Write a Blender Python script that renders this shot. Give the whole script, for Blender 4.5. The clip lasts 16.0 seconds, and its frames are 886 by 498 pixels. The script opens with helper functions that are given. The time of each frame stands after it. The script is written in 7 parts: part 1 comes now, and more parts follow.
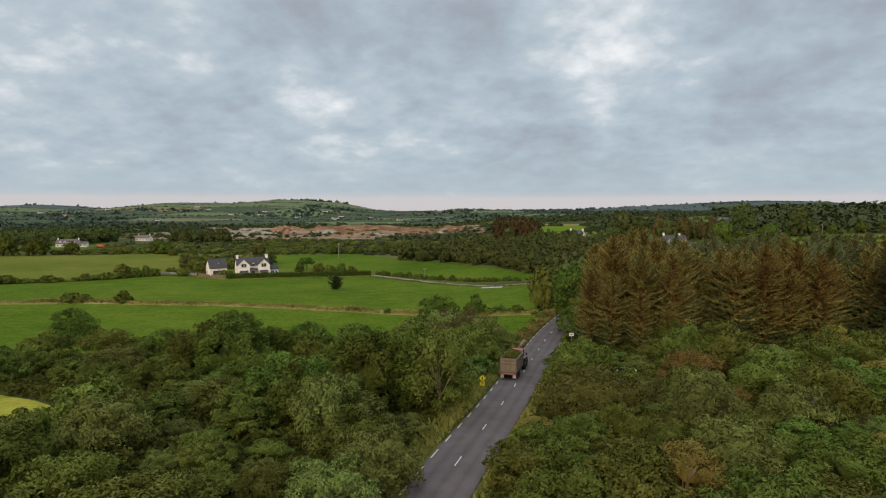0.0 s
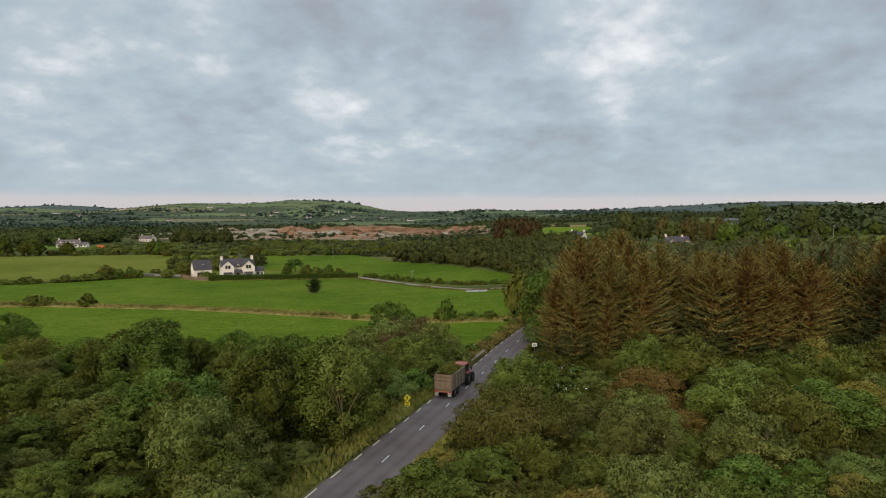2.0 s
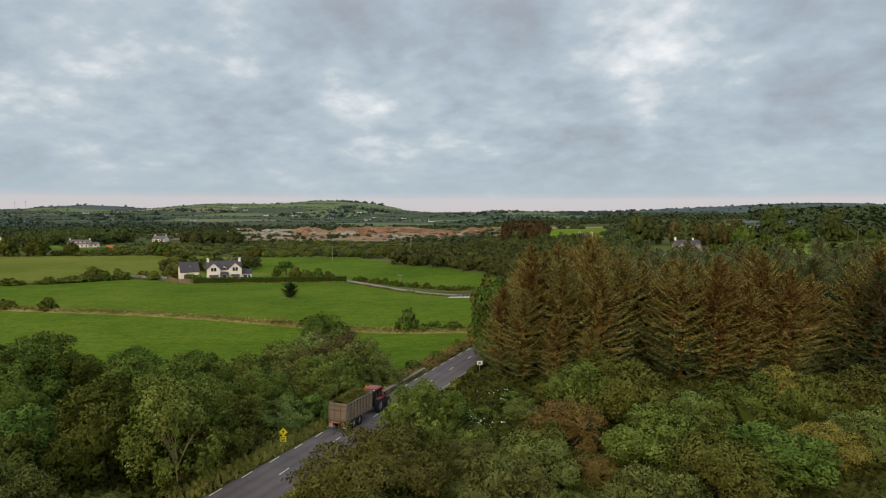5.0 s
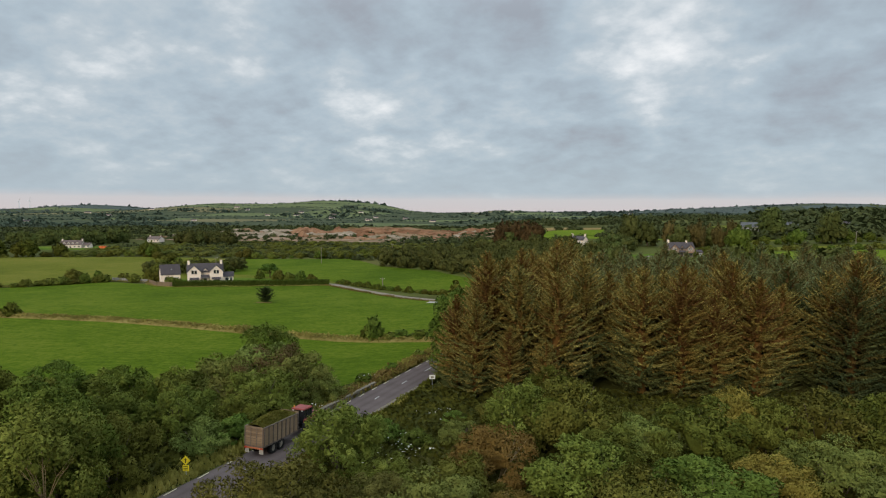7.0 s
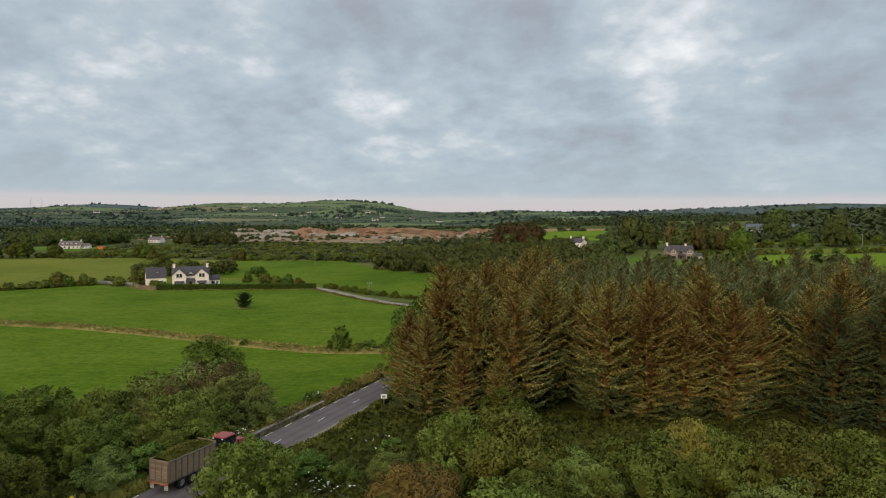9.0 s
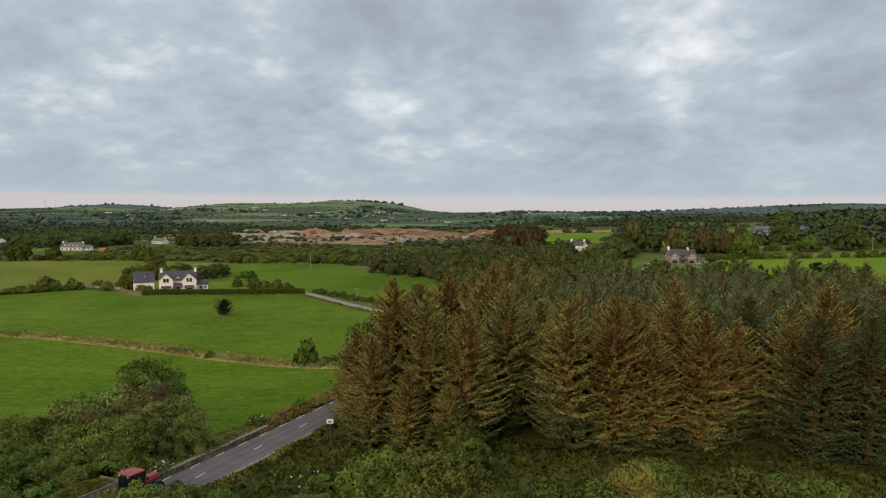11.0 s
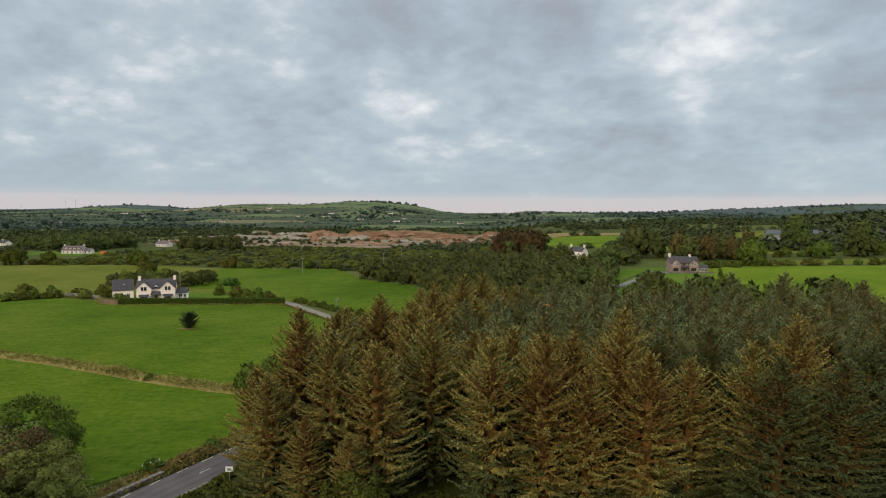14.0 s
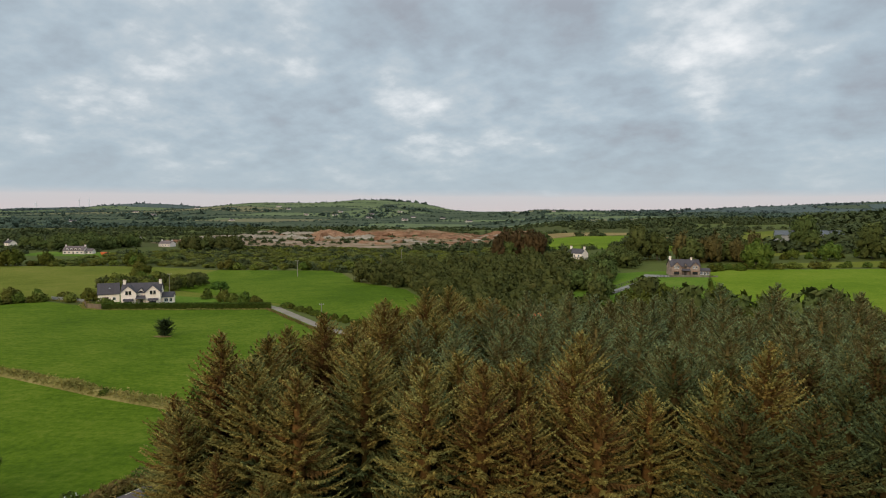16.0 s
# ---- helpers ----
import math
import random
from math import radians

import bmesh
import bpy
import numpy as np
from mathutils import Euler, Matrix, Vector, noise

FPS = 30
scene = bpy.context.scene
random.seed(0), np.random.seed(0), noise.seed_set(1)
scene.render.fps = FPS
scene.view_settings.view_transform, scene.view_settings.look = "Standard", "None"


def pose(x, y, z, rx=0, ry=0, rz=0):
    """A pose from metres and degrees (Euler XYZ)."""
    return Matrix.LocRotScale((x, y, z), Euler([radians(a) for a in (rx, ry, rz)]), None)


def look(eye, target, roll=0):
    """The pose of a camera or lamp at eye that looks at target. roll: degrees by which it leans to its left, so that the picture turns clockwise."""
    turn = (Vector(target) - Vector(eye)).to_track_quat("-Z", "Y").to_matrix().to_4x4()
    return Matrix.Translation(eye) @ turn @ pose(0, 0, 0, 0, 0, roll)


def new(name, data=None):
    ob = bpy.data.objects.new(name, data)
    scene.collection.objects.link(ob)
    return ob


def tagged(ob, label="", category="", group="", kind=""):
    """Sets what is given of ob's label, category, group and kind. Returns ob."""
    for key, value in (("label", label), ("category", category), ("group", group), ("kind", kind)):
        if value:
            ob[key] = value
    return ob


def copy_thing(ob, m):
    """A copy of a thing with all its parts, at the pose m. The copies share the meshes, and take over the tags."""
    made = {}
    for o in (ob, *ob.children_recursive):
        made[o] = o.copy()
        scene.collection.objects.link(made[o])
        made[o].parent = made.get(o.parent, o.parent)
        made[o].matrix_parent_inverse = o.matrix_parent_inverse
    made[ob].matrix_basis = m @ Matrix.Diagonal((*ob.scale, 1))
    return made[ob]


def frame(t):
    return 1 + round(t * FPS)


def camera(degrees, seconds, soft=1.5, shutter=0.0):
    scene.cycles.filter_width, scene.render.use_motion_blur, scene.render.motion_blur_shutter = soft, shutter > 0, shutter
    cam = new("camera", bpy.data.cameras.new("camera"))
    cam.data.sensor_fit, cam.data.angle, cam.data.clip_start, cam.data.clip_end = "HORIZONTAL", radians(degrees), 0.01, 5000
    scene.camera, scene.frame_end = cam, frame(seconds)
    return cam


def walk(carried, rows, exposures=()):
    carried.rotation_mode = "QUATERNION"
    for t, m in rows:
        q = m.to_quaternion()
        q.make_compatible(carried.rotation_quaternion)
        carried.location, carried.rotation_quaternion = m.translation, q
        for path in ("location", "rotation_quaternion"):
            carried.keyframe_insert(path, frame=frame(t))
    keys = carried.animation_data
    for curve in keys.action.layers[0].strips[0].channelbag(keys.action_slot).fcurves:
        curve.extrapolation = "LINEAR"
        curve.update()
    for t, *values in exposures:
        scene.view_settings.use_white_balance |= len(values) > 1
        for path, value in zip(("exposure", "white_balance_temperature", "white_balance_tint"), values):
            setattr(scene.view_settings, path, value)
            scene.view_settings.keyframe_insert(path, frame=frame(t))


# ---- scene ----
cam = camera(71.9, 16.0, 1.1)
METRES, EYE, TILT, LEAN, TURN = 85.0, 25.0, -3.66, 0.0, 0.0
ROWS = [
    (0.0, 0.0, 0.0, 0.0, 0.0, 0.0, -0.0),
    (0.5, 0.025, 0.0197, 0.0007, 0.39, 0.02, 0.0),
    (1.0, 0.056, 0.0432, 0.0015, 0.81, 0.01, 0.01),
    (1.5, 0.0907, 0.0706, 0.0032, 1.03, 0.04, -0.04),
    (2.0, 0.1243, 0.0977, 0.0047, 1.36, 0.06, -0.11),
    (2.5, 0.1554, 0.123, 0.0068, 1.81, 0.06, -0.18),
    (3.0, 0.1844, 0.1465, 0.0089, 2.38, 0.08, -0.23),
    (3.5, 0.2115, 0.1683, 0.0111, 2.9, 0.1, -0.31),
    (4.0, 0.2369, 0.1878, 0.0129, 3.36, 0.12, -0.36),
    (6.5, 0.3496, 0.2687, 0.0267, 4.01, 0.11, -0.48),
    (7.0, 0.3711, 0.2856, 0.0312, 4.18, 0.11, -0.53),
    (7.5, 0.3926, 0.3029, 0.0359, 4.36, 0.1, -0.56),
    (8.0, 0.4139, 0.3208, 0.0406, 4.58, 0.09, -0.59),
    (8.5, 0.4352, 0.3392, 0.0456, 4.8, 0.06, -0.62),
    (9.0, 0.4564, 0.3581, 0.0508, 5.04, 0.05, -0.65),
    (11.5, 0.5611, 0.457, 0.0792, 6.4, 0.02, -0.73),
    (12.0, 0.5816, 0.4775, 0.0851, 6.66, 0.02, -0.75),
    (12.5, 0.6021, 0.498, 0.0911, 6.91, 0.02, -0.76),
    (13.0, 0.6225, 0.519, 0.0972, 7.13, 0.01, -0.77),
    (13.5, 0.6428, 0.54, 0.1032, 7.39, 0.02, -0.79),
    (14.0, 0.6631, 0.5613, 0.1095, 7.68, 0.02, -0.81),
    (14.5, 0.6833, 0.5826, 0.1158, 7.95, -0.03, -0.84),
    (15.0, 0.7034, 0.6044, 0.1222, 8.22, -0.18, -0.85),
    (15.5, 0.7234, 0.6261, 0.1286, 8.49, -0.18, -0.84),
    (16.0, 0.7434, 0.6478, 0.1349, 8.76, -0.18, -0.84),
]
walk(cam, [(t, pose(0, 0, EYE, TILT, LEAN, TURN) @ pose(METRES * x, METRES * y, METRES * z, 90 + pitch, roll, yaw)) for t, x, y, z, yaw, pitch, roll in ROWS])

# ---- world, sun, exposure ----
world = bpy.data.worlds.new("overcast_sky")
scene.world = world
world.use_nodes = True
SUN_EL, SUN_AZ = radians(24), radians(203)


class Graph:
    """Small helper round a node tree."""

    def __init__(self, tree):
        self.t = tree
        tree.nodes.clear()

    def n(self, kind, ins=None, **props):
        node = self.t.nodes.new(kind)
        if "operation" in props:
            node.operation = props["operation"]
        if "use_clamp" in props:
            node.use_clamp = props["use_clamp"]
        if "data_type" in props:
            node.data_type, node.blend_type = props["data_type"], props["blend_type"]
        if "interpolation_type" in props:
            node.interpolation_type = props["interpolation_type"]
        if "voronoi_dimensions" in props:
            node.voronoi_dimensions = props["voronoi_dimensions"]
        if "attribute" in props:
            node.attribute_name = props["attribute"]
        if "uv_map" in props:
            node.uv_map = props["uv_map"]
        if "sky_type" in props:
            node.sky_type, node.sun_disc = props["sky_type"], props["sun_disc"]
            node.sun_elevation, node.sun_rotation = props["sun_elevation"], props["sun_rotation"]
        for k, v in (ins or {}).items():
            sock = node.inputs[k]
            if isinstance(v, bpy.types.NodeSocket):
                self.t.links.new(v, sock)
            else:
                sock.default_value = v
        return node

    def math(self, op, a, b=0.0, clamp=False):
        return self.n("ShaderNodeMath", {0: a, 1: b}, operation=op, use_clamp=clamp).outputs[0]

    def ramp(self, fac, stops, mode="LINEAR"):
        node = self.n("ShaderNodeValToRGB", {0: fac})
        cr = node.color_ramp
        cr.interpolation = mode
        while len(cr.elements) < len(stops):
            cr.elements.new(0.5)
        for e, (p, c) in zip(cr.elements, stops):
            e.position, e.color = p, (c[0], c[1], c[2], 1)
        return node.outputs[0]

    def mix(self, fac, a, b, mode="MIX"):
        node = self.n("ShaderNodeMix", data_type="RGBA", blend_type=mode)
        for i, v in ((0, fac), (6, a), (7, b)):
            if isinstance(v, bpy.types.NodeSocket):
                self.t.links.new(v, node.inputs[i])
            elif i == 0:
                node.inputs[i].default_value = v
            else:
                node.inputs[i].default_value = (v[0], v[1], v[2], 1)
        return node.outputs[2]

    def noise(self, vec, scale, detail=4.0, rough=0.55, dist=0.0):
        return self.n("ShaderNodeTexNoise", {"Vector": vec, "Scale": scale, "Detail": detail, "Roughness": rough, "Distortion": dist}).outputs[0]


def build_world():
    g = Graph(world.node_tree)
    gen = g.n("ShaderNodeTexCoord").outputs["Generated"]
    sep = g.n("ShaderNodeSeparateXYZ", {0: gen})
    up = g.math("MAXIMUM", sep.outputs[2], 0.0)
    # flat cloud deck seen in perspective
    depth = g.math("ADD", up, 0.36)
    px = g.math("DIVIDE", sep.outputs[0], depth)
    py = g.math("DIVIDE", sep.outputs[1], depth)
    deck = g.n("ShaderNodeCombineXYZ", {0: px, 1: py, 2: 0.0}).outputs[0]
    deck = g.n("ShaderNodeMapping", {0: deck, 1: (SKY_X, SKY_Y, 0), 2: (0, 0, SKY_TURN)}).outputs[0]
    big = g.noise(deck, 1.7, 3.0, 0.5, 0.0)
    mid = g.noise(deck, 4.6, 5.0, 0.5, 0.0)
    fine = g.noise(deck, 15.0, 4.0, 0.55, 0.0)
    d = g.math("ADD", g.math("MULTIPLY", big, 0.55), g.math("MULTIPLY", mid, 0.62))
    d = g.math("ADD", d, g.math("MULTIPLY", fine, 0.30))
    d = g.math("SUBTRACT", d, 0.245)
    # broad thin and thick parts of the deck
    for (vx, vy, vz), near, amount in DECK:
        dot = g.n("ShaderNodeVectorMath", {0: gen, 1: Vector((vx, vy, vz)).normalized()}, operation="DOT_PRODUCT").outputs["Value"]
        soft_ = g.n("ShaderNodeMapRange", {0: dot, 1: math.cos(radians(near)), 2: 1.0, 3: 0.0, 4: amount}, interpolation_type="SMOOTHSTEP").outputs[0]
        d = g.math("ADD", d, soft_)
    cloud = g.ramp(d, [(0.28, (0.325, 0.36, 0.41)), (0.40, (0.365, 0.43, 0.49)), (0.50, (0.41, 0.49, 0.555)), (0.58, (0.475, 0.54, 0.59)), (0.67, (0.62, 0.665, 0.70)), (0.80, (0.86, 0.87, 0.88))])
    # clear band under the deck at the horizon
    low = g.n("ShaderNodeMapRange", {0: sep.outputs[2], 1: 0.0, 2: 0.13, 3: 1.0, 4: 0.0}, interpolation_type="SMOOTHSTEP").outputs[0]
    low = g.math("MULTIPLY", low, 0.8)
    wavy = g.math("ADD", sep.outputs[2], g.math("MULTIPLY", g.math("SUBTRACT", mid, 0.5), 0.012))
    band = g.ramp(wavy, [(0.0, (0.575, 0.53, 0.54)), (0.020, (0.55, 0.54, 0.56)), (0.030, (0.41, 0.485, 0.545)), (0.11, (0.38, 0.470, 0.535))])
    edge = g.n("ShaderNodeMapRange", {0: sep.outputs[2], 1: 0.018, 2: 0.036, 3: 1.0, 4: 0.0}).outputs[0]
    col = g.mix(g.math("MAXIMUM", low, edge), cloud, band)
    # an overcast sky is brightest overhead
    zen = g.n("ShaderNodeMapRange", {0: sep.outputs[2], 1: 0.30, 2: 0.95, 3: 1.12, 4: 3.3}).outputs[0]
    col = g.n("ShaderNodeVectorMath", {0: col, "Scale": zen}, operation="SCALE").outputs[0]
    sky = g.n("ShaderNodeTexSky", sky_type="NISHITA", sun_disc=False, sun_elevation=SUN_EL, sun_rotation=SUN_AZ)
    a = g.n("ShaderNodeBackground", {0: sky.outputs[0], 1: 0.06})
    b = g.n("ShaderNodeBackground", {0: col, 1: 1.0})
    add = g.n("ShaderNodeMixShader", {0: 0.93, 1: a.outputs[0], 2: b.outputs[0]})
    g.n("ShaderNodeOutputWorld", {0: add.outputs[0]})


SKY_X, SKY_Y, SKY_TURN = 3.1, 1.7, 0.36
# way, reach in degrees, thinning
DECK = (((0.31, 1, 0.27), 9, 0.16), ((-0.12, 1, 0.15), 13, 0.05), ((-0.30, 1, 0.20), 9, 0.06), ((-0.02, 1, 0.31), 11, -0.16), ((0.50, 1, 0.28), 11, -0.15), ((-0.26, 1, 0.33), 9, -0.10), ((0.30, 1, 0.10), 16, -0.03))
build_world()
sun = new("sun", bpy.data.lights.new("sun", "SUN"))
sun.data.energy, sun.data.angle, sun.data.color = 1.65, radians(24), (1.0, 0.85, 0.66)
sun.matrix_world = look((0, 0, 100), (-math.sin(SUN_AZ) * 100 / math.tan(SUN_EL), -math.cos(SUN_AZ) * 100 / math.tan(SUN_EL), 0))

# ---- materials ----


def material(name):
    m = bpy.data.materials.new(name)
    m.use_nodes = True
    return m, Graph(m.node_tree)


def finish(g, col, rough=0.8, metal=0.0, bump=None, strength=0.3, dist=0.1, spec=0.3, **extra):
    ins = {"Base Color": col, "Roughness": rough, "Metallic": metal, "Specular IOR Level": spec}
    if not isinstance(col, bpy.types.NodeSocket):
        ins["Base Color"] = (*col, 1)
    ins.update(extra)
    p = g.n("ShaderNodeBsdfPrincipled", ins)
    if bump is not None:
        b = g.n("ShaderNodeBump", {"Height": bump, "Strength": strength, "Distance": dist})
        g.t.links.new(b.outputs[0], p.inputs["Normal"])
    g.n("ShaderNodeOutputMaterial", {0: p.outputs[0]})
    return p


def plain(name, col, rough=0.6, metal=0.0, grain=6.0, vary=0.18, bump=0.15, **extra):
    """A painted or bare surface with two scales of wear."""
    m, g = material(name)
    at = g.n("ShaderNodeTexCoord").outputs["Object"]
    f = g.noise(at, grain, 6, 0.6)
    s = g.noise(at, grain * 0.12, 3, 0.5)
    t = g.math("ADD", g.math("MULTIPLY", f, 0.5), g.math("MULTIPLY", s, 0.5))
    lo, hi = [c * (1 - vary) for c in col], [min(1, c * (1 + vary)) for c in col]
    c = g.ramp(t, [(0.36, lo), (0.64, hi)])
    finish(g, c, rough, metal, f, bump, 0.02, **extra)
    return m


def foliage(name, dark, mid, light, patch=0.5, glow=0.18):
    """Leaves: colour varies leaf by leaf, clump by clump and plant by plant."""
    m, g = material(name)
    geo = g.n("ShaderNodeNewGeometry")
    at = g.n("ShaderNodeTexCoord").outputs["Object"]
    info = g.n("ShaderNodeObjectInfo")
    clump = g.noise(at, patch, 4, 0.65)
    v = g.math("ADD", g.math("MULTIPLY", geo.outputs["Random Per Island"], 0.13), g.math("MULTIPLY", clump, 1.4))
    v = g.math("SUBTRACT", v, 0.26)
    c = g.ramp(v, [(0.12, dark), (0.5, mid), (0.9, light)])
    hue = g.math("ADD", g.math("MULTIPLY", info.outputs["Random"], 0.06), 0.468)
    val = g.math("ADD", g.math("MULTIPLY", info.outputs["Random"], 0.6), 0.8)
    val = g.math("MULTIPLY", val, g.math("ADD", g.math("MULTIPLY", geo.outputs["Random Per Island"], 0.16), 1.06))
    val = g.math("MULTIPLY", val, g.math("ADD", g.math("MULTIPLY", g.noise(at, 3.4, 4, 0.7), 0.9), 0.52))
    c = g.n("ShaderNodeHueSaturation", {"Hue": hue, "Saturation": 1.0, "Value": val, "Color": c}).outputs[0]
    leafy = g.n("ShaderNodeBump", {"Height": g.noise(at, 5.5, 3, 0.7), "Strength": 0.35, "Distance": 0.12}).outputs[0]
    p = g.n("ShaderNodeBsdfPrincipled", {"Base Color": c, "Roughness": 0.8, "Specular IOR Level": 0.03, "Normal": leafy})
    tr = g.n("ShaderNodeBsdfTranslucent", {0: c})
    mixed = g.n("ShaderNodeMixShader", {0: glow, 1: p.outputs[0], 2: tr.outputs[0]})
    g.n("ShaderNodeOutputMaterial", {0: mixed.outputs[0]})
    return m


def grass(name, a, b, c, streak=0.6, cut=True):
    """Turf: broad patches, mottling and fine blades."""
    m, g = material(name)
    at = g.n("ShaderNodeTexCoord").outputs["Object"]
    broad = g.noise(at, 0.018, 4, 0.55, 0.4)
    midn = g.noise(at, 0.16, 5, 0.6)
    lay = g.n("ShaderNodeMapping", {0: at, 2: (0, 0, 0.35), 3: (0.25, 1.6, 1)}).outputs[0]
    lines = g.noise(lay, streak, 5, 0.6)
    fine = g.noise(at, 3.5, 6, 0.7)
    t = g.math("ADD", g.math("MULTIPLY", broad, 0.55), g.math("MULTIPLY", midn, 0.3))
    t = g.math("ADD", t, g.math("MULTIPLY", lines, 0.3))
    t = g.math("ADD", t, g.math("MULTIPLY", fine, 0.38))
    tuft = g.noise(at, 0.9, 4, 0.6)
    t = g.math("ADD", t, g.math("MULTIPLY", tuft, 0.5))
    t = g.math("SUBTRACT", t, 0.515)
    col = g.ramp(t, [(0.36, a), (0.5, b), (0.65, c)])
    low = g.math("MULTIPLY", g.math("SUBTRACT", 0.40, tuft), 5.0, True)
    col = g.mix(g.math("MULTIPLY", low, 0.45), col, [v * 0.5 for v in a])
    finish(g, col, 0.95, 0, fine, 0.5, 0.15, 0.02)
    return m


def countryside():
    """Open country: a patchwork of pasture, rough ground and scrub."""
    m, g = material("countryside")
    at = g.n("ShaderNodeTexCoord").outputs["Object"]
    warp = g.n("ShaderNodeTexNoise", {"Vector": at, "Scale": 0.006, "Detail": 2.0}).outputs[1]
    moved = g.n("ShaderNodeVectorMath", {0: at, 1: g.n("ShaderNodeVectorMath", {0: warp, "Scale": 60.0}, operation="SCALE").outputs[0]}, operation="ADD").outputs[0]
    cell = g.n("ShaderNodeTexVoronoi", {"Vector": moved, "Scale": 0.0065, "Randomness": 0.8}, voronoi_dimensions="2D").outputs["Color"]
    r = g.n("ShaderNodeSeparateColor", {0: cell}).outputs[0]
    col = g.ramp(r, [(0.0, (0.058, 0.062, 0.014)), (0.25, (0.068, 0.080, 0.017)), (0.45, (0.090, 0.105, 0.023)), (0.62, (0.062, 0.068, 0.017)), (0.8, (0.120, 0.110, 0.032)), (0.95, (0.085, 0.100, 0.022))], "CONSTANT")
    fine = g.noise(at, 0.25, 8, 0.7)
    broad = g.noise(at, 0.02, 5, 0.6)
    col = g.mix(g.math("MULTIPLY", fine, 0.6), col, (0.045, 0.048, 0.011))
    col = g.mix(g.math("MULTIPLY", broad, 0.3), col, (0.080, 0.080, 0.020))
    finish(g, col, 0.95, 0, fine, 0.6, 0.4, 0.05)
    return m


def asphalt():
    m, g = material("asphalt")
    at = g.n("ShaderNodeTexCoord").outputs["Object"]
    geo = g.n("ShaderNodeUVMap", uv_map="along").outputs[0]
    f = g.noise(at, 9, 6, 0.7)
    b = g.noise(at, 0.35, 4, 0.6)
    across = g.n("ShaderNodeSeparateXYZ", {0: geo}).outputs[0]
    # two polished wheel tracks in each lane
    wave = g.math("ABSOLUTE", g.math("SINE", g.math("MULTIPLY", across, 6.2832)))
    t = g.math("ADD", g.math("MULTIPLY", f, 0.45), g.math("MULTIPLY", b, 0.45))
    t = g.math("ADD", t, g.math("MULTIPLY", wave, 0.14))
    c = g.ramp(t, [(0.3, (0.072, 0.056, 0.053)), (0.7, (0.134, 0.107, 0.101))])
    finish(g, c, 0.95, 0, f, 0.3, 0.02, 0.04)
    return m


def boards(name, lo, hi, scale=1.0):
    m, g = material(name)
    at = g.n("ShaderNodeTexCoord").outputs["Object"]
    st = g.n("ShaderNodeMapping", {0: at, 3: (1.2, 1.2, 14)}).outputs[0]
    f = g.noise(st, scale, 6, 0.65)
    s = g.noise(at, 0.6, 4, 0.6)
    info = g.n("ShaderNodeObjectInfo").outputs["Random"]
    t = g.math("ADD", g.math("MULTIPLY", f, 0.5), g.math("MULTIPLY", s, 0.35))
    t = g.math("ADD", t, g.math("MULTIPLY", info, 0.2))
    finish(g, g.ramp(t, [(0.35, lo), (0.75, hi)]), 0.75, 0, f, 0.3, 0.01)
    return m


def earth(name, stops, scale=0.12):
    m, g = material(name)
    at = g.n("ShaderNodeTexCoord").outputs["Object"]
    f = g.noise(at, scale * 6, 8, 0.7)
    s = g.noise(at, scale * 0.35, 4, 0.6, 0.5)
    t = g.math("ADD", g.math("MULTIPLY", f, 0.4), g.math("MULTIPLY", s, 0.65))
    finish(g, g.ramp(t, stops), 0.95, 0, f, 0.7, 0.5, 0.05)
    return m


COUNTRY = countryside()
PASTURE = grass("pasture", (0.045, 0.076, 0.005), (0.071, 0.108, 0.007), (0.108, 0.132, 0.014))
OLIVE = grass("grazed_meadow", (0.085, 0.098, 0.012), (0.115, 0.122, 0.017), (0.155, 0.14, 0.028))
LUSH = grass("bright_meadow", (0.076, 0.120, 0.007), (0.108, 0.152, 0.010), (0.148, 0.174, 0.018))
LAWN = grass("lawn", (0.060, 0.105, 0.010), (0.085, 0.135, 0.014), (0.12, 0.15, 0.022))
BANKTURF = grass("bank_turf", (0.12, 0.10, 0.025), (0.19, 0.15, 0.045), (0.26, 0.20, 0.07))
OCHRE = grass("ripe_meadow", (0.17, 0.16, 0.02), (0.26, 0.23, 0.03), (0.32, 0.27, 0.045))
STUBBLE = grass("dry_field", (0.16, 0.11, 0.04), (0.22, 0.15, 0.06), (0.26, 0.19, 0.08))
# hill turf is greyed and blued: distance haze put into the colour
HILL = grass("hill_pasture_hazed", (0.086, 0.104, 0.050), (0.110, 0.130, 0.058), (0.138, 0.150, 0.072))
HILLDRY = grass("hill_rough_hazed", (0.115, 0.105, 0.055), (0.145, 0.13, 0.065), (0.175, 0.15, 0.08))
HILLDARK = grass("hill_scrub_hazed", (0.046, 0.056, 0.034), (0.060, 0.072, 0.040), (0.080, 0.090, 0.050))
HILLHAZE = grass("distant_pasture_hazed", (0.060, 0.074, 0.069), (0.073, 0.089, 0.078), (0.090, 0.104, 0.084))
ASPHALT = asphalt()
LANE = plain("lane_surface", (0.185, 0.148, 0.108), 0.9, grain=2.0, vary=0.25)
GRAVEL = plain("gravel", (0.19, 0.165, 0.14), 0.95, grain=4.0, vary=0.2)
CONCRETE = plain("concrete", (0.33, 0.305, 0.265), 0.85, grain=3.0)
PAINT_WHITE = plain("road_paint_white", (0.434, 0.434, 0.420), 0.7, grain=8, vary=0.3)
PAINT_CREAM = plain("road_paint_cream", (0.465, 0.413, 0.270), 0.7, grain=8, vary=0.3)
STONEWALL = plain("lichened_stone", (0.17, 0.145, 0.11), 0.95, grain=5, vary=0.45, bump=0.6)
BARK = plain("bark", (0.10, 0.075, 0.05), 0.95, grain=5, vary=0.4, bump=0.6)
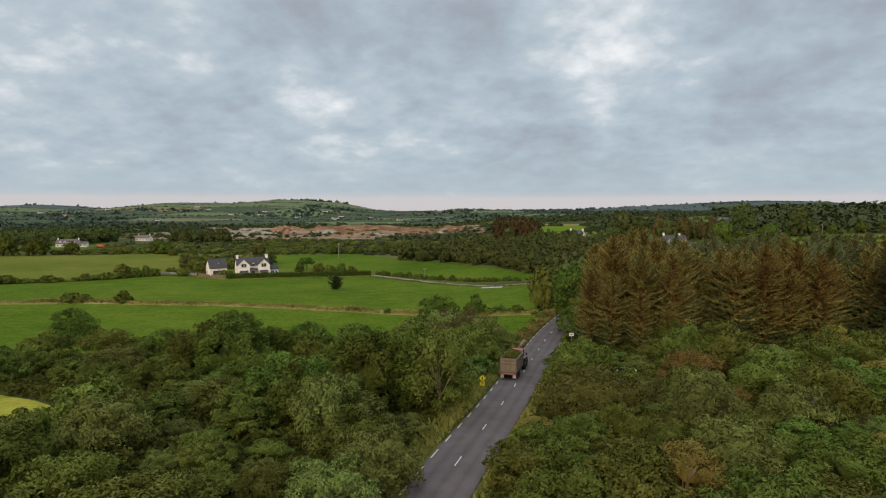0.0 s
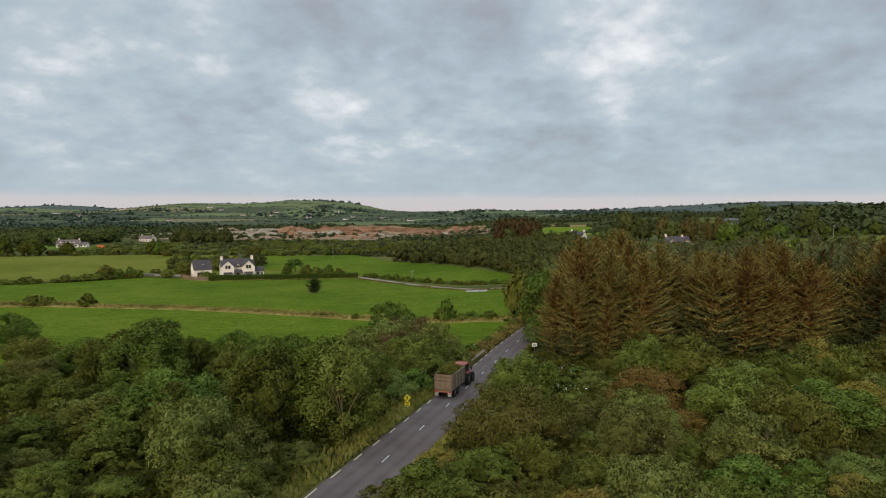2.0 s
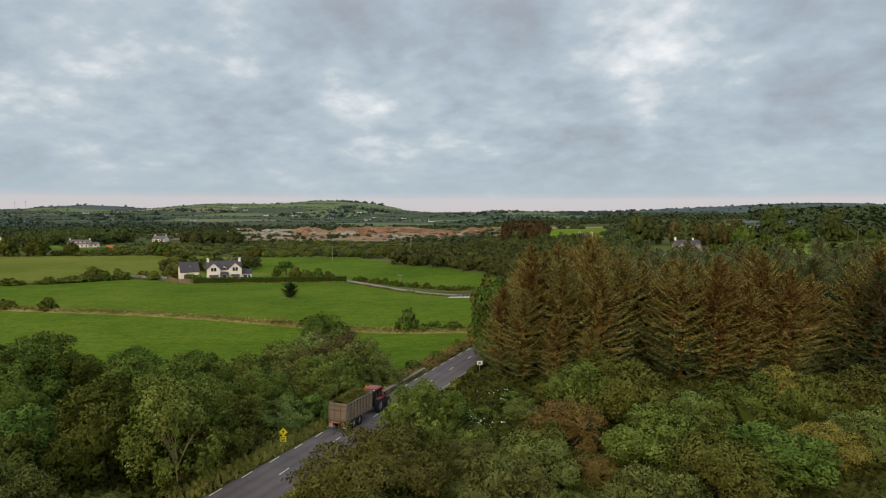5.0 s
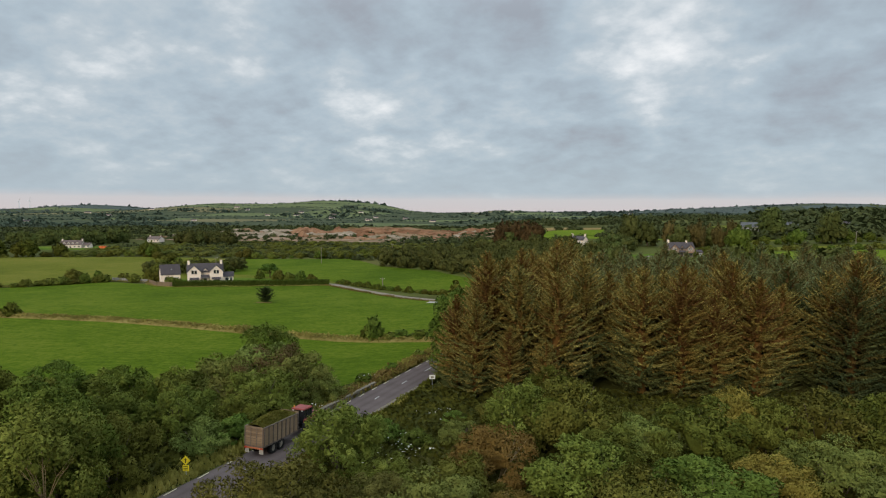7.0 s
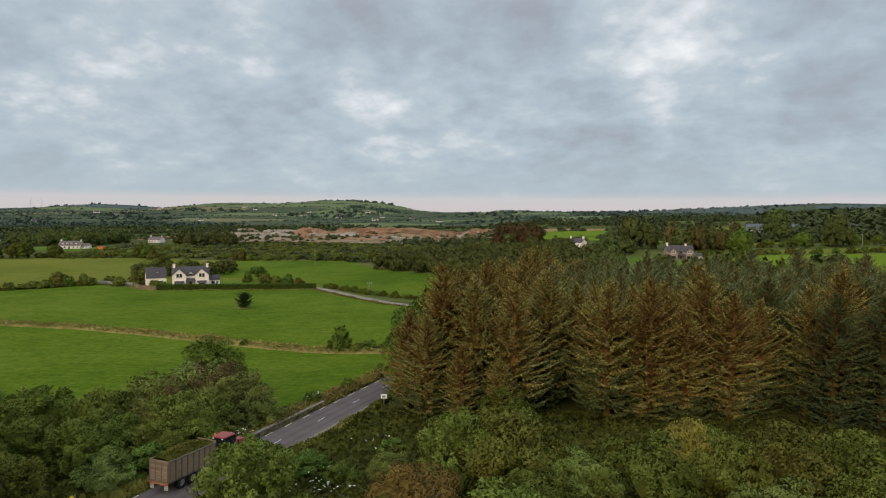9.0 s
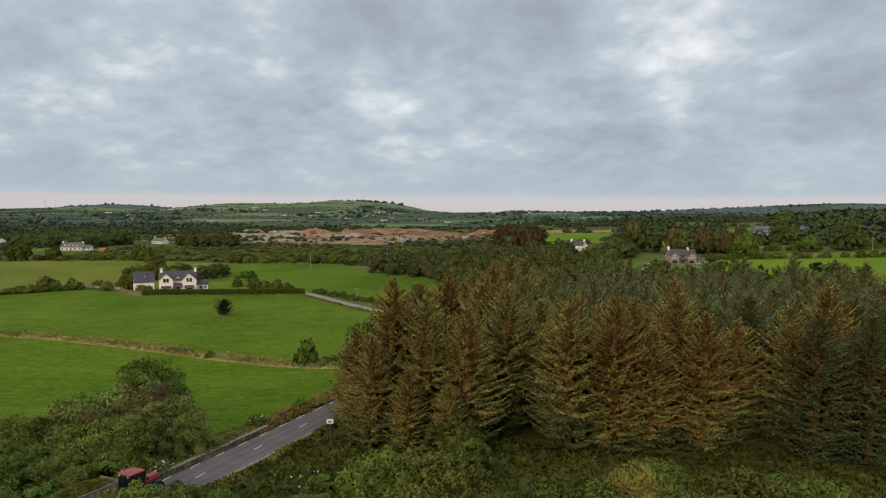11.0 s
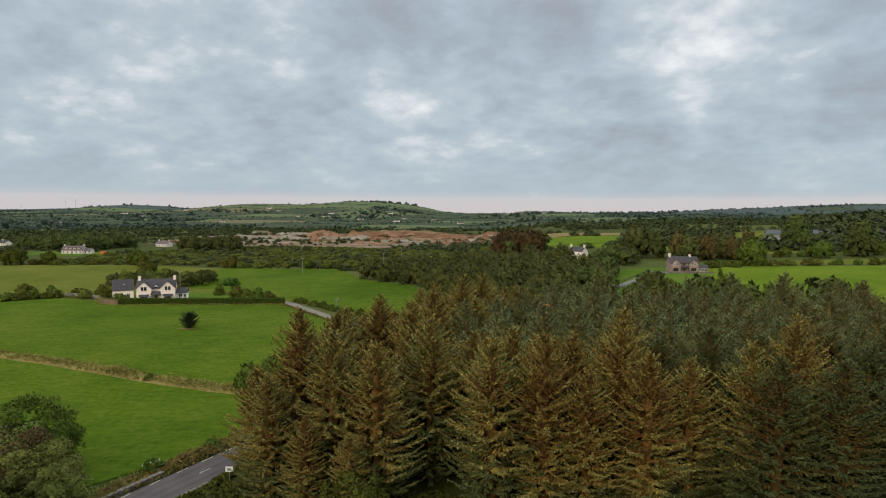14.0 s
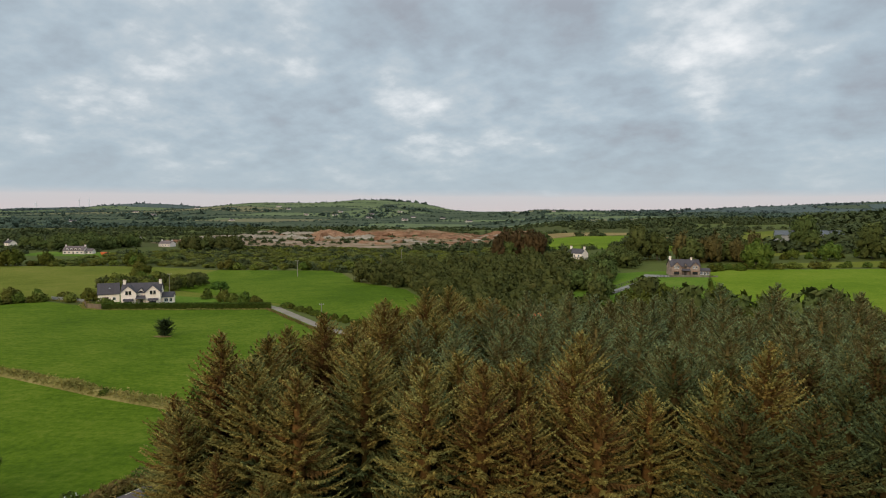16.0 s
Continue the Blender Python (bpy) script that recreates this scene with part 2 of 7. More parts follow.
PALEBARK = plain("pale_twigs", (0.26, 0.19, 0.09), 0.95, grain=5, vary=0.3, bump=0.4)
SPRUCEBARK = plain("spruce_bark", (0.12, 0.07, 0.04), 0.95, grain=5, vary=0.4, bump=0.6)
QUARRY = earth("quarry_soil", [(0.36, (0.06, 0.07, 0.025)), (0.46, (0.15, 0.10, 0.05)), (0.54, (0.22, 0.145, 0.09)), (0.66, (0.30, 0.23, 0.16))], 0.08)
REDSOIL = earth("red_spoil", [(0.34, (0.08, 0.06, 0.03)), (0.46, (0.155, 0.08, 0.045)), (0.56, (0.225, 0.12, 0.068)), (0.68, (0.30, 0.19, 0.115))], 0.15)
GREYSOIL = earth("grey_spoil", [(0.34, (0.13, 0.11, 0.06)), (0.48, (0.22, 0.175, 0.125)), (0.66, (0.32, 0.27, 0.21))], 0.15)

F_DARK = foliage("leaves_dark", (0.027, 0.036, 0.006), (0.068, 0.085, 0.013), (0.148, 0.160, 0.029))
F_OLIVE = foliage("leaves_olive", (0.037, 0.040, 0.007), (0.098, 0.104, 0.018), (0.196, 0.197, 0.042))
F_GREY = foliage("leaves_greygreen", (0.046, 0.052, 0.012), (0.118, 0.128, 0.029), (0.214, 0.218, 0.056))
F_GREEN = foliage("leaves_fresh", (0.032, 0.045, 0.008), (0.084, 0.106, 0.018), (0.166, 0.186, 0.038))
F_TWIG = foliage("leaves_twiggy", (0.060, 0.052, 0.016), (0.120, 0.100, 0.032), (0.19, 0.155, 0.06))
F_GOLD = foliage("leaves_golden", (0.086, 0.063, 0.013), (0.172, 0.128, 0.027), (0.262, 0.196, 0.049))
F_DOME = foliage("leaves_brown_olive", (0.045, 0.049, 0.009), (0.110, 0.112, 0.021), (0.212, 0.200, 0.046))
F_WOOD = foliage("leaves_wood", (0.030, 0.036, 0.010), (0.066, 0.076, 0.020), (0.118, 0.120, 0.034), 0.2)
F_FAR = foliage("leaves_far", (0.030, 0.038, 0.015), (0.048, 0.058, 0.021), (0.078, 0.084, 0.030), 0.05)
# distant leaves, with haze mixed into their base colour
F_HAZE = foliage("leaves_distant_hazed", (0.034, 0.044, 0.032), (0.046, 0.058, 0.040), (0.066, 0.076, 0.050), 0.01)
F_RUST = foliage("leaves_rust", (0.036, 0.028, 0.011), (0.078, 0.055, 0.019), (0.122, 0.082, 0.028), 0.3)
F_HEDGE = foliage("leaves_hedge", (0.026, 0.038, 0.007), (0.050, 0.070, 0.011), (0.080, 0.102, 0.018), 0.8)
F_BRAMBLE = foliage("leaves_bramble", (0.040, 0.048, 0.008), (0.082, 0.098, 0.015), (0.14, 0.15, 0.03), 0.25)
# bramble colours darkened: shade between the bushes is put into them
F_UNDER_SHADE = foliage("leaves_undergrowth_shaded", (0.025, 0.029, 0.006), (0.055, 0.066, 0.011), (0.116, 0.128, 0.025), 0.25)
F_BRACKEN = foliage("leaves_bracken", (0.054, 0.060, 0.015), (0.094, 0.100, 0.024), (0.150, 0.144, 0.038), 0.25)
# ridge leaves, bluer still: the haze is in the colour
F_RIDGE_HAZE = foliage("leaves_ridge_hazed", (0.046, 0.060, 0.056), (0.058, 0.074, 0.067), (0.074, 0.090, 0.080), 0.01)
F_DRYGRASS = foliage("dry_grass_blades", (0.11, 0.10, 0.02), (0.19, 0.16, 0.04), (0.28, 0.23, 0.07), 0.25, 0.35)
F_BANK = foliage("bank_grass_blades", (0.085, 0.080, 0.022), (0.165, 0.130, 0.036), (0.26, 0.20, 0.065), 0.06, 0.3)
F_FLOWER = foliage("umbel_flowers", (0.45, 0.45, 0.36), (0.6, 0.6, 0.5), (0.7, 0.7, 0.62), 0.5, 0.3)


def spruce_needles(name, old, middle, young, low_green):
    """Needles: rusty towards the trunk, fresh at the tips, darker green on low boughs, and unlike from tree to tree."""
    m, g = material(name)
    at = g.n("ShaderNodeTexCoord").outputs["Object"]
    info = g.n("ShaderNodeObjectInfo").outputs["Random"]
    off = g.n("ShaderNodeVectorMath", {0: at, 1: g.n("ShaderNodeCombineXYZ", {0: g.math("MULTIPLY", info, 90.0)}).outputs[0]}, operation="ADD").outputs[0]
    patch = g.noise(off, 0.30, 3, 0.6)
    tone = g.n("ShaderNodeAttribute", attribute="tone").outputs["Fac"]
    v = g.math("ADD", tone, g.math("MULTIPLY", g.math("SUBTRACT", patch, 0.5), 0.85))
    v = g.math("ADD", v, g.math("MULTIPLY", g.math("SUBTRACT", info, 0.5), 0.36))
    c = g.ramp(v, [(0.05, old), (0.36, middle), (0.66, young), (1.0, low_green)])
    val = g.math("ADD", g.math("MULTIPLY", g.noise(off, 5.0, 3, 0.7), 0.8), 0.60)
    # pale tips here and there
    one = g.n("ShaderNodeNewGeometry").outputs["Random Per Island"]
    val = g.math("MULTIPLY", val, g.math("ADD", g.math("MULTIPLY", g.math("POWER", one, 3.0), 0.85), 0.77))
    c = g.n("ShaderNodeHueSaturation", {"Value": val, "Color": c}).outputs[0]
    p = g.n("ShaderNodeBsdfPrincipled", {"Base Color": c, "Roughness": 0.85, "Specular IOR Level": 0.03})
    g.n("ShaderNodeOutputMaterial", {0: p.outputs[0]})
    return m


# last colour is the low boughs' green, darkened on edge trees for shade
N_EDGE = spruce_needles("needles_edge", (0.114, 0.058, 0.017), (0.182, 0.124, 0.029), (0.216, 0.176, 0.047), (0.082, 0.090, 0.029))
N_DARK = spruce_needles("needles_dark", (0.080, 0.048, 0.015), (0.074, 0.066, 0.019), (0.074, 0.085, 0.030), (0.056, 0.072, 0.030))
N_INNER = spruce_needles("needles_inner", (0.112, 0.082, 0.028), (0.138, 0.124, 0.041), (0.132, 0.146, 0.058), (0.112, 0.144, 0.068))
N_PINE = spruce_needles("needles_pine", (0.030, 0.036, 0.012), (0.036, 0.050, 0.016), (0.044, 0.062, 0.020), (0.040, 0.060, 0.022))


WALL_WHITE = plain("white_render", (0.92, 0.76, 0.63), 0.85, grain=2.5, vary=0.07)
WALL_CREAM = plain("cream_render", (0.74, 0.62, 0.54), 0.85, grain=2.5, vary=0.08)
SLATE = plain("blue_slate", (0.072, 0.061, 0.063), 0.8, grain=3.0, vary=0.35, bump=0.4, spec=0.12)
TILE_BROWN = plain("brown_tiles", (0.13, 0.095, 0.085), 0.75, grain=3.0, vary=0.3, bump=0.4)
STONE = plain("brown_stone_facing", (0.27, 0.19, 0.145), 0.9, grain=2.4, vary=0.5, bump=0.5)
BRICKTRIM = plain("red_brick_trim", (0.36, 0.17, 0.10), 0.85, grain=4, vary=0.25)
GLASS = plain("window_glass", (0.02, 0.022, 0.026), 0.06, grain=1.0, vary=0.1, bump=0.0, spec=0.8)
UPVC = plain("white_window_frame", (0.7, 0.7, 0.7), 0.5)
DARKWOOD = plain("dark_wood", (0.06, 0.045, 0.035), 0.6)
TIMBER = boards("weathered_timber", (0.15, 0.10, 0.06), (0.27, 0.185, 0.115))
GREYTIMBER = boards("grey_timber", (0.20, 0.19, 0.175), (0.36, 0.34, 0.31))
POLE = boards("pole_timber", (0.16, 0.13, 0.10), (0.32, 0.28, 0.23), 0.6)
STEEL = plain("galvanised_steel", (0.45, 0.46, 0.47), 0.45, 0.8)
YELLOW = plain("yellow_sign", (1.0, 0.74, 0.03), 0.45, vary=0.06)
BLACK = plain("black_paint", (0.012, 0.012, 0.012), 0.5)
WHITE = plain("white_sign", (0.78, 0.78, 0.74), 0.5, vary=0.06)
RED = plain("tractor_red", (0.24, 0.035, 0.026), 0.5, vary=0.25, spec=0.5)
RUBBER = plain("rubber", (0.022, 0.021, 0.020), 0.85, vary=0.3)
MUD = plain("dusty_rim", (0.30, 0.27, 0.22), 0.6)
TRAILER = boards("trailer_boards", (0.15, 0.095, 0.052), (0.34, 0.235, 0.14), 0.8)
TRAILERFRAME = plain("trailer_frame_paint", (0.15, 0.115, 0.09), 0.7, vary=0.3)
SILAGE = foliage("cut_grass", (0.06, 0.065, 0.012), (0.11, 0.115, 0.02), (0.17, 0.16, 0.04), 0.8, 0.2)
LAMPRED = plain("lamp_red", (0.5, 0.04, 0.02), 0.3)
AMBER = plain("amber_lens", (0.8, 0.32, 0.02), 0.3)
ORANGE = plain("orange_paint", (0.62, 0.12, 0.03), 0.5)
REDPAINT = plain("red_door_paint", (0.45, 0.05, 0.05), 0.5)
TURBINE = plain("turbine_white", (0.7, 0.72, 0.74), 0.5)

# ---- lie of the land ----


def S(v, a, b):
    t = np.clip((np.asarray(v, float) - a) / (b - a), 0, 1)
    return t * t * (3 - 2 * t)


def bell(x, y, cx, cy, sx, sy):
    return np.exp(-(((x - cx) / sx) ** 2 + ((y - cy) / sy) ** 2) / 2)


ROAD_Y = (-160, -40, 17.6, 46.7, 59.6, 68.3, 94.2, 120, 147, 175, 205, 245, 330)
ROAD_X = (-64, -27, -9.2, -0.4, 3.75, 6.63, 13.6, 20.8, 31.4, 39.5, 44, 46, 40)


def road_x(y):
    """Middle of the road; the knots are rounded by averaging."""
    y = np.asarray(y, float)
    return sum(np.interp(y + d, ROAD_Y, ROAD_X) for d in (-9, -4.5, 0, 4.5, 9)) / 5


# height, place and spread of each far rise
HILLS = ((38.1, -1130, 2560, 130, 300), (39.1, -860, 2620, 150, 340), (46.5, -640, 2660, 120, 360), (38, -440, 2700, 110, 340), (23.4, -60, 2500, 240, 300), (3.8, 350, 2700, 300, 260), (11.5, 500, 4000, 700, 300),
         (13.5, 1300, 3800, 330, 350), (71.1, 2100, 3800, 520, 380), (22, -1800, 3500, 170, 300), (48.3, -2250, 3500, 240, 380), (30.8, -2900, 3500, 420, 380), (19.5, -1300, 2100, 500, 450), (8.1, 1300, 2600, 700, 500))


def Z(x, y):
    x, y = np.asarray(x, float), np.asarray(y, float)
    left = road_x(y) - x
    z = 3.0 * (1 - S(y, 45, 125))
    z = z - 1.5 * S(left, 3.5, 35) * S(y, 60, 130)
    z = z - 2.0 * S(y, 165, 262) * S(left, -25, 60)
    z = z - 2.5 * S(y, 300, 620) * S(left, -90, 60)
    z = z + 3.7 * S(x, 25, 110) * S(y, 190, 330)
    z = z + 4.5 * S(x, 120, 300) * S(y, 280, 480)
    z = z + 5.0 * S(x, -20, 60) * S(y, 330, 460) * (1 - S(x, 60, 200)) * 0.6
    z = z + 19 * bell(x, y, 720, 860, 300, 330)
    for rise, cx, cy, sx, sy in HILLS:
        z = z + rise * bell(x, y, cx, cy, sx, sy)
    far = np.hypot(x, y)
    z = z + 0.6 * np.sin(x / 47) * np.cos(y / 39) * S(far, 500, 1000)
    return z


def z1(x, y):
    return float(Z(x, y))


def soften(me, normals):
    """Shade leaves by the way their clump faces."""
    me.polygons.foreach_set("use_smooth", [True] * len(me.polygons))
    me.normals_split_custom_set_from_vertices(normals.tolist())


def tag_mesh(name, verts, faces, mat, smooth=False):
    me = bpy.data.meshes.new(name)
    me.from_pydata([tuple(v) for v in np.asarray(verts).tolist()], [], [tuple(f) for f in (faces.tolist() if isinstance(faces, np.ndarray) else faces)])
    if mat:
        me.materials.append(mat)
    if smooth:
        me.polygons.foreach_set("use_smooth", [True] * len(me.polygons))
    me.update()
    return me


def structure(name, me, label, category):
    return tagged(new(name, me), label, category, kind="structure")


def part(name, me, mat, parent, label=""):
    """One mesh object under a thing or a part."""
    if isinstance(me, bmesh.types.BMesh):
        bm, me = me, bpy.data.meshes.new(name)
        bm.to_mesh(me)
        bm.free()
    if mat and not me.materials:
        me.materials.append(mat)
    ob = new(name, me)
    ob.parent = parent
    if label:
        tagged(ob, label)
    return ob


def thing(name, label, category, group="", m=None):
    ob = tagged(new(name), label, category, group)
    if m is not None:
        ob.matrix_basis = m
    return ob


# ground sheet: rings round the origin, finer ahead
def build_ground():
    az = np.concatenate([np.linspace(-62, 62, 250, endpoint=False), np.linspace(62, 298, 60, endpoint=False)])
    az = np.radians(az)
    r = np.concatenate([np.linspace(3, 60, 14, endpoint=False), np.geomspace(60, 4850, 150)])
    X = np.outer(r, np.sin(az))
    Y = np.outer(r, np.cos(az))
    V = np.stack([X, Y, Z(X, Y)], -1).reshape(-1, 3)
    n, k = len(az), len(r)
    i = np.arange(k - 1)[:, None] * n
    j = np.arange(n)[None, :]
    j2 = (j + 1) % n
    F = np.stack([i + j, i + j2, i + n + j2, i + n + j], -1).reshape(-1, 4)
    V = np.vstack([V, [[0, 0, z1(0, 0)]]])
    caps = [(len(V) - 1, int(b), int(a)) for a, b in zip(j[0], j2[0])]
    faces = [tuple(f) for f in F.tolist()] + caps
    structure("ground", tag_mesh("ground", V, faces, COUNTRY, True), "rolling green countryside of fields and rough grass", "ground")


build_ground()


def inside(poly, x, y):
    p = np.asarray(poly, float)
    hit = np.zeros(np.shape(x), bool)
    for (ax, ay), (bx, by) in zip(p, np.roll(p, -1, 0)):
        cross = (ay > y) != (by > y)
        hit ^= cross & (x < (bx - ax) * (y - ay) / (by - ay + 1e-12) + ax)
    return hit


def sheet(name, poly, step, lift, mat, label, category):
    """A field laid over the ground inside a ring of corners: cut by the ring's own edge."""
    bm = bmesh.new()
    p = np.asarray(poly, float)
    bm.faces.new([bm.verts.new((x, y, 0)) for x, y in p])
    lo, hi = p.min(0), p.max(0)
    for axis in (0, 1):
        for c in np.arange(lo[axis] + step, hi[axis], step):
            co, no = [0, 0, 0], [0, 0, 0]
            co[axis], no[axis] = c, 1
            bmesh.ops.bisect_plane(bm, geom=bm.verts[:] + bm.edges[:] + bm.faces[:], plane_co=co, plane_no=no)
    bmesh.ops.triangulate(bm, faces=bm.faces[:])
    for v in bm.verts:
        v.co.z = z1(v.co.x, v.co.y) + lift
    for f in bm.faces:
        if f.normal.z < 0:
            f.normal_flip()
        f.smooth = True
    me = bpy.data.meshes.new(name)
    bm.to_mesh(me)
    bm.free()
    me.materials.append(mat)
    return structure(name, me, label, category)


def ribbon(name, line, half, lift, mat, label, category, cross=5, step=2.5, crown=0.05):
    """A road along a line of points, with a slight crown."""
    pts = np.asarray(line, float)
    d = np.r_[0, np.cumsum(np.hypot(*np.diff(pts, axis=0).T))]
    s = np.arange(0, d[-1], step)
    c = np.stack([np.interp(s, d, pts[:, 0]), np.interp(s, d, pts[:, 1])], -1)
    t = np.gradient(c, axis=0)
    t /= np.linalg.norm(t, axis=1)[:, None]
    nrm = np.stack([t[:, 1], -t[:, 0]], -1)
    u = np.linspace(-1, 1, cross)
    P = c[:, None, :] + nrm[:, None, :] * (u * half)[None, :, None]
    zc = Z(c[:, 0], c[:, 1])[:, None]
    V = np.concatenate([P, (zc + lift + crown * (1 - u**2)[None, :])[..., None]], -1)
    k, n = V.shape[:2]
    i = np.arange(k - 1)[:, None] * n
    j = np.arange(n - 1)[None, :]
    F = np.stack([i + j, i + j + 1, i + n + j + 1, i + n + j], -1).reshape(-1, 4)
    me = tag_mesh(name, V.reshape(-1, 3), F, mat, True)
    uv = me.uv_layers.new(name="along")
    uu = np.tile((u + 1), k)
    vv = np.repeat(s, n)
    idx = np.empty(len(me.loops), int)
    me.loops.foreach_get("vertex_index", idx)
    uv.data.foreach_set("uv", np.stack([uu[idx], vv[idx]], -1).ravel())
    return structure(name, me, label, category)


ys = np.arange(-150, 320, 2.0)
road_line = np.stack([road_x(ys), ys], -1)
HALF = 2.75
road = ribbon("road", road_line, HALF, 0.10, ASPHALT, "grey asphalt country road with worn markings", "road")


def dash_mesh(name, length, width, mat):
    a, b = length / 2, width / 2
    return tag_mesh(name, [(-b, -a, 0), (b, -a, 0), (b, a, 0), (-b, a, 0), (-b, -a, -0.02), (b, -a, -0.02), (b, a, -0.02), (-b, a, -0.02)],
                    [(0, 1, 2, 3), (0, 4, 5, 1), (1, 5, 6, 2), (2, 6, 7, 3), (3, 7, 4, 0)], mat)


def markings():
    seg = np.r_[0, np.cumsum(np.hypot(*np.diff(road_line, axis=0).T))]
    centre, edge = dash_mesh("centre_dash", 2.3, 0.11, PAINT_WHITE), dash_mesh("edge_dash", 2.1, 0.12, PAINT_CREAM)
    for me, off, start, gap in ((centre, 0.0, 156.1, 9.2), (edge, -HALF + 0.22, 150, 3.9)):
        for s in np.arange(start, seg[-1] - 100, gap):
            x, y = np.interp(s, seg, road_line[:, 0]), np.interp(s, seg, road_line[:, 1])
            x2, y2 = np.interp(s + 1, seg, road_line[:, 0]), np.interp(s + 1, seg, road_line[:, 1])
            t = Vector((x2 - x, y2 - y)).normalized()
            ob = part("road_marking", me, None, road)
            u = off / HALF
            zc = z1(x, y) + 0.10 + 0.05 * (1 - u * u) + 0.014
            ob.matrix_basis = pose(x + t.y * off, y - t.x * off, zc, 0, 0, -math.degrees(math.atan2(t.x, t.y)))


markings()

# fields
BANK = [(-150, 166), (-125, 171), (-100, 172.5), (-60, 168), (-40, 163), (-15, 155), (0, 151), (10, 148), (22, 146)]
LANELINE = [(43, 206), (34, 209.5), (18, 213), (4, 224), (-8, 238), (-20, 252), (-30, 263), (-40, 269.5)]
edge_left = lambda y, d: (float(road_x(y)) - d, y)
sheet("field_upper", [(x, y + 1.4) for x, y in BANK[:-1]] + [edge_left(152, 6), edge_left(172, 6), edge_left(205, 6)] + [(x, y - 2.2) for x, y in LANELINE[2:7]] + [(-31, 259), (-88, 248), (-100, 254), (-122, 262), (-135, 247), (-150, 235), (-168, 225)], 5, 0.10, PASTURE, "bright green grazed pasture", "field")
sheet("field_lower", [(x, y - 1.4) for x, y in reversed(BANK)] + [(-150, 120), (-95, 104), (-60, 96), (-30, 96), (-8, 97), (6, 104), edge_left(118, 6.5), edge_left(130, 5.5), edge_left(140, 5.2)], 5, 0.10, PASTURE, "bright green grazed pasture beside the road", "field")
sheet("field_meadow", [(-170, 228), (-152, 238), (-137, 250), (-124, 266), (-112, 272), (-118, 300), (-150, 352), (-176, 402), (-260, 385), (-420, 340), (-330, 250)], 9, 0.10, OLIVE, "olive grazed meadow", "field")
sheet("field_far_pasture", [(-28, 270), (-4, 248.5), (10, 236), (30, 225), (40, 228), (30, 262), (6, 318), (-25, 345), (-52, 398), (-122, 388), (-110, 340), (-92, 300)], 7, 0.10, PASTURE, "green pasture behind the house", "field")
RIPE = [(-75, 60), (-47.5, 62.4), (-44.4, 64.5), (-43.4, 68.2), (-49, 72.0), (-56, 75.2), (-70, 79.6), (-84, 79.6)]
sheet("field_ripe", RIPE, 4, 0.06, OCHRE, "ripe yellow meadow among scrub", "field")
sheet("field_bright", [(119, 205), (138, 346), (143, 354), (152, 358), (330, 368), (420, 330), (360, 200)], 9, 0.12, LUSH, "bright yellow-green meadow", "field")
sheet("field_strip", [(148, 364), (158, 383), (280, 398), (400, 392), (390, 366), (300, 374)], 16, 0.08, OLIVE, "narrow pale green field", "field")
sheet("field_strip_far", [(162, 420), (172, 468), (260, 480), (250, 436)], 16, 0.10, OLIVE, "pale field between trees", "field")
FAR_GREEN = [(66, 486), (66, 606), (152, 662), (130, 532)]
FAR_BROWN = [(62, 616), (62, 700), (164, 724), (154, 670)]
FAR_PALE = [(208, 522), (247, 647), (296, 659), (252, 546)]
sheet("field_far_green", FAR_GREEN, 14, 0.5, LUSH, "green field beyond the rusty copse", "field")
sheet("field_far_stubble", FAR_BROWN, 14, 0.5, STUBBLE, "brown stubble field beyond the farmhouse", "field")
sheet("field_far_pale", FAR_PALE, 14, 0.5, OLIVE, "pale green field among far trees", "field")
sheet("field_rough", [(-124, 267), (-100, 268), (-58, 281), (-30, 268), (-29, 272), (-91, 299), (-109, 339), (-121, 387), (-174, 400), (-149, 351), (-117, 299), (-111, 271)], 9, 0.04, OLIVE, "rough grass between two pastures", "field")
sheet("lawn", [(70, 240), (84, 330), (116, 346), (142, 350), (146, 340), (124, 230), (100, 215)], 10, 0.07, LAWN, "mown green lawn round the stone house", "lawn")
sheet("dormer_house_lawn", [(-350, 468), (-255, 470), (-240, 500), (-262, 522), (-345, 515)], 14, 0.12, LAWN, "green lawn round the dormer house", "lawn")
sheet("house_lawn", [(-90, 252), (-33, 263), (-30, 267), (-58, 280), (-90, 285), (-102, 268)], 8, 0.07, LAWN, "mown garden lawn behind a hedge", "lawn")
sheet("field_beyond", [(66, 470), (80, 560), (150, 580), (190, 520), (150, 462)], 20, 0.15, LUSH, "green field beyond the farmhouse", "field")
sheet("field_dry", [(60, 600), (90, 660), (230, 650), (210, 590)], 25, 0.2, STUBBLE, "dry brown field", "field")
sheet("field_by_quarry", [(10, 505), (14, 590), (58, 580), (52, 500)], 20, 0.15, LUSH, "small green field by the quarry", "field")
lane = ribbon("lane", LANELINE, 1.7, 0.11, LANE, "grey lane leading to the white house", "lane", 3)
sheet("bare_patch", [(-39.5, 205.4), (-37.2, 204.2), (-34.6, 204.8), (-34.4, 206.2), (-36.4, 206.8), (-39, 206.6)], 2, 0.13, STUBBLE, "bare trodden soil under the lone pine", "soil")
drive = ribbon("driveway", [(78, 262), (92, 285), (104, 306), (111, 322), (114, 329)], 1.7, 0.12, GRAVEL, "curved gravel driveway", "driveway", 3)
sheet("forecourt", [(108, 324), (117, 323), (121, 325), (120, 331), (110, 333)], 6, 0.16, GRAVEL, "gravel forecourt in front of the stone house", "driveway")
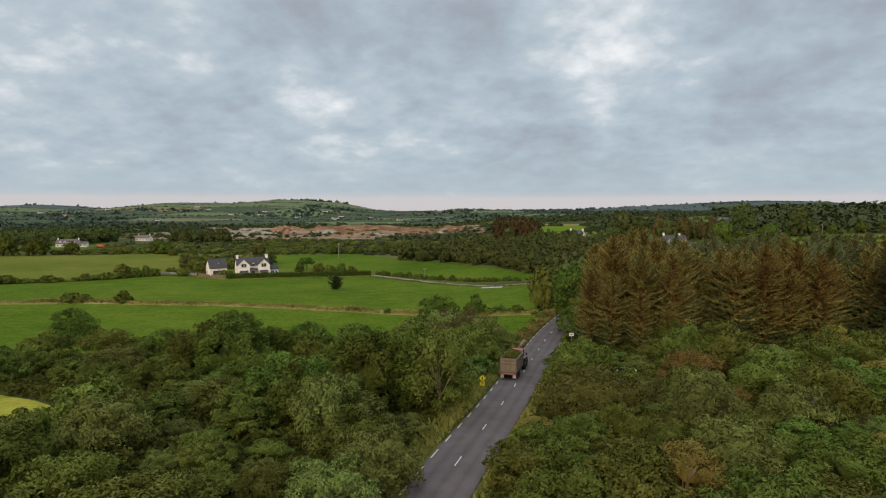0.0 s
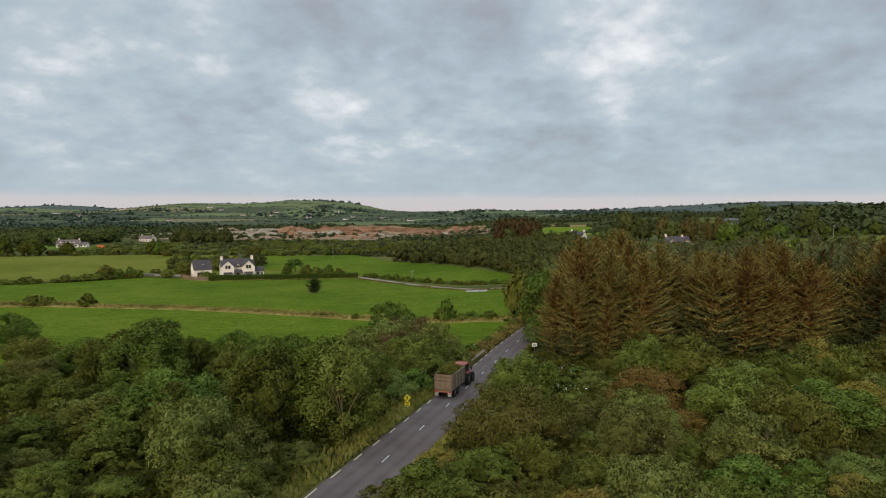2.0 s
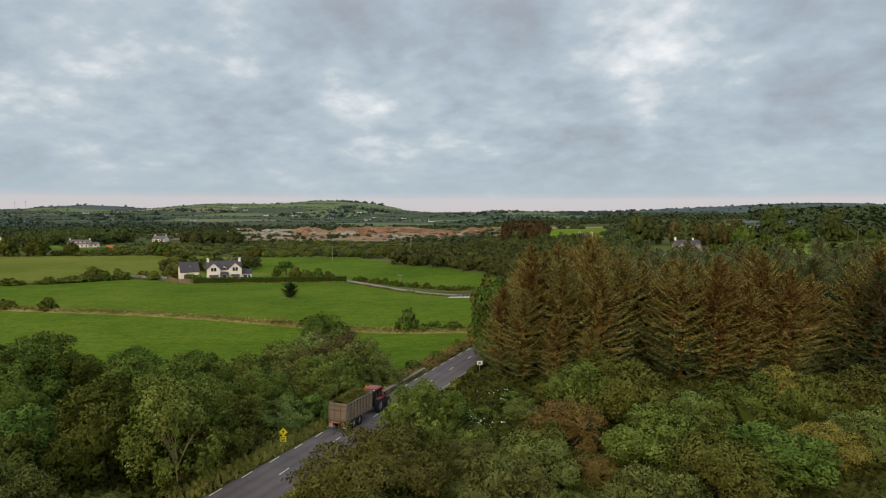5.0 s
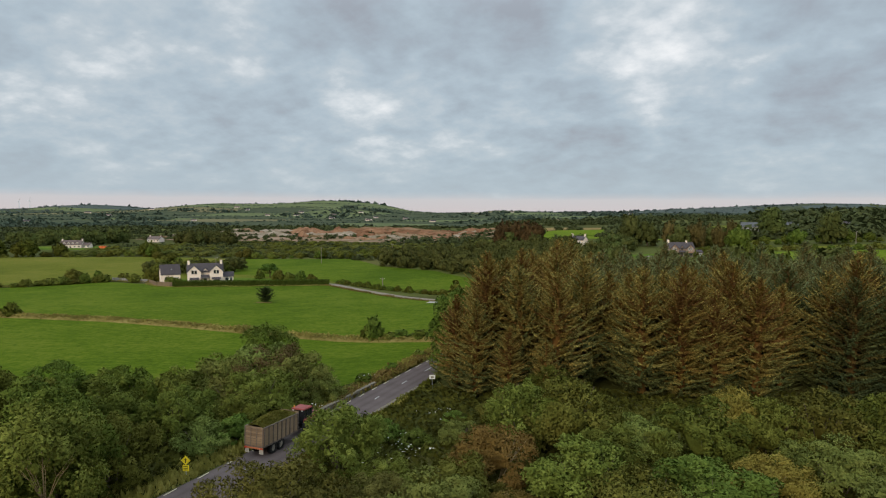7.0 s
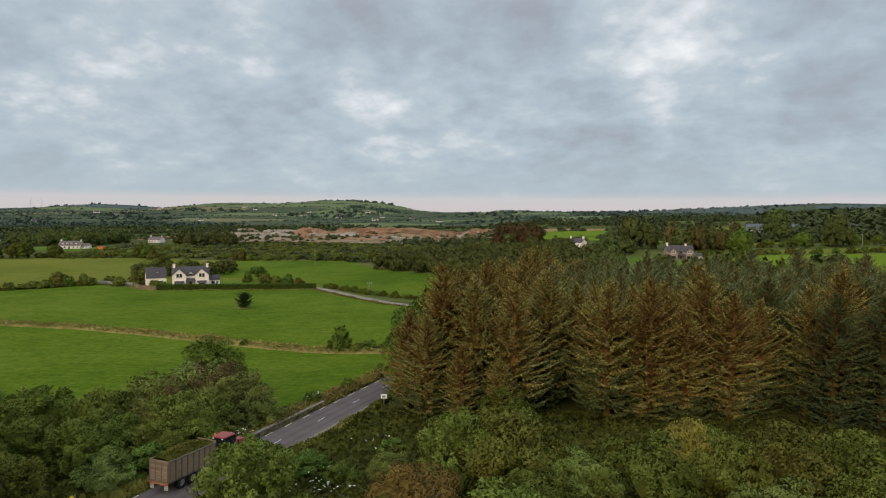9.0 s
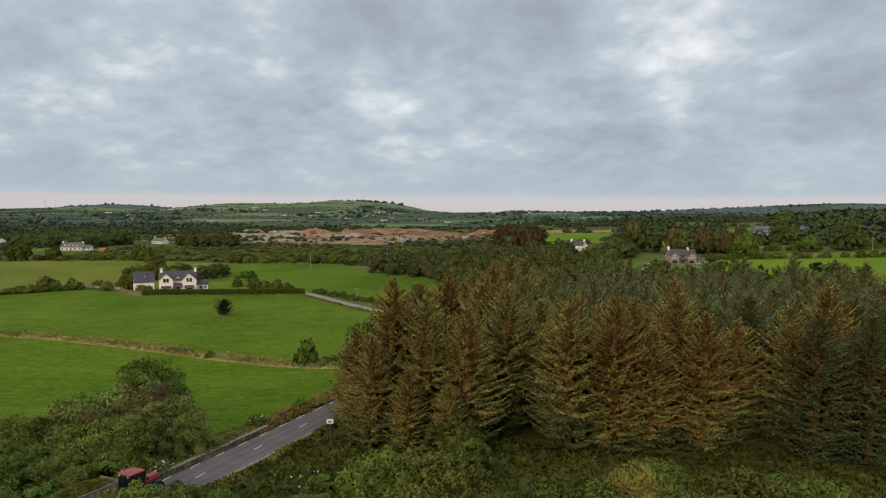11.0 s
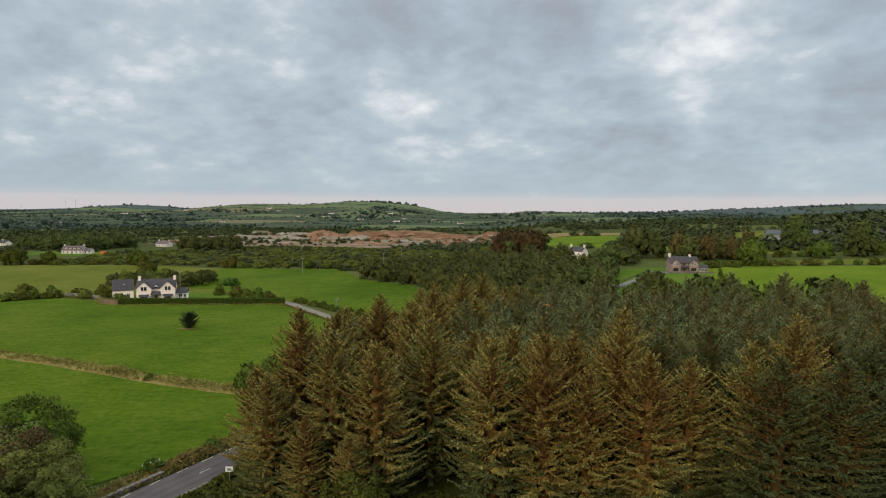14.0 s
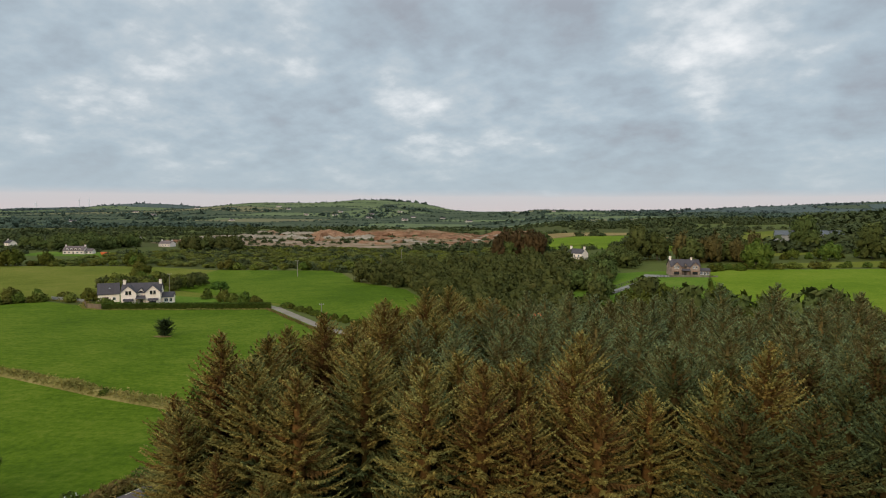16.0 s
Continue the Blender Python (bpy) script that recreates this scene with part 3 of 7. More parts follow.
sheet("gateway_slab", [(13, 207.5), (20, 205.5), (20.6, 209.5), (14, 212.5)], 4, 0.13, CONCRETE, "pale concrete slab at a field gateway", "slab")

ribbon("field_bank", BANK, 2.2, 0.02, BANKTURF, "old field bank grown with rough dry grass", "bank", 9, 2.5, 0.65)

# far fields on the hills, in colours greyed for haze
def hill_fields():
    rng = np.random.default_rng(5)
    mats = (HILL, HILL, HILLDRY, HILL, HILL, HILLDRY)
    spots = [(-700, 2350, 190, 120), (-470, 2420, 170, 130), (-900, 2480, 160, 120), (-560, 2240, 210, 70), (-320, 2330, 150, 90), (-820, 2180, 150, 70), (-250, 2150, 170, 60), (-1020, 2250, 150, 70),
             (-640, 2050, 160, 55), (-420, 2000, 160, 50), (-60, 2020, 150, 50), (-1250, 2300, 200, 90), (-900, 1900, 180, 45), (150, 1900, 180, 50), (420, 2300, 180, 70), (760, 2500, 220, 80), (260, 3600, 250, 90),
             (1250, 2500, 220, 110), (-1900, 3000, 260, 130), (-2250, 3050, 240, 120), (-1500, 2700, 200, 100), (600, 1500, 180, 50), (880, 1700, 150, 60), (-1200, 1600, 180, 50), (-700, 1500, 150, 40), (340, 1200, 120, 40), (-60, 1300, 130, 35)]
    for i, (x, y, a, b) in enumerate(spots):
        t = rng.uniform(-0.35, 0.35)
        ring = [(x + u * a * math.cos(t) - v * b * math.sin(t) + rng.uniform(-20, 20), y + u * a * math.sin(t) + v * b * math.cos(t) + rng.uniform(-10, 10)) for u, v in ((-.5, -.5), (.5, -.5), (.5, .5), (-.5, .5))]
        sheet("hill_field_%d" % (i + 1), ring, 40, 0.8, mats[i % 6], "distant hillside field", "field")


hill_fields()

# ---- plants ----


def unit(v):
    return v / np.maximum(np.linalg.norm(v, axis=-1, keepdims=True), 1e-9)


def leaves_at(rng, c, out, size, slim=0.55):
    """One pointed leaf spray at each centre c, facing about the way out."""
    n = len(c)
    nrm = unit(out + rng.normal(0, 0.75, (n, 3)))
    t = unit(np.cross(nrm, rng.normal(0, 1, (n, 3))))
    b = np.cross(nrm, t)
    s = (size * rng.uniform(0.6, 1.35, n))[:, None]
    fold = nrm * s * rng.uniform(-0.25, 0.1, n)[:, None]
    V = np.stack([c - t * s * 0.8 - b * s * slim, c + t * s, c - t * s * 0.8 + b * s * slim + fold], 1)
    ng = np.cross(V[:, 1] - V[:, 0], V[:, 2] - V[:, 0])
    flip = (ng * out).sum(1) < 0
    V[flip] = V[flip][:, ::-1]
    F = np.arange(n * 3).reshape(n, 3)
    return V.reshape(-1, 3), F


def clump_normals(V, out, keep=0.10):
    """Per corner: mostly the clump's way, a little of the leaf's own."""
    T = V.reshape(-1, 3, 3)
    ng = unit(np.cross(T[:, 1] - T[:, 0], T[:, 2] - T[:, 0]))
    return np.repeat(unit(unit(out) * (1 - keep) + ng * keep), 3, axis=0)


_bm = bmesh.new()
bmesh.ops.create_icosphere(_bm, subdivisions=1, radius=1.0)
ICO_V = np.array([v.co[:] for v in _bm.verts])
ICO_F = np.array([[v.index for v in f.verts] for f in _bm.faces])
_bm.free()


def lumps(rng, centres, radii, uneven=0.2):
    """Small knobbly masses of leaves that close a crown."""
    n, k = len(centres), len(ICO_V)
    d = ICO_V[None] * (1 + rng.normal(0, uneven, (n, k, 1)))
    V = centres[:, None, :] + d * radii[:, None, :]
    F = ICO_F[None] + (np.arange(n) * k)[:, None, None]
    return V.reshape(-1, 3), F.reshape(-1, 3), np.tile(ICO_V, (n, 1))


def crown_mesh(name, seed, rx, ry, rz, base, lobes, count, size, mat, slim=0.55, rag=0.10, solid=1.0, fine=True):
    """A crown of many leafy clumps of unlike sizes, with gaps between them."""
    rng = np.random.default_rng(seed)
    k = lobes
    turn = np.arange(k) * 2.39996 + rng.uniform(0, 6.28)
    high = np.linspace(1.0, -0.62, k) + rng.normal(0, 0.06, k)
    high = np.clip(high, -0.9, 1)
    flat = np.sqrt(1 - high**2)
    d = unit(np.stack([flat * np.cos(turn), flat * np.sin(turn), high], -1) + rng.normal(0, 0.14, (k, 3)))
    rad = rng.uniform(0.22, 0.42, k)
    at = d * (rng.uniform(0.62, 0.92, (k, 1)) - 0.35 * (rad[:, None] - 0.3))
    at[0] = (0.05, 0, 0.1)
    rad[0] = 0.6
    # each clump is a handful of smaller tufts
    tufts = 8
    o = unit(rng.normal(0, 1, (k, tufts, 3)) + 1.1 * unit(at)[:, None, :] + np.array([0, 0, 0.3]))
    tc = (at[:, None, :] + o * (rad * rng.uniform(0.62, 0.98, (k, tufts)).T).T[..., None]).reshape(-1, 3)
    tr = (rad[:, None] * rng.uniform(0.30, 0.52, (k, tufts))).ravel()
    w = tr**2
    which = rng.choice(len(tc), count, p=w / w.sum())
    e = unit(rng.normal(0, 1, (count, 3)))
    e[:, 2] = np.where((e[:, 2] < -0.1) & (rng.uniform(0, 1, count) < 0.7), -e[:, 2], e[:, 2])
    shell = rng.uniform(0.75, 1.05, count) + np.abs(rng.normal(0, rag, count))
    p = tc[which] + e * (tr[which] * shell)[:, None]
    span = np.array([rx, ry, rz])
    mid = base + 0.72 * rz

    def lay(q):
        q = q * span
        q[:, 2] += mid
        return q

    p = lay(p)
    keep = p[:, 2] > 0.1
    p, e, c0 = p[keep], e[keep], at[which[keep] // tufts]
    out = unit(0.75 * e + 0.75 * c0 + np.array([0, 0, 0.35]))
    V, F = leaves_at(rng, p, out, size, slim)
    normals = [clump_normals(V, out, 0.13 if fine else 0.1)]
    pieces = [(V, F)]
    # the closed masses behind the leaves
    ok = (rng.uniform(0, 1, k) < solid) & (lay(at.copy())[:, 2] > 0.3)
    v, f, ico = lumps(rng, lay(at[ok].copy()), (rad[ok] * np.where(np.arange(k)[ok] == 0, 0.66 if fine else 0.8, 0.20 if fine else 0.78))[:, None] * span)
    v[:, 2] = np.maximum(v[:, 2], 0.05)
    pieces.append((v, f))
    normals.append(unit(0.8 * ico + 0.6 * np.repeat(at[ok], len(ICO_V), 0) + np.array([0, 0, 0.3])))
    V, F = merge(pieces)
    me = tag_mesh(name, V, F, mat)
    soften(me, np.vstack(normals))
    return me


def tube(points, radii, sides=6):
    pts = np.asarray(points, float)
    V, F = [], []
    for i, (p, r) in enumerate(zip(pts, radii)):
        t = unit(pts[min(i + 1, len(pts) - 1)] - pts[max(i - 1, 0)])
        a = unit(np.cross(t, (0.31, 0.95, 0.05)))
        b = np.cross(t, a)
        for j in range(sides):
            q = 2 * math.pi * j / sides
            V.append(p + r * (a * math.cos(q) + b * math.sin(q)))
        if i:
            o = (i - 1) * sides
            F += [(o + j, o + (j + 1) % sides, o + sides + (j + 1) % sides, o + sides + j) for j in range(sides)]
    F.append(tuple(range(len(V) - sides, len(V))))
    return np.array(V), F


def merge(pieces):
    V, F, o = [], [], 0
    for v, f in pieces:
        V.append(np.asarray(v, float))
        F += [tuple(int(i) + o for i in face) for face in (f.tolist() if isinstance(f, np.ndarray) else f)]
        o += len(v)
    return np.vstack(V), F


def stems_mesh(name, seed, height, spread, stems, thick, mat, trunk=0.0):
    """A trunk or several stems, with limbs running out into the crown."""
    rng = np.random.default_rng(seed)
    out = []
    if trunk > 0:
        out.append(tube([(0, 0, -0.3), (0.05, 0, trunk * 0.5), (0.1, 0.05, trunk), (0.05, 0.1, height * 0.75)], [thick * 1.3, thick, thick * 0.85, thick * 0.25]))
    for _ in range(stems):
        a = rng.uniform(0, 2 * math.pi)
        r = spread * rng.uniform(0.5, 0.95)
        h = height * rng.uniform(0.6, 0.95)
        s = (0, 0, trunk * 0.9) if trunk > 0 else (0.2 * math.cos(a), 0.2 * math.sin(a), -0.2)
        m = (r * 0.45 * math.cos(a), r * 0.45 * math.sin(a), s[2] + (h - s[2]) * 0.55)
        e = (r * math.cos(a + 0.2), r * math.sin(a + 0.2), h)
        out.append(tube([s, m, e], [thick * 0.6, thick * 0.38, thick * 0.08], 5))
        for _ in range(2):
            b = a + rng.uniform(-0.9, 0.9)
            f = (m[0] + r * 0.45 * math.cos(b), m[1] + r * 0.45 * math.sin(b), m[2] + (h - m[2]) * rng.uniform(0.4, 1.0))
            out.append(tube([m, f], [thick * 0.25, thick * 0.05], 4))
    V, F = merge(out)
    return tag_mesh(name, V, F, mat, True)


class Kind:
    """A kind of plant: built once with its parts, later ones are copies."""

    def __init__(self, name, label, category, group, parts):
        self.ob = thing(name, label, category, group)
        for pname, me in parts:
            part(pname, me, None, self.ob)
        self.used = False

    def drop(self):
        """Take away a kind that stands nowhere."""
        if not self.used:
            for o in list(self.ob.children) + [self.ob]:
                bpy.data.objects.remove(o)

    def put(self, x, y, scale=1.0, turn=0.0, tall=1.0, sink=0.05, label=""):
        m = pose(x, y, z1(x, y) - sink, 0, 0, turn) @ Matrix.Diagonal((scale, scale, scale * tall, 1))
        if not self.used:
            self.used, ob = True, self.ob
            ob.matrix_basis = m
        else:
            base = self.ob.matrix_basis.copy()
            self.ob.matrix_basis = Matrix()
            ob = copy_thing(self.ob, m)
            self.ob.matrix_basis = base
        if label:
            tagged(ob, label)
        return ob


def broadleaf(label, group, seed, rx, rz, base, lobes, count, size, mat, bark=None, trunk=0.0, stems=6, thick=0.12, name="tree", **kw):
    ry = rx * (0.85 + 0.2 * ((seed * 7) % 5) / 5)
    me = crown_mesh("crown", seed, rx, ry, rz, base, lobes, count, size, mat, **kw)
    st = stems_mesh("trunk", seed + 50, base + rz * 1.7, rx * 0.8, stems, thick, bark or BARK, trunk)
    return Kind(name, label, "tree" if name == "tree" else "bush", group, [("trunk", st), ("crown", me)])


SCRUB = "scrub trees beside the road"
K = {
    "dark1": broadleaf("dark green rounded broadleaf tree in scrub", SCRUB, 11, 4.6, 4.9, 0.2, 38, 18400, 0.146, F_DARK, trunk=2.2, thick=0.22),
    "dark2": broadleaf("dense dark green tree with a lumpy crown", SCRUB, 12, 4.1, 4.3, 0.1, 34, 15600, 0.146, F_DARK, trunk=1.8, thick=0.2),
    "olive1": broadleaf("olive green bushy tree with upright shoots", SCRUB, 13, 3.8, 3.5, 0.0, 32, 13600, 0.134, F_OLIVE),
    "olive2": broadleaf("olive brown thicket of willow", SCRUB, 14, 3.5, 2.9, -0.2, 30, 10900, 0.128, F_OLIVE, rag=0.22),
    "grey1": broadleaf("grey-green willow bush in the scrub", SCRUB, 15, 3.5, 2.9, -0.2, 30, 12100, 0.123, F_GREY, slim=0.45, name="bush"),
    "grey2": broadleaf("low grey-green willow thicket", SCRUB, 16, 3.2, 2.2, -0.2, 26, 10100, 0.120, F_GREY, slim=0.45, name="bush", rag=0.22),
    "green1": broadleaf("fresh green young tree in the scrub", SCRUB, 17, 3.3, 3.3, 0.0, 30, 11500, 0.138, F_GREEN),
    "green2": broadleaf("fresh green bush in the scrub", SCRUB, 18, 2.9, 2.2, -0.2, 24, 9200, 0.131, F_GREEN, name="bush"),
    "gold1": broadleaf("golden ochre willow bush in the scrub", SCRUB, 19, 3.4, 2.9, -0.2, 30, 11500, 0.120, F_GOLD, PALEBARK, slim=0.45, name="bush", rag=0.22),
    "dome1": broadleaf("wide domed olive-brown willow beside the road", SCRUB, 24, 5.2, 3.3, -0.1, 44, 16800, 0.126, F_DOME, name="bush"),
    "bare2": broadleaf("domed willow with pale bare twigs at the top", SCRUB, 22, 3.5, 2.9, -0.2, 30, 10900, 0.116, F_TWIG, PALEBARK, slim=0.35, name="bush", rag=0.4, solid=0.7),
    "bare1": broadleaf("thin tree with pale bare limbs showing through", SCRUB, 20, 3.6, 4.3, 0.4, 26, 10100, 0.128, F_OLIVE, PALEBARK, trunk=2.0, stems=9, thick=0.065, rag=0.4, solid=0.4),
}

# mid-distance kinds, coarser leaves
WOODS = "trees among the fields"
K2 = {
    "wood1": broadleaf("dark green woodland tree near a hedge", WOODS, 31, 5.0, 6.0, 0.4, 34, 1500, 0.55, F_WOOD, trunk=2.5, thick=0.3, stems=3, fine=False),
    "wood2": broadleaf("dark rounded hedgerow tree", WOODS, 32, 4.3, 5.0, 0.2, 30, 1300, 0.50, F_DARK, trunk=2.0, thick=0.25, stems=3, fine=False),
    "wood3": broadleaf("olive green field tree", WOODS, 33, 4.5, 4.6, 0.0, 30, 1300, 0.50, F_OLIVE, trunk=1.5, thick=0.25, stems=3, fine=False),
    "umbrella": broadleaf("dark spreading pine on a bare trunk in the garden", WOODS, 39, 3.4, 2.1, 2.6, 22, 1300, 0.30, F_HEDGE, SPRUCEBARK, trunk=3.2, thick=0.22, stems=5, fine=False),
    "cypress": broadleaf("slim dark cypress behind the plantation", WOODS, 38, 1.9, 9.9, 0.5, 30, 1800, 0.34, F_DARK, SPRUCEBARK, trunk=3, thick=0.2, stems=2, fine=False),
    "rust1": broadleaf("rust brown conifer in a copse", WOODS, 34, 3.0, 7.5, 0.6, 34, 1200, 0.50, F_RUST, SPRUCEBARK, trunk=3, thick=0.25, stems=2, fine=False),
    "hbush": broadleaf("low dark hedgerow bush", WOODS, 35, 2.4, 1.9, -0.2, 20, 700, 0.32, F_DARK, name="bush", stems=3, fine=False),
    "hbush2": broadleaf("low olive hedgerow bush", WOODS, 36, 2.5, 1.8, -0.2, 20, 700, 0.32, F_OLIVE, name="bush", stems=3, fine=False),
}


def twigs(P, D, L, W, N):
    """Needle-clad twigs, each a little ridged roof: base P, way D, length L, width W, upper side N."""
    side = unit(np.cross(D, N))
    up = np.cross(side, D)
    n = len(P)
    half, drop = (W / 2)[:, None], (W * 0.38)[:, None]
    at = P + D * (L * 0.42)[:, None] - up * drop
    V = np.stack([P, at - side * half, P + D * L[:, None], at + side * half], 1).reshape(-1, 3)
    i = np.arange(n)[:, None] * 4
    F = np.concatenate([i + [0, 2, 1], i + [0, 3, 2]], 1).reshape(-1, 3)
    way = unit(P * np.array([1, 1, 0]) + 1e-6) * 0.42
    nrm = np.stack([up + way, up * 0.3 - side * 0.9 + way, up * 0.8 + way, up * 0.3 + side * 0.9 + way], 1).reshape(-1, 3)
    return V, F, unit(nrm)


def spruce_boughs(seed, H, R, low, whorl, per, dense, shape=1.05):
    """Whorls of boughs, rising near the top and sweeping out below, each a rib with drooping side twigs. Also gives
    each twig's tone: 0 old wood, then young tips, then the dark green of low boughs.
    """
    rng = np.random.default_rng(seed)
    P, D, L, W, T = [], [], [], [], []

    def twig(p, d, length, width, tone):
        P.append(p)
        D.append(d)
        L.append(length)
        W.append(width)
        T.append(tone)

    h = low
    while h < H - 0.25:
        full = (H - h) / H
        reach = R * min(1 - (1 - full) ** shape, 0.74) * (0.72 + 0.28 * min(1.0, h / 2.5))
        n = per if full > 0.25 else max(4, per - 2)
        a0 = rng.uniform(0, 6.28)
        for i in range(n):
            a = a0 + 6.28 * i / n + rng.uniform(-0.25, 0.25)
            ln = max(0.35, reach * rng.uniform(0.5, 1.22))
            own = rng.uniform(-0.34, 0.34)
            rise = 0.58 - 0.56 * min(1.0, full * 1.7) + rng.uniform(-0.22, 0.22)
            hh = h + rng.uniform(-0.45, 0.45)
            ca, sa = math.cos(a), math.sin(a)
            k = max(3, int(2.5 + ln * dense))
            for s in np.linspace(0.22, 1.0, k):
                q = (ca * ln * s, sa * ln * s, hh + ln * (rise * s + 0.30 * s * s) + rng.uniform(-0.06, 0.06))
                slope = rise + 0.60 * s
                # low boughs shift to the dark green stop: partly hue, partly painted shade
                tone = 0.20 + 0.38 * s + own + 0.75 * max(0.0, 1 - h / (0.5 * H))
                size = 0.20 + 0.19 * ln * (1.02 - s)
                twig(q, (ca, sa, slope + rng.uniform(-0.05, 0.15)), 0.30 + 0.10 * ln * (1 - s), 0.20, tone + 0.05)
                for sg in (-1, 1):
                    b = a + sg * rng.uniform(0.55, 1.0)
                    twig(q, (math.cos(b), math.sin(b), slope - rng.uniform(0.2, 0.75)), size * rng.uniform(0.7, 1.3), 0.15 + 0.22 * size, tone + rng.uniform(-0.06, 0.10))
                if rng.uniform() < 0.55:
                    b = a + rng.uniform(-0.9, 0.9)
                    twig(q, (math.cos(b) * 0.6, math.sin(b) * 0.6, -0.75), 0.28 + 0.10 * size, 0.17, tone - 0.12)
        h += whorl * rng.uniform(0.85, 1.15) * (0.72 if full < 0.3 else 1)
    # leader
    for i in range(8):
        a = rng.uniform(0, 6.28)
        twig((0, 0, H - 1.0 + 0.13 * i), (math.cos(a) * 0.4, math.sin(a) * 0.4, 0.8), 0.42, 0.14, 0.7)
    # the closed heart of old wood and dead twigs round the trunk
    hv, rings, sides = [], 14, 8
    for i in range(rings + 1):
        z = low + (H - 0.8 - low) * i / rings
        full = (H - z) / H
        r = 0.16 * R * min(1 - (1 - full) ** shape, 0.62)
        for j in range(sides):
            b = 6.283 * (j + 0.5 * (i % 2)) / sides
            q = max(0.04, r * rng.uniform(0.55, 1.25))
            hv.append((q * math.cos(b), q * math.sin(b), z + rng.uniform(-0.3, 0.3)))
    hf = []
    for i in range(rings):
        for j in range(sides):
            a, b = i * sides + j, i * sides + (j + 1) % sides
            hf += [(a, b, b + sides), (a, b + sides, a + sides)]
    P, D = np.array(P, float), unit(np.array(D, float))
    N = unit(np.array([0, 0, 1.0]) + rng.normal(0, 0.4, (len(P), 3)))
    V, F, nrm = twigs(P, D, np.array(L), np.array(W), N)
    hv = np.array(hv)
    F = np.vstack([F, np.array(hf) + len(V)])
    return np.vstack([V, hv]), F, np.vstack([nrm, unit(hv * np.array([1, 1, 0]) + (0, 0, 0.2))]), np.r_[np.repeat(np.array(T), 4), np.full(len(hv), 0.0)]


def toned(me, tone):
    me.attributes.new("tone", "FLOAT", "POINT").data.foreach_set("value", tone.astype(np.float32))


def spruce(label, seed, H, R, low, whorl, per, dense, mat, shape=1.05):
    V, F, nrm, tone = spruce_boughs(seed, H, R, low, whorl, per, dense, shape)
    tv, tf = tube([(0, 0, -0.3), (0, 0, H * 0.5), (0, 0, H - 0.2)], [0.17, 0.10, 0.012], 6)
    crown = tag_mesh("crown", V, F, mat)
    soften(crown, nrm)
    toned(crown, tone)
    return Kind("spruce_tree", label, "conifer", "spruce plantation", [("trunk", tag_mesh("trunk", tv, tf, SPRUCEBARK, True)), ("crown", crown)])


K2["pine"] = spruce("small dark pine alone in the pasture", 37, 5.6, 3.9, 0.7, 0.30, 11, 4.0, N_PINE, 2.2)
K2["pine"].name, K2["pine"].group = "pine_tree", ""
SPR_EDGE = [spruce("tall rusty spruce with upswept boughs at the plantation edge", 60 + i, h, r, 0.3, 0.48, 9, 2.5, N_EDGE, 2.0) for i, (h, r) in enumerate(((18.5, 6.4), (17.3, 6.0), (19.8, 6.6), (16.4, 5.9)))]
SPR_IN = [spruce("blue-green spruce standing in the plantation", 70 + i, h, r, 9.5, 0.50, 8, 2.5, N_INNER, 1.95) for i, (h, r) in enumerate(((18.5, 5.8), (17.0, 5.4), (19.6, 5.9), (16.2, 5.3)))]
SPR_DARK = [spruce("dark green spruce at the eastern plantation edge", 80 + i, h, r, 0.3, 0.48, 9, 2.5, N_DARK, 2.0) for i, (h, r) in enumerate(((18.2, 6.3), (16.8, 6.0)))]


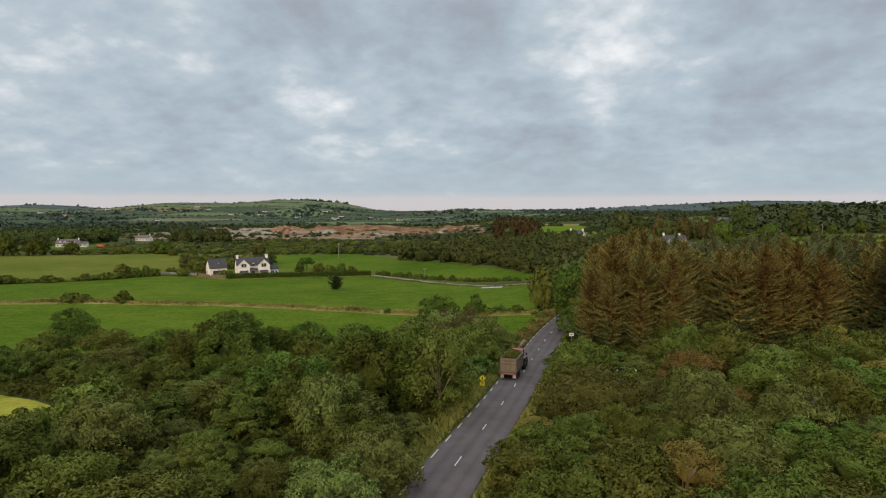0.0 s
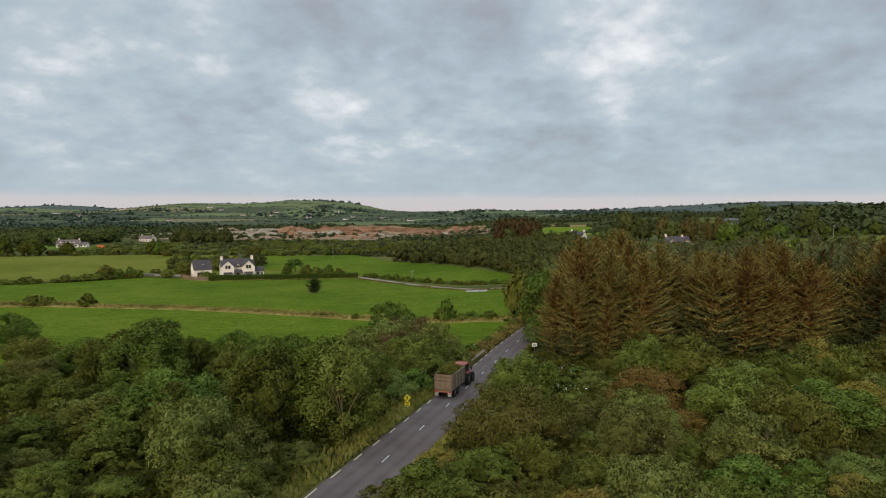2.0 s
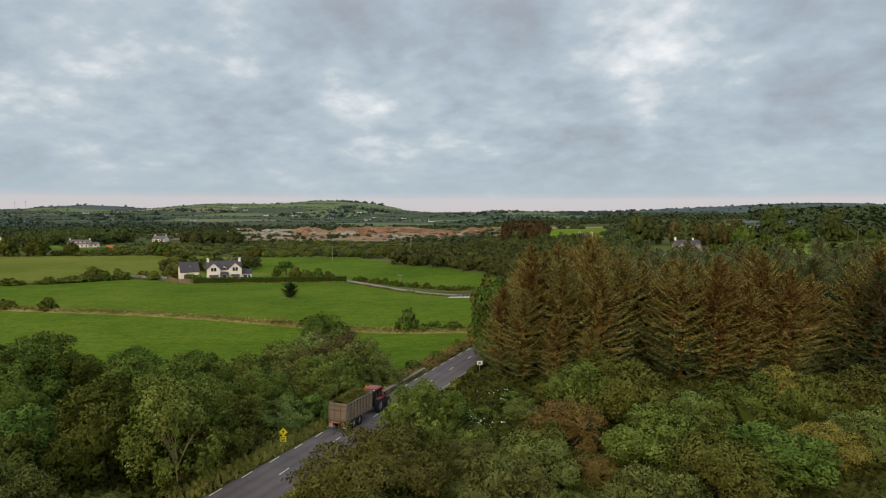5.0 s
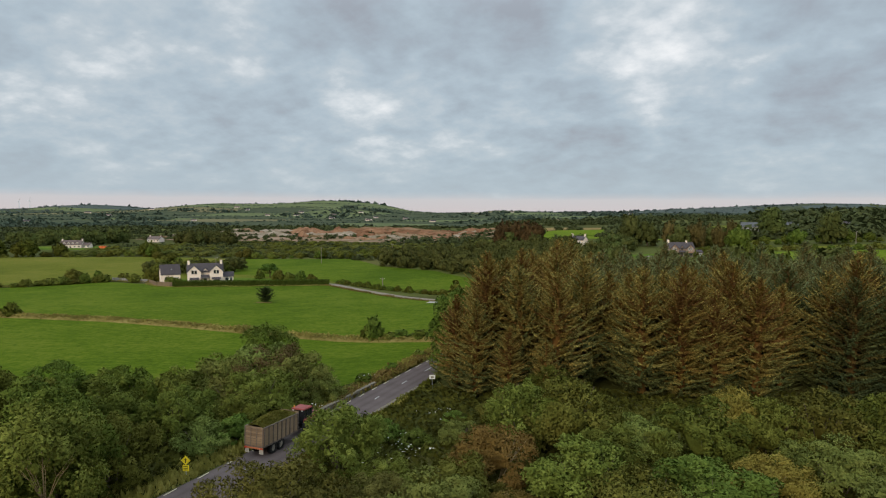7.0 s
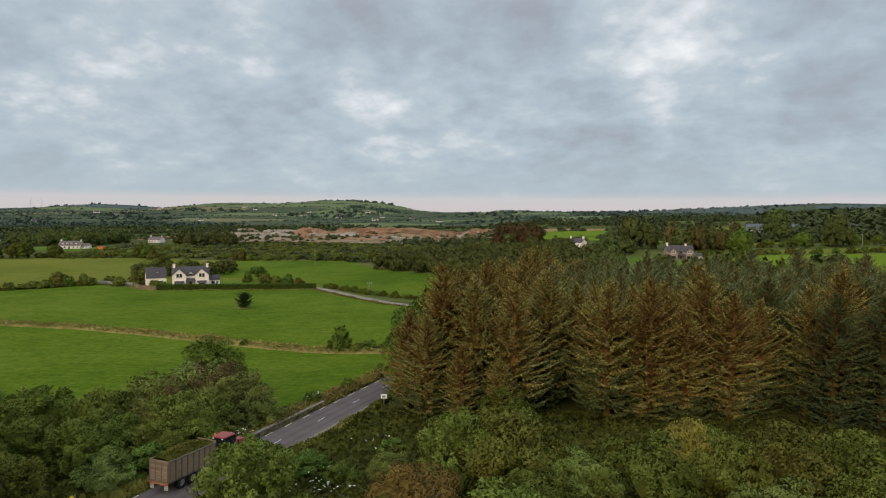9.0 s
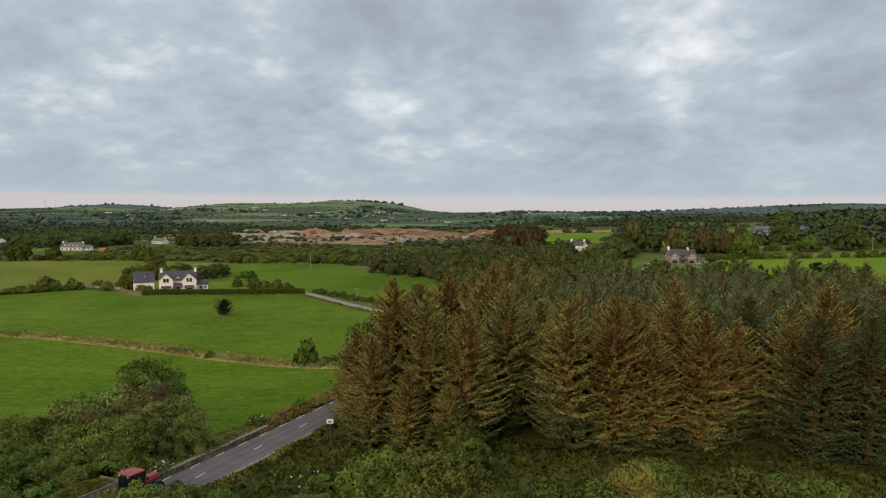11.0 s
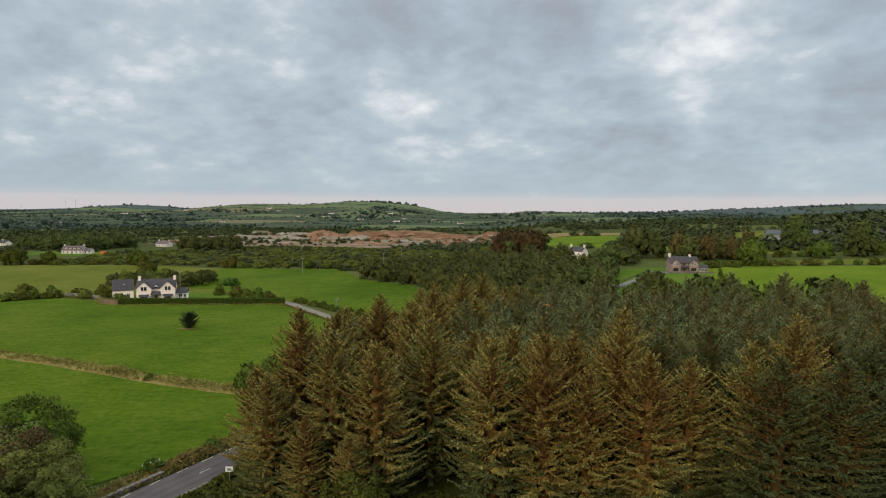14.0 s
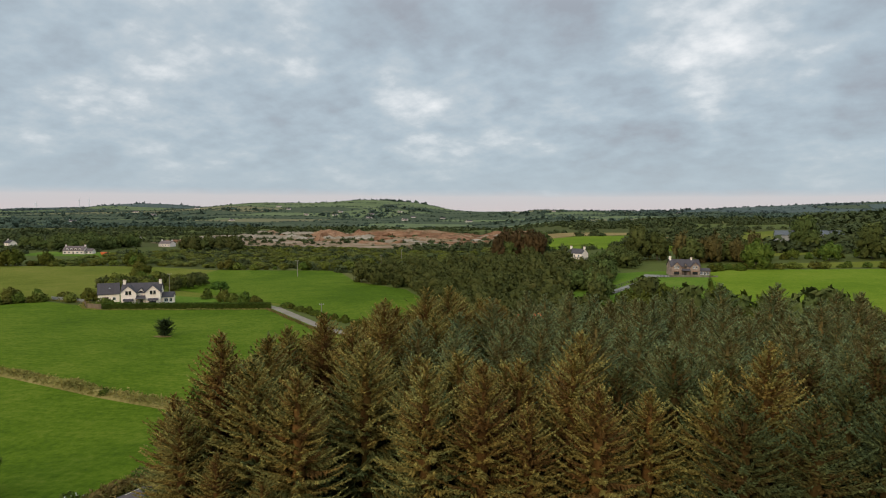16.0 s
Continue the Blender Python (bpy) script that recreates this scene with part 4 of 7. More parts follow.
def plantation():
    rng = np.random.default_rng(21)
    n_in = 0
    far_pieces = []
    corner = ((31.6, 113.0, 1.0), (36.2, 110.6, 0.98), (41.2, 109.2, 1.0), (34.2, 118.2, 1.02))
    for j, (x, y, sc) in enumerate(corner):
        SPR_EDGE[(2, 0, 1, 0)[j]].put(x, y, sc, 80 * j)
    # shorter trees that close the skirt of the corner
    for j, (x, y, sc) in enumerate(((27.2, 111.4, 0.82), (31.4, 116.0, 0.9), (30.0, 108.0, 0.74), (34.6, 106.2, 0.6), (32.0, 122.0, 0.85), (39.4, 105.2, 0.5))):
        SPR_EDGE[(3, 1, 0, 3, 2, 1)[j]].put(x, y, sc, 50 * j, 1.0, 0.05, "short bushy spruce at the plantation corner")
    for i, y0 in enumerate(np.arange(110.0, 182, 5.6)):
        first = float(road_x(y0)) + 11.0
        for x0 in np.arange(first + 3.2 * (i % 2), 176, 5.7):
            x, y = x0 + rng.uniform(-1.5, 1.5), y0 + rng.uniform(-1.4, 1.4)
            if y > 181 - 0.12 * abs(x - 90) or (y > 121 and rng.uniform() < 0.03) or y < 109.3 + 0.43 * max(0, 49 - x) or x > max(0.727 * y, 39 + 0.6 * (y - 30)) + 7:
                continue
            if any((x - a) ** 2 + (y - b) ** 2 < 15 for a, b, c in corner):
                continue
            edge = y < 122.0 + 0.43 * max(0, 49 - x) or x0 < first + 9
            tall = 1.0 - 0.10 * max(0, (x - 110) / 60) - 0.08 * float(S(y, 128, 175))
            if edge:
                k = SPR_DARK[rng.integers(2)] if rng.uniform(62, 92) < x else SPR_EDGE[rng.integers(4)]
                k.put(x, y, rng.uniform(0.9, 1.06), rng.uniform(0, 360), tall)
            elif n_in < 190:
                n_in += 1
                SPR_IN[rng.integers(4)].put(x, y, rng.uniform(0.88, 1.06), rng.uniform(0, 360), tall)
            else:
                far_pieces.append((x, y, rng.uniform(0.88, 1.04), rng.uniform(0, 6.28)))
    # the western flank stands closer
    for j, y in enumerate(np.arange(121.0, 176, 3.6)):
        x = float(road_x(y)) + 8.6 + rng.uniform(-0.8, 0.8)
        SPR_EDGE[(1, 3, 0)[j % 3]].put(x, y, rng.uniform(0.84, 0.98), rng.uniform(0, 360), 1.0, 0.05, "bushy spruce on the western flank of the plantation")
    # the back rows, too many to count
    if far_pieces:
        V0, F0, n0, tone0 = spruce_boughs(77, 18.0, 5.6, 9.0, 0.7, 6, 1.6, 1.5)
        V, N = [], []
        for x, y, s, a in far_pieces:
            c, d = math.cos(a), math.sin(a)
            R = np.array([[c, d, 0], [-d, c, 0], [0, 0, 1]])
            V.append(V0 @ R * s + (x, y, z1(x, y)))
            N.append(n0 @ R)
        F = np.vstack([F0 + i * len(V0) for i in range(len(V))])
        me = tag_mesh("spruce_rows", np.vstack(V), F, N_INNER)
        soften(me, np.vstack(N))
        toned(me, np.tile(tone0, len(V)))
        tagged(new("spruce_rows", me), "back rows of blue-green spruces in the plantation", "conifers", kind="stuff")


plantation()


def scrub():
    rng = np.random.default_rng(8)
    placed = []

    def put(kind, x, y, s=1.0, tall=1.0):
        K[kind].put(x, y, s, rng.uniform(0, 360), tall)
        placed.append((x, y, (3.6 if kind == "dome1" else 2.2) * s))

    # trees that stand out
    for kind, x, y, s, tall in (
        ("dark1", -29.0, 83.5, 1.15, 0.8), ("dark2", -35.0, 87.5, 1.2, 0.85), ("dark1", -33.0, 93.0, 1.1, 0.85), ("dark2", -26.0, 90.0, 1.0, 0.9), ("dark2", -24.5, 78.5, 0.8, 0.75), ("olive1", -20.4, 90.0, 0.95, 1.0),
        ("green1", -17.0, 66.5, 1.25, 0.9), ("green2", -20.8, 64.5, 1.1, 0.9), ("olive2", -24.0, 67.0, 1.2, 0.6), ("grey1", -27.5, 69.5, 1.0, 0.65), ("grey1", -10.2, 55.5, 1.05, 1.35), ("grey2", -7.6, 57.5, 1.0, 1.1), ("green1", -14.5, 63.0, 1.0, 1.0), ("grey2", -6.0, 51.5, 0.9, 0.9), ("olive2", -34.0, 57.0, 1.3, 0.95), ("grey1", -30.0, 53.5, 1.2, 0.95), ("olive2", -37.5, 52.0, 1.1, 0.8), ("green2", -33.0, 74.5, 1.0, 1.0), ("green1", -37.5, 77.0, 0.9, 0.8), ("green2", -20.0, 59.5, 1.1, 0.7),
        ("dark1", -3.1, 69.9, 0.95, 1.05), ("olive1", -0.6, 73.6, 0.9, 1.1), ("bare1", -0.3, 65.3, 1.1, 1.05), ("dark2", -8.1, 67.8, 1.0, 1.05),
        ("dark1", -11.2, 77.2, 0.95, 0.95), ("green1", -7.3, 51.5, 0.9, 0.9), ("grey1", -5.1, 46.1, 1.0, 1.0), ("grey1", -7.7, 41.6, 1.0, 0.9),
        ("dark1", -73.6, 121.0, 0.95, 0.75), ("olive2", -55.8, 101.0, 1.15, 1.0), ("grey1", -47.5, 88.0, 1.1, 0.8), ("olive1", -64.0, 97.0, 1.05, 0.8), ("green1", -45.0, 79.5, 0.9, 0.75), ("green2", -50.5, 82.0, 1.0, 0.8),
        ("grey1", -3.2, 102.7, 1.4, 0.95), ("grey1", 0.5, 106.1, 1.5, 1.0), ("bare2", 2.6, 104.4, 1.45, 1.0), ("grey1", 5.7, 103.8, 1.4, 0.95), ("grey2", 8.7, 103.3, 1.1, 1.0), ("olive2", 4.9, 94.6, 1.15, 1.05), ("grey2", 0.4, 95.7, 1.2, 1.1), ("dark1", -0.6, 112.3, 1.0, 1.0),
        ("olive1", 3.6, 89.9, 0.8, 0.85), ("green2", 5.1, 85.9, 0.85, 0.85), ("green1", -2.9, 92.7, 0.85, 0.9), ("grey2", 8.0, 95.5, 0.75, 0.8), ("green2", 9.9, 102.7, 0.6, 0.7), ("grey2", 2.6, 83.2, 0.9, 0.9), ("green1", -1.1, 85.9, 0.95, 0.95), ("olive1", -6.9, 96.2, 1.0, 0.95),
        ("dark2", -11.6, 94.5, 0.9, 0.9), ("olive1", -15.6, 96.2, 1.05, 0.9), ("dark1", -20.2, 93.9, 0.85, 0.9), ("grey1", -24.7, 95.0, 1.0, 0.9), ("green1", -9.2, 87.1, 1.0, 1.0), ("green2", 20.6, 87.6, 0.75, 0.8), ("green2", 24.4, 85.4, 0.7, 0.75), ("grey2", 28.7, 88.2, 0.75, 0.8),
        ("green2", 27.8, 94.5, 0.6, 0.7), 
        ("dome1", 15.6, 65.2, 1.0, 1.0), ("green2", 17.1, 87.6, 0.85, 0.85), ("green2", 8.0, 52.9, 0.95, 0.8), ("olive2", 6.8, 47.8, 0.85, 0.8), ("green2", 10.5, 49.2, 1.0, 0.8), ("green1", 12.6, 55.3, 0.75, 0.75), ("olive1", 18.0, 79.0, 1.0, 1.0), ("olive2", 23.0, 75.1, 0.7, 0.8),
        ("dark2", 27.4, 121.0, 1.2, 1.42), ("dark2", 30.2, 130.0, 0.9, 1.15), ("dark2", 33.0, 138.0, 0.95, 1.15),
        ("grey1", 28.1, 66.3, 1.05, 0.95), ("grey1", 25.7, 59.8, 1.1, 1.0), ("grey2", 36.0, 60.8, 1.2, 1.0), ("olive2", 42.5, 65.8, 1.15, 1.0), 
        ("green1", 8.6, 40.8, 0.95, 0.95), ("olive1", 13.0, 41.6, 1.0, 0.9), ("green1", 6.2, 35.9, 0.9, 0.9), ("gold1", 18.8, 46.1, 0.85, 0.9),
        ("gold1", 32.4, 77.6, 1.2, 0.78), ("olive1", 35.4, 87.8, 1.0, 1.1), ("olive1", 40.2, 86.5, 1.25, 0.95), ("olive2", 44.2, 85.5, 0.9, 0.9), ("grey1", 47.2, 83.4, 1.0, 0.95), ("green1", 51.4, 82.5, 1.2, 0.9),
        ("gold1", 56.4, 87.2, 0.85, 1.55), ("olive1", 59.0, 84.2, 0.9, 1.15), ("olive1", 64.2, 85.4, 1.25, 0.9), ("green1", 69.6, 86, 1.2, 0.95), ("gold1", 55.0, 75.2, 0.95, 0.8), ("grey1", 61.4, 77, 1.1, 0.9), ("olive2", 68.2, 78, 1.1, 0.9),
        ("green2", 42.0, 102.5, 0.9, 0.95), ("green1", 40.0, 105.0, 0.9, 0.95), ("olive1", 34.0, 95.0, 0.85, 0.7), ("green2", 37.5, 94.0, 0.8, 0.8), ("olive1", 60.9, 97.5, 0.85, 0.65), ("green1", 64.0, 95.0, 0.85, 0.65), ("green2", 71.1, 95.5, 1.0, 0.8),
    ):
        put(kind, x, y, s, tall)
    left = ("dark1", "dark2", "olive1", "olive2", "grey1", "grey2", "green1", "green2", "bare1", "olive1")
    low = ("grey2", "green2", "olive2", "grey1", "grey2", "green2", "olive1", "grey2", "green1", "olive2")
    right = ("grey1", "grey2", "green1", "green2", "olive1", "olive2", "gold1", "grey1", "olive2", "green2")
    tries = 0
    while tries < 9000 and len(placed) < 296:
        tries += 1
        x, y = rng.uniform(-85, 100), rng.uniform(32, 104)
        d = x - float(road_x(y))
        if x < -0.727 * y - 5 or x > max(0.727 * y, 39 + 0.6 * (y - 30)) + 5:
            continue
        if d < 0 and y > (99 if x < -40 else 96):
            continue
        if d < 0 and ((x + 56) / 24) ** 2 + ((y - 68.5) / 13) ** 2 < 1:
            continue
        if d > 0 and (y > 80 or (d < 20 and y > 72)):
            continue
        s = rng.uniform(0.85, 1.45) if rng.uniform() < 0.75 else rng.uniform(0.45, 0.7)
        if -(5.0 + 3.3 * s) < d < 3.4 + 3.3 * s:
            continue
        if any((x - a) ** 2 + (y - b) ** 2 < ((1.02 if d < 0 else 0.92) * (2.9 * s + 1.3 * c)) ** 2 for a, b, c in placed):
            continue
        kind = (low if x < -10 and y < 90 else left if d < 0 else right)[rng.integers(10)]
        if kind in ("dark1", "dark2", "bare1"):
            s = min(s, 0.95)
        put(kind, x, y, s, rng.uniform(0.6, 0.95) if d < 0 else rng.uniform(0.6, 0.95))


scrub()


def stuff(name, V, F, mat, label, category):
    return tagged(new(name, tag_mesh(name, V, F, mat)), label, category, kind="stuff")


def undergrowth():
    rng = np.random.default_rng(4)
    # brambles and bracken between the trees, in the darkened bramble colour
    n = 130000
    x, y = rng.uniform(-90, 100, n), rng.uniform(28, 112, n)
    d = x - road_x(y)
    ok = ((d < -5.5) | (d > 4.2)) & (x > -0.727 * y - 8) & (x < np.maximum(0.727 * y, 39 + 0.6 * (y - 30)) + 8)
    ok &= ~((d < 0) & (y > 97 - 3 * (x > -30)) & ~((x > -8) & (y < 106) & (d < -6)))
    ok &= ~inside(RIPE, x, y)
    x, y = x[ok], y[ok]
    bump = np.array([noise.noise((a * 0.16, b * 0.16, 3.0)) + 0.5 * noise.noise((a * 0.5, b * 0.5, 9.0)) for a, b in zip(x.tolist(), y.tolist())])
    top = np.clip(0.6 + 0.8 * bump, 0.12, 1.7)
    z = Z(x, y) + top * rng.uniform(0.55, 1.05, len(x))
    V, F = leaves_at(rng, np.stack([x, y, z], -1), np.tile([[0, 0, 0.9]], (len(x), 1)), 0.33, 0.7)
    stuff("bramble_thicket", V, F, F_UNDER_SHADE, "tangled brambles and bracken under the scrub, darkened for shade", "undergrowth")
    # long grass on the verges
    blades = []
    n = 9000
    y = rng.uniform(24, 150, n)
    side = np.where(rng.uniform(0, 1, n) < 0.72, -1, 1)
    off = np.where(side < 0, HALF + rng.uniform(0.15, 1, n) ** 1.3 * 3.6, HALF + rng.uniform(0.1, 1, n) * 1.6)
    keep = (side < 0) | (y < 105)
    y, off, side = y[keep], off[keep], side[keep]
    x = road_x(y) + side * off * 1.06
    h = rng.uniform(0.3, 0.85, len(y)) * np.clip(off - HALF + 0.25, 0.3, 1)
    base = np.stack([x, y, Z(x, y)], -1)
    a = rng.uniform(0, 6.28, len(y))
    w = np.stack([np.cos(a), np.sin(a), 0 * a], -1) * 0.10
    lean = np.stack([rng.normal(0, 0.25, len(y)), rng.normal(0, 0.25, len(y)), np.ones(len(y))], -1)
    V = np.stack([base - w, base + w, base + w * 1.6 + lean * h[:, None] * 0.6, base + lean * h[:, None], base - w * 1.6 + lean * h[:, None] * 0.6], 1).reshape(-1, 3)
    F = np.arange(len(V)).reshape(-1, 5)
    stuff("verge_grass", V, F, F_DRYGRASS, "long dry yellow grass on the road verge", "grass")
    # white umbels by the roadside
    out = []
    for cx, cy, r, n in ((10.3, 95.0, 1.6, 20), (23.5, 82.1, 2.6, 40), (25.9, 95.0, 1.6, 16), (7.1, 87.6, 1.3, 14), (13.6, 112.8, 1.2, 10), (-28.1, 54.1, 3, 14)):
        out.append(np.stack([cx + rng.normal(0, r, n) * 0.6, cy + rng.normal(0, r, n) * 0.6, np.zeros(n)], -1))
    c = np.vstack(out)
    c[:, 2] = Z(c[:, 0], c[:, 1]) + rng.uniform(1.2, 1.9, len(c))
    V, F = leaves_at(rng, c, np.tile([[0, 0, 2.0]], (len(c), 1)), 0.11, 0.9)
    stuff("umbel_flowers", V, F, F_FLOWER, "white umbel flowers among the brambles", "flowers")


undergrowth()


def strip_of_grass(name, line, half, height, count, mat, label, seed):
    rng = np.random.default_rng(seed)
    p = np.asarray(line, float)
    d = np.r_[0, np.cumsum(np.hypot(*np.diff(p, axis=0).T))]
    s = rng.uniform(0, d[-1], count)
    x = np.interp(s, d, p[:, 0]) + rng.normal(0, half * 0.5, count)
    y = np.interp(s, d, p[:, 1]) + rng.normal(0, half * 0.5, count)
    wob = np.array([noise.noise((a * 0.12, 5.0, 1.0)) for a in s.tolist()])
    h = height * rng.uniform(0.4, 1.1, count) * (0.9 + 0.8 * wob)
    c = np.stack([x, y, Z(x, y) + h], -1)
    V, F = leaves_at(rng, c, np.tile([[0, 0, 0.6]], (count, 1)), 0.34, 0.5)
    return stuff(name, V, F, mat, label, "grass")


strip_of_grass("bank_grass", BANK, 1.7, 0.9, 12000, F_BANK, "rough dry grass on an old field bank", 91)
strip_of_grass("wall_grass", [(float(road_x(y)) - HALF - 1.1, y) for y in np.arange(92, 130, 3)], 0.5, 0.55, 2600, F_BANK, "dry grass and ivy growing over the roadside wall", 95)
strip_of_grass("wall_weeds", [(float(road_x(y)) + HALF + 1.1, y) for y in np.arange(80, 122, 3)], 0.45, 0.55, 2600, F_BRAMBLE, "weeds and brambles along the road edge", 96)
strip_of_grass("roadside_bank", [(float(road_x(y)) - 4.6, y) for y in np.arange(106, 172, 4)], 1.3, 0.7, 2600, F_BANK, "rough dry grass bank beside the road", 92)
strip_of_grass("lane_bank", [(x - 2.3, y - 2.5) for x, y in LANELINE[1:8]], 0.9, 0.45, 1100, F_BANK, "dry grass along the lane", 93)
strip_of_grass("garden_bank", [(-104, 257.5), (-95.5, 248.6), (-88, 247.4), (-60, 253.4), (-31, 259.6)], 0.8, 0.35, 1100, F_BANK, "dry grass below the garden fence and hedge", 97)
strip_of_grass("meadow_bank", [(-170, 226), (-152, 236.5), (-136, 248.5), (-123, 264), (-106, 262), (-92, 250)], 1.2, 0.55, 1500, F_BANK, "dry grass under the field hedge", 94)


def hedge_row(line, gap, seed, kinds, smin=0.6, smax=1.2, wide=1.0, tall=(0.75, 1.15)):
    rng = np.random.default_rng(seed)
    p = np.asarray(line, float)
    d = np.r_[0, np.cumsum(np.hypot(*np.diff(p, axis=0).T))]
    s = 0.0
    while s < d[-1]:
        x = np.interp(s, d, p[:, 0]) + rng.normal(0, wide)
        y = np.interp(s, d, p[:, 1]) + rng.normal(0, wide)
        K2[kinds[rng.integers(len(kinds))]].put(x, y, rng.uniform(smin, smax), rng.uniform(0, 360), rng.uniform(*tall))
        s += gap * rng.uniform(0.6, 1.4)


COARSE, FACES = {}, {}
for _k, _m, _rx, _rz, _c, _s in (("wood1", F_WOOD, 5.0, 6.0, 900, 0.6), ("wood2", F_WOOD, 4.3, 5.0, 760, 0.56), ("wood3", F_OLIVE, 4.5, 4.6, 760, 0.56), ("rust1", F_RUST, 3.0, 7.5, 760, 0.52), ("hbush", F_DARK, 2.4, 1.9, 330, 0.34), ("hbush2", F_OLIVE, 2.5, 1.8, 330, 0.34), ("hbush3", F_BRACKEN, 2.6, 1.8, 330, 0.34)):
    _v = crown_mesh("crown", len(COARSE) + 200, _rx, _rx, _rz, 0.2, 24, _c, _s, _m, fine=False)
    _a = np.empty(len(_v.vertices) * 3)
    _v.vertices.foreach_get("co", _a)
    _n = np.empty(len(_v.loops) * 3)
    _v.corner_normals.foreach_get("vector", _n)
    _i = np.empty(len(_v.loops), int)
    _v.loops.foreach_get("vertex_index", _i)
    _vn = np.zeros((len(_v.vertices), 3))
    _vn[_i] = _n.reshape(-1, 3)
    COARSE[_k] = (_a.reshape(-1, 3), _m, _vn)
    FACES[_k] = lambda n, f=np.array([tuple(p.vertices) for p in _v.polygons]), m=len(_v.vertices): np.vstack([f + i * m for i in range(n)])
    bpy.data.meshes.remove(_v)


def fill(poly, gap, seed, kinds, smin=0.7, smax=1.15, label="dark broadleaf wood between the fields", tall=(0.8, 1.15)):
    """A wood: too many trees to count, one mesh a kind."""
    rng = np.random.default_rng(seed)
    p = np.asarray(poly, float)
    lo, hi = p.min(0), p.max(0)
    made = {}
    for y in np.arange(lo[1], hi[1], gap):
        for x in np.arange(lo[0], hi[0], gap):
            a, b = x + rng.uniform(-.45, .45) * gap, y + rng.uniform(-.45, .45) * gap
            if inside(p, np.array([a]), np.array([b]))[0]:
                k = kinds[rng.integers(len(kinds))]
                q, c = rng.uniform(0, 6.28), rng.uniform(smin, smax)
                R = np.array([[math.cos(q), math.sin(q), 0], [-math.sin(q), math.cos(q), 0], [0, 0, rng.uniform(*tall)]]) * c
                made.setdefault(k, []).append((COARSE[k][0] @ R + (a, b, z1(a, b)), COARSE[k][2] @ (R / c)))
    for k, vs in made.items():
        V = np.vstack([v for v, n in vs])
        me = tag_mesh("wood", V, FACES[k](len(vs)), COARSE[k][1])
        soften(me, np.vstack([n for v, n in vs]))
        tagged(new("wood", me), label, "wood", kind="stuff")


def field_trees():
    k2 = K2
    # standing alone
    k2["pine"].put(-36.5, 206.5, 0.85, 30, 0.95)
    for kind, x, y, s, t in (
        ("hbush2", -105.8, 172.3, 1.15, 0.95), ("hbush2", -102.5, 172.6, 0.9, 0.95), ("hbush", -90.2, 171.3, 0.92, 1.2), ("hbush", 8, 149, 0.9, 1.7), ("hbush", 6.5, 150, 0.7, 1.3), ("hbush", -14, 154, 0.45, 1.0), 
        ("hbush", 14, 148.5, 0.9, 0.7), ("hbush", 18, 147.5, 0.9, 0.7), ("hbush2", 11.5, 148.6, 0.8, 0.7),
        ("hbush2", 19.6, 131, 0.5, 0.9), ("hbush", 16.4, 121, 0.5, 0.9), ("hbush2", 22.6, 139, 0.6, 0.9), ("hbush", 13.2, 113, 0.6, 0.8),
        ("wood2", 32, 159, 1.1, 0.95), ("wood2", 33, 166, 1.0, 0.95), ("wood1", 37, 168, 1.1, 0.95), ("wood2", 38.5, 151, 1.25, 1.15), ("wood2", 35.4, 141, 1.15, 1.15), ("wood2", 40, 158, 1.2, 1.1),
        ("wood1", 30.5, 171, 0.8, 1.0), ("wood3", 25.0, 153, 0.75, 1.8), ("rust1", 52, 440, 1.1, 1.0), ("rust1", 47, 452, 1.2, 1.0),
        ("umbrella", -64, 286, 1.0, 1.0), ("wood3", -70, 300, 0.35, 0.9), ("hbush2", -56, 274, 1.0, 1.5), ("hbush2", -50, 271, 1.0, 1.3), ("hbush", -45, 269, 1.0, 1.4), ("hbush2", -40, 268, 0.9, 1.3), ("hbush", -66, 279, 0.9, 1.4),
        ("wood3", -112, 262, 0.55, 0.8), ("hbush2", -107, 266, 1.2, 1.4), ("wood3", -138, 262, 0.75, 0.85), ("hbush", -130, 266, 1.0, 1.2), ("hbush2", -120, 268, 1.0, 1.0), ("hbush2", -92, 254, 0.9, 1.3), ("hbush", -89, 253.5, 0.8, 1.1),
        ("wood1", 117, 399, 1.35, 1.25), ("wood1", 128, 402, 1.2, 1.1), ("wood2", 166, 364, 1.35, 1.15), ("wood1", 222, 450, 1.5, 1.25), ("wood1", 236, 404, 1.4, 1.2), ("wood2", 214, 400, 1.1, 1.0),
        ("wood2", 104, 262, 0.8, 0.9), ("wood1", 97, 250, 1.0, 0.95), ("wood2", 90, 240, 1.0, 0.9), ("wood3", 116, 240, 0.75, 1.0), ("wood2", 112, 236, 0.95, 1.0), ("wood3", 128, 228, 1.0, 0.9), ("wood3", 138, 222, 0.9, 0.9),
        ("wood1", 119, 190, 1.15, 1.25), ("wood1", 130, 192, 1.0, 1.2), ("wood2", 142, 196, 1.1, 1.2), ("wood2", 86.5, 187, 1.3, 1.3), ("wood1", 95.5, 187.5, 1.15, 1.32), ("cypress", 99.4, 187, 1.0, 1.0), ("wood1", 103.5, 189.5, 1.2, 1.18), ("wood2", 108.5, 189, 1.35, 1.25), ("wood2", 112.5, 187.5, 1.2, 1.2), ("wood1", 123.5, 188, 1.25, 1.2), ("wood3", 158, 196, 1.2, 1.2),
    ):
        k2[kind].put(x, y, s, (x * 37 + y * 11) % 360, t)
    # hedges
    hedge_row([(-176, 221), (-150, 236), (-136, 248), (-124, 263)], 2.4, 1, ("hbush2", "hbush2", "hbush"), 0.6, 1.15)
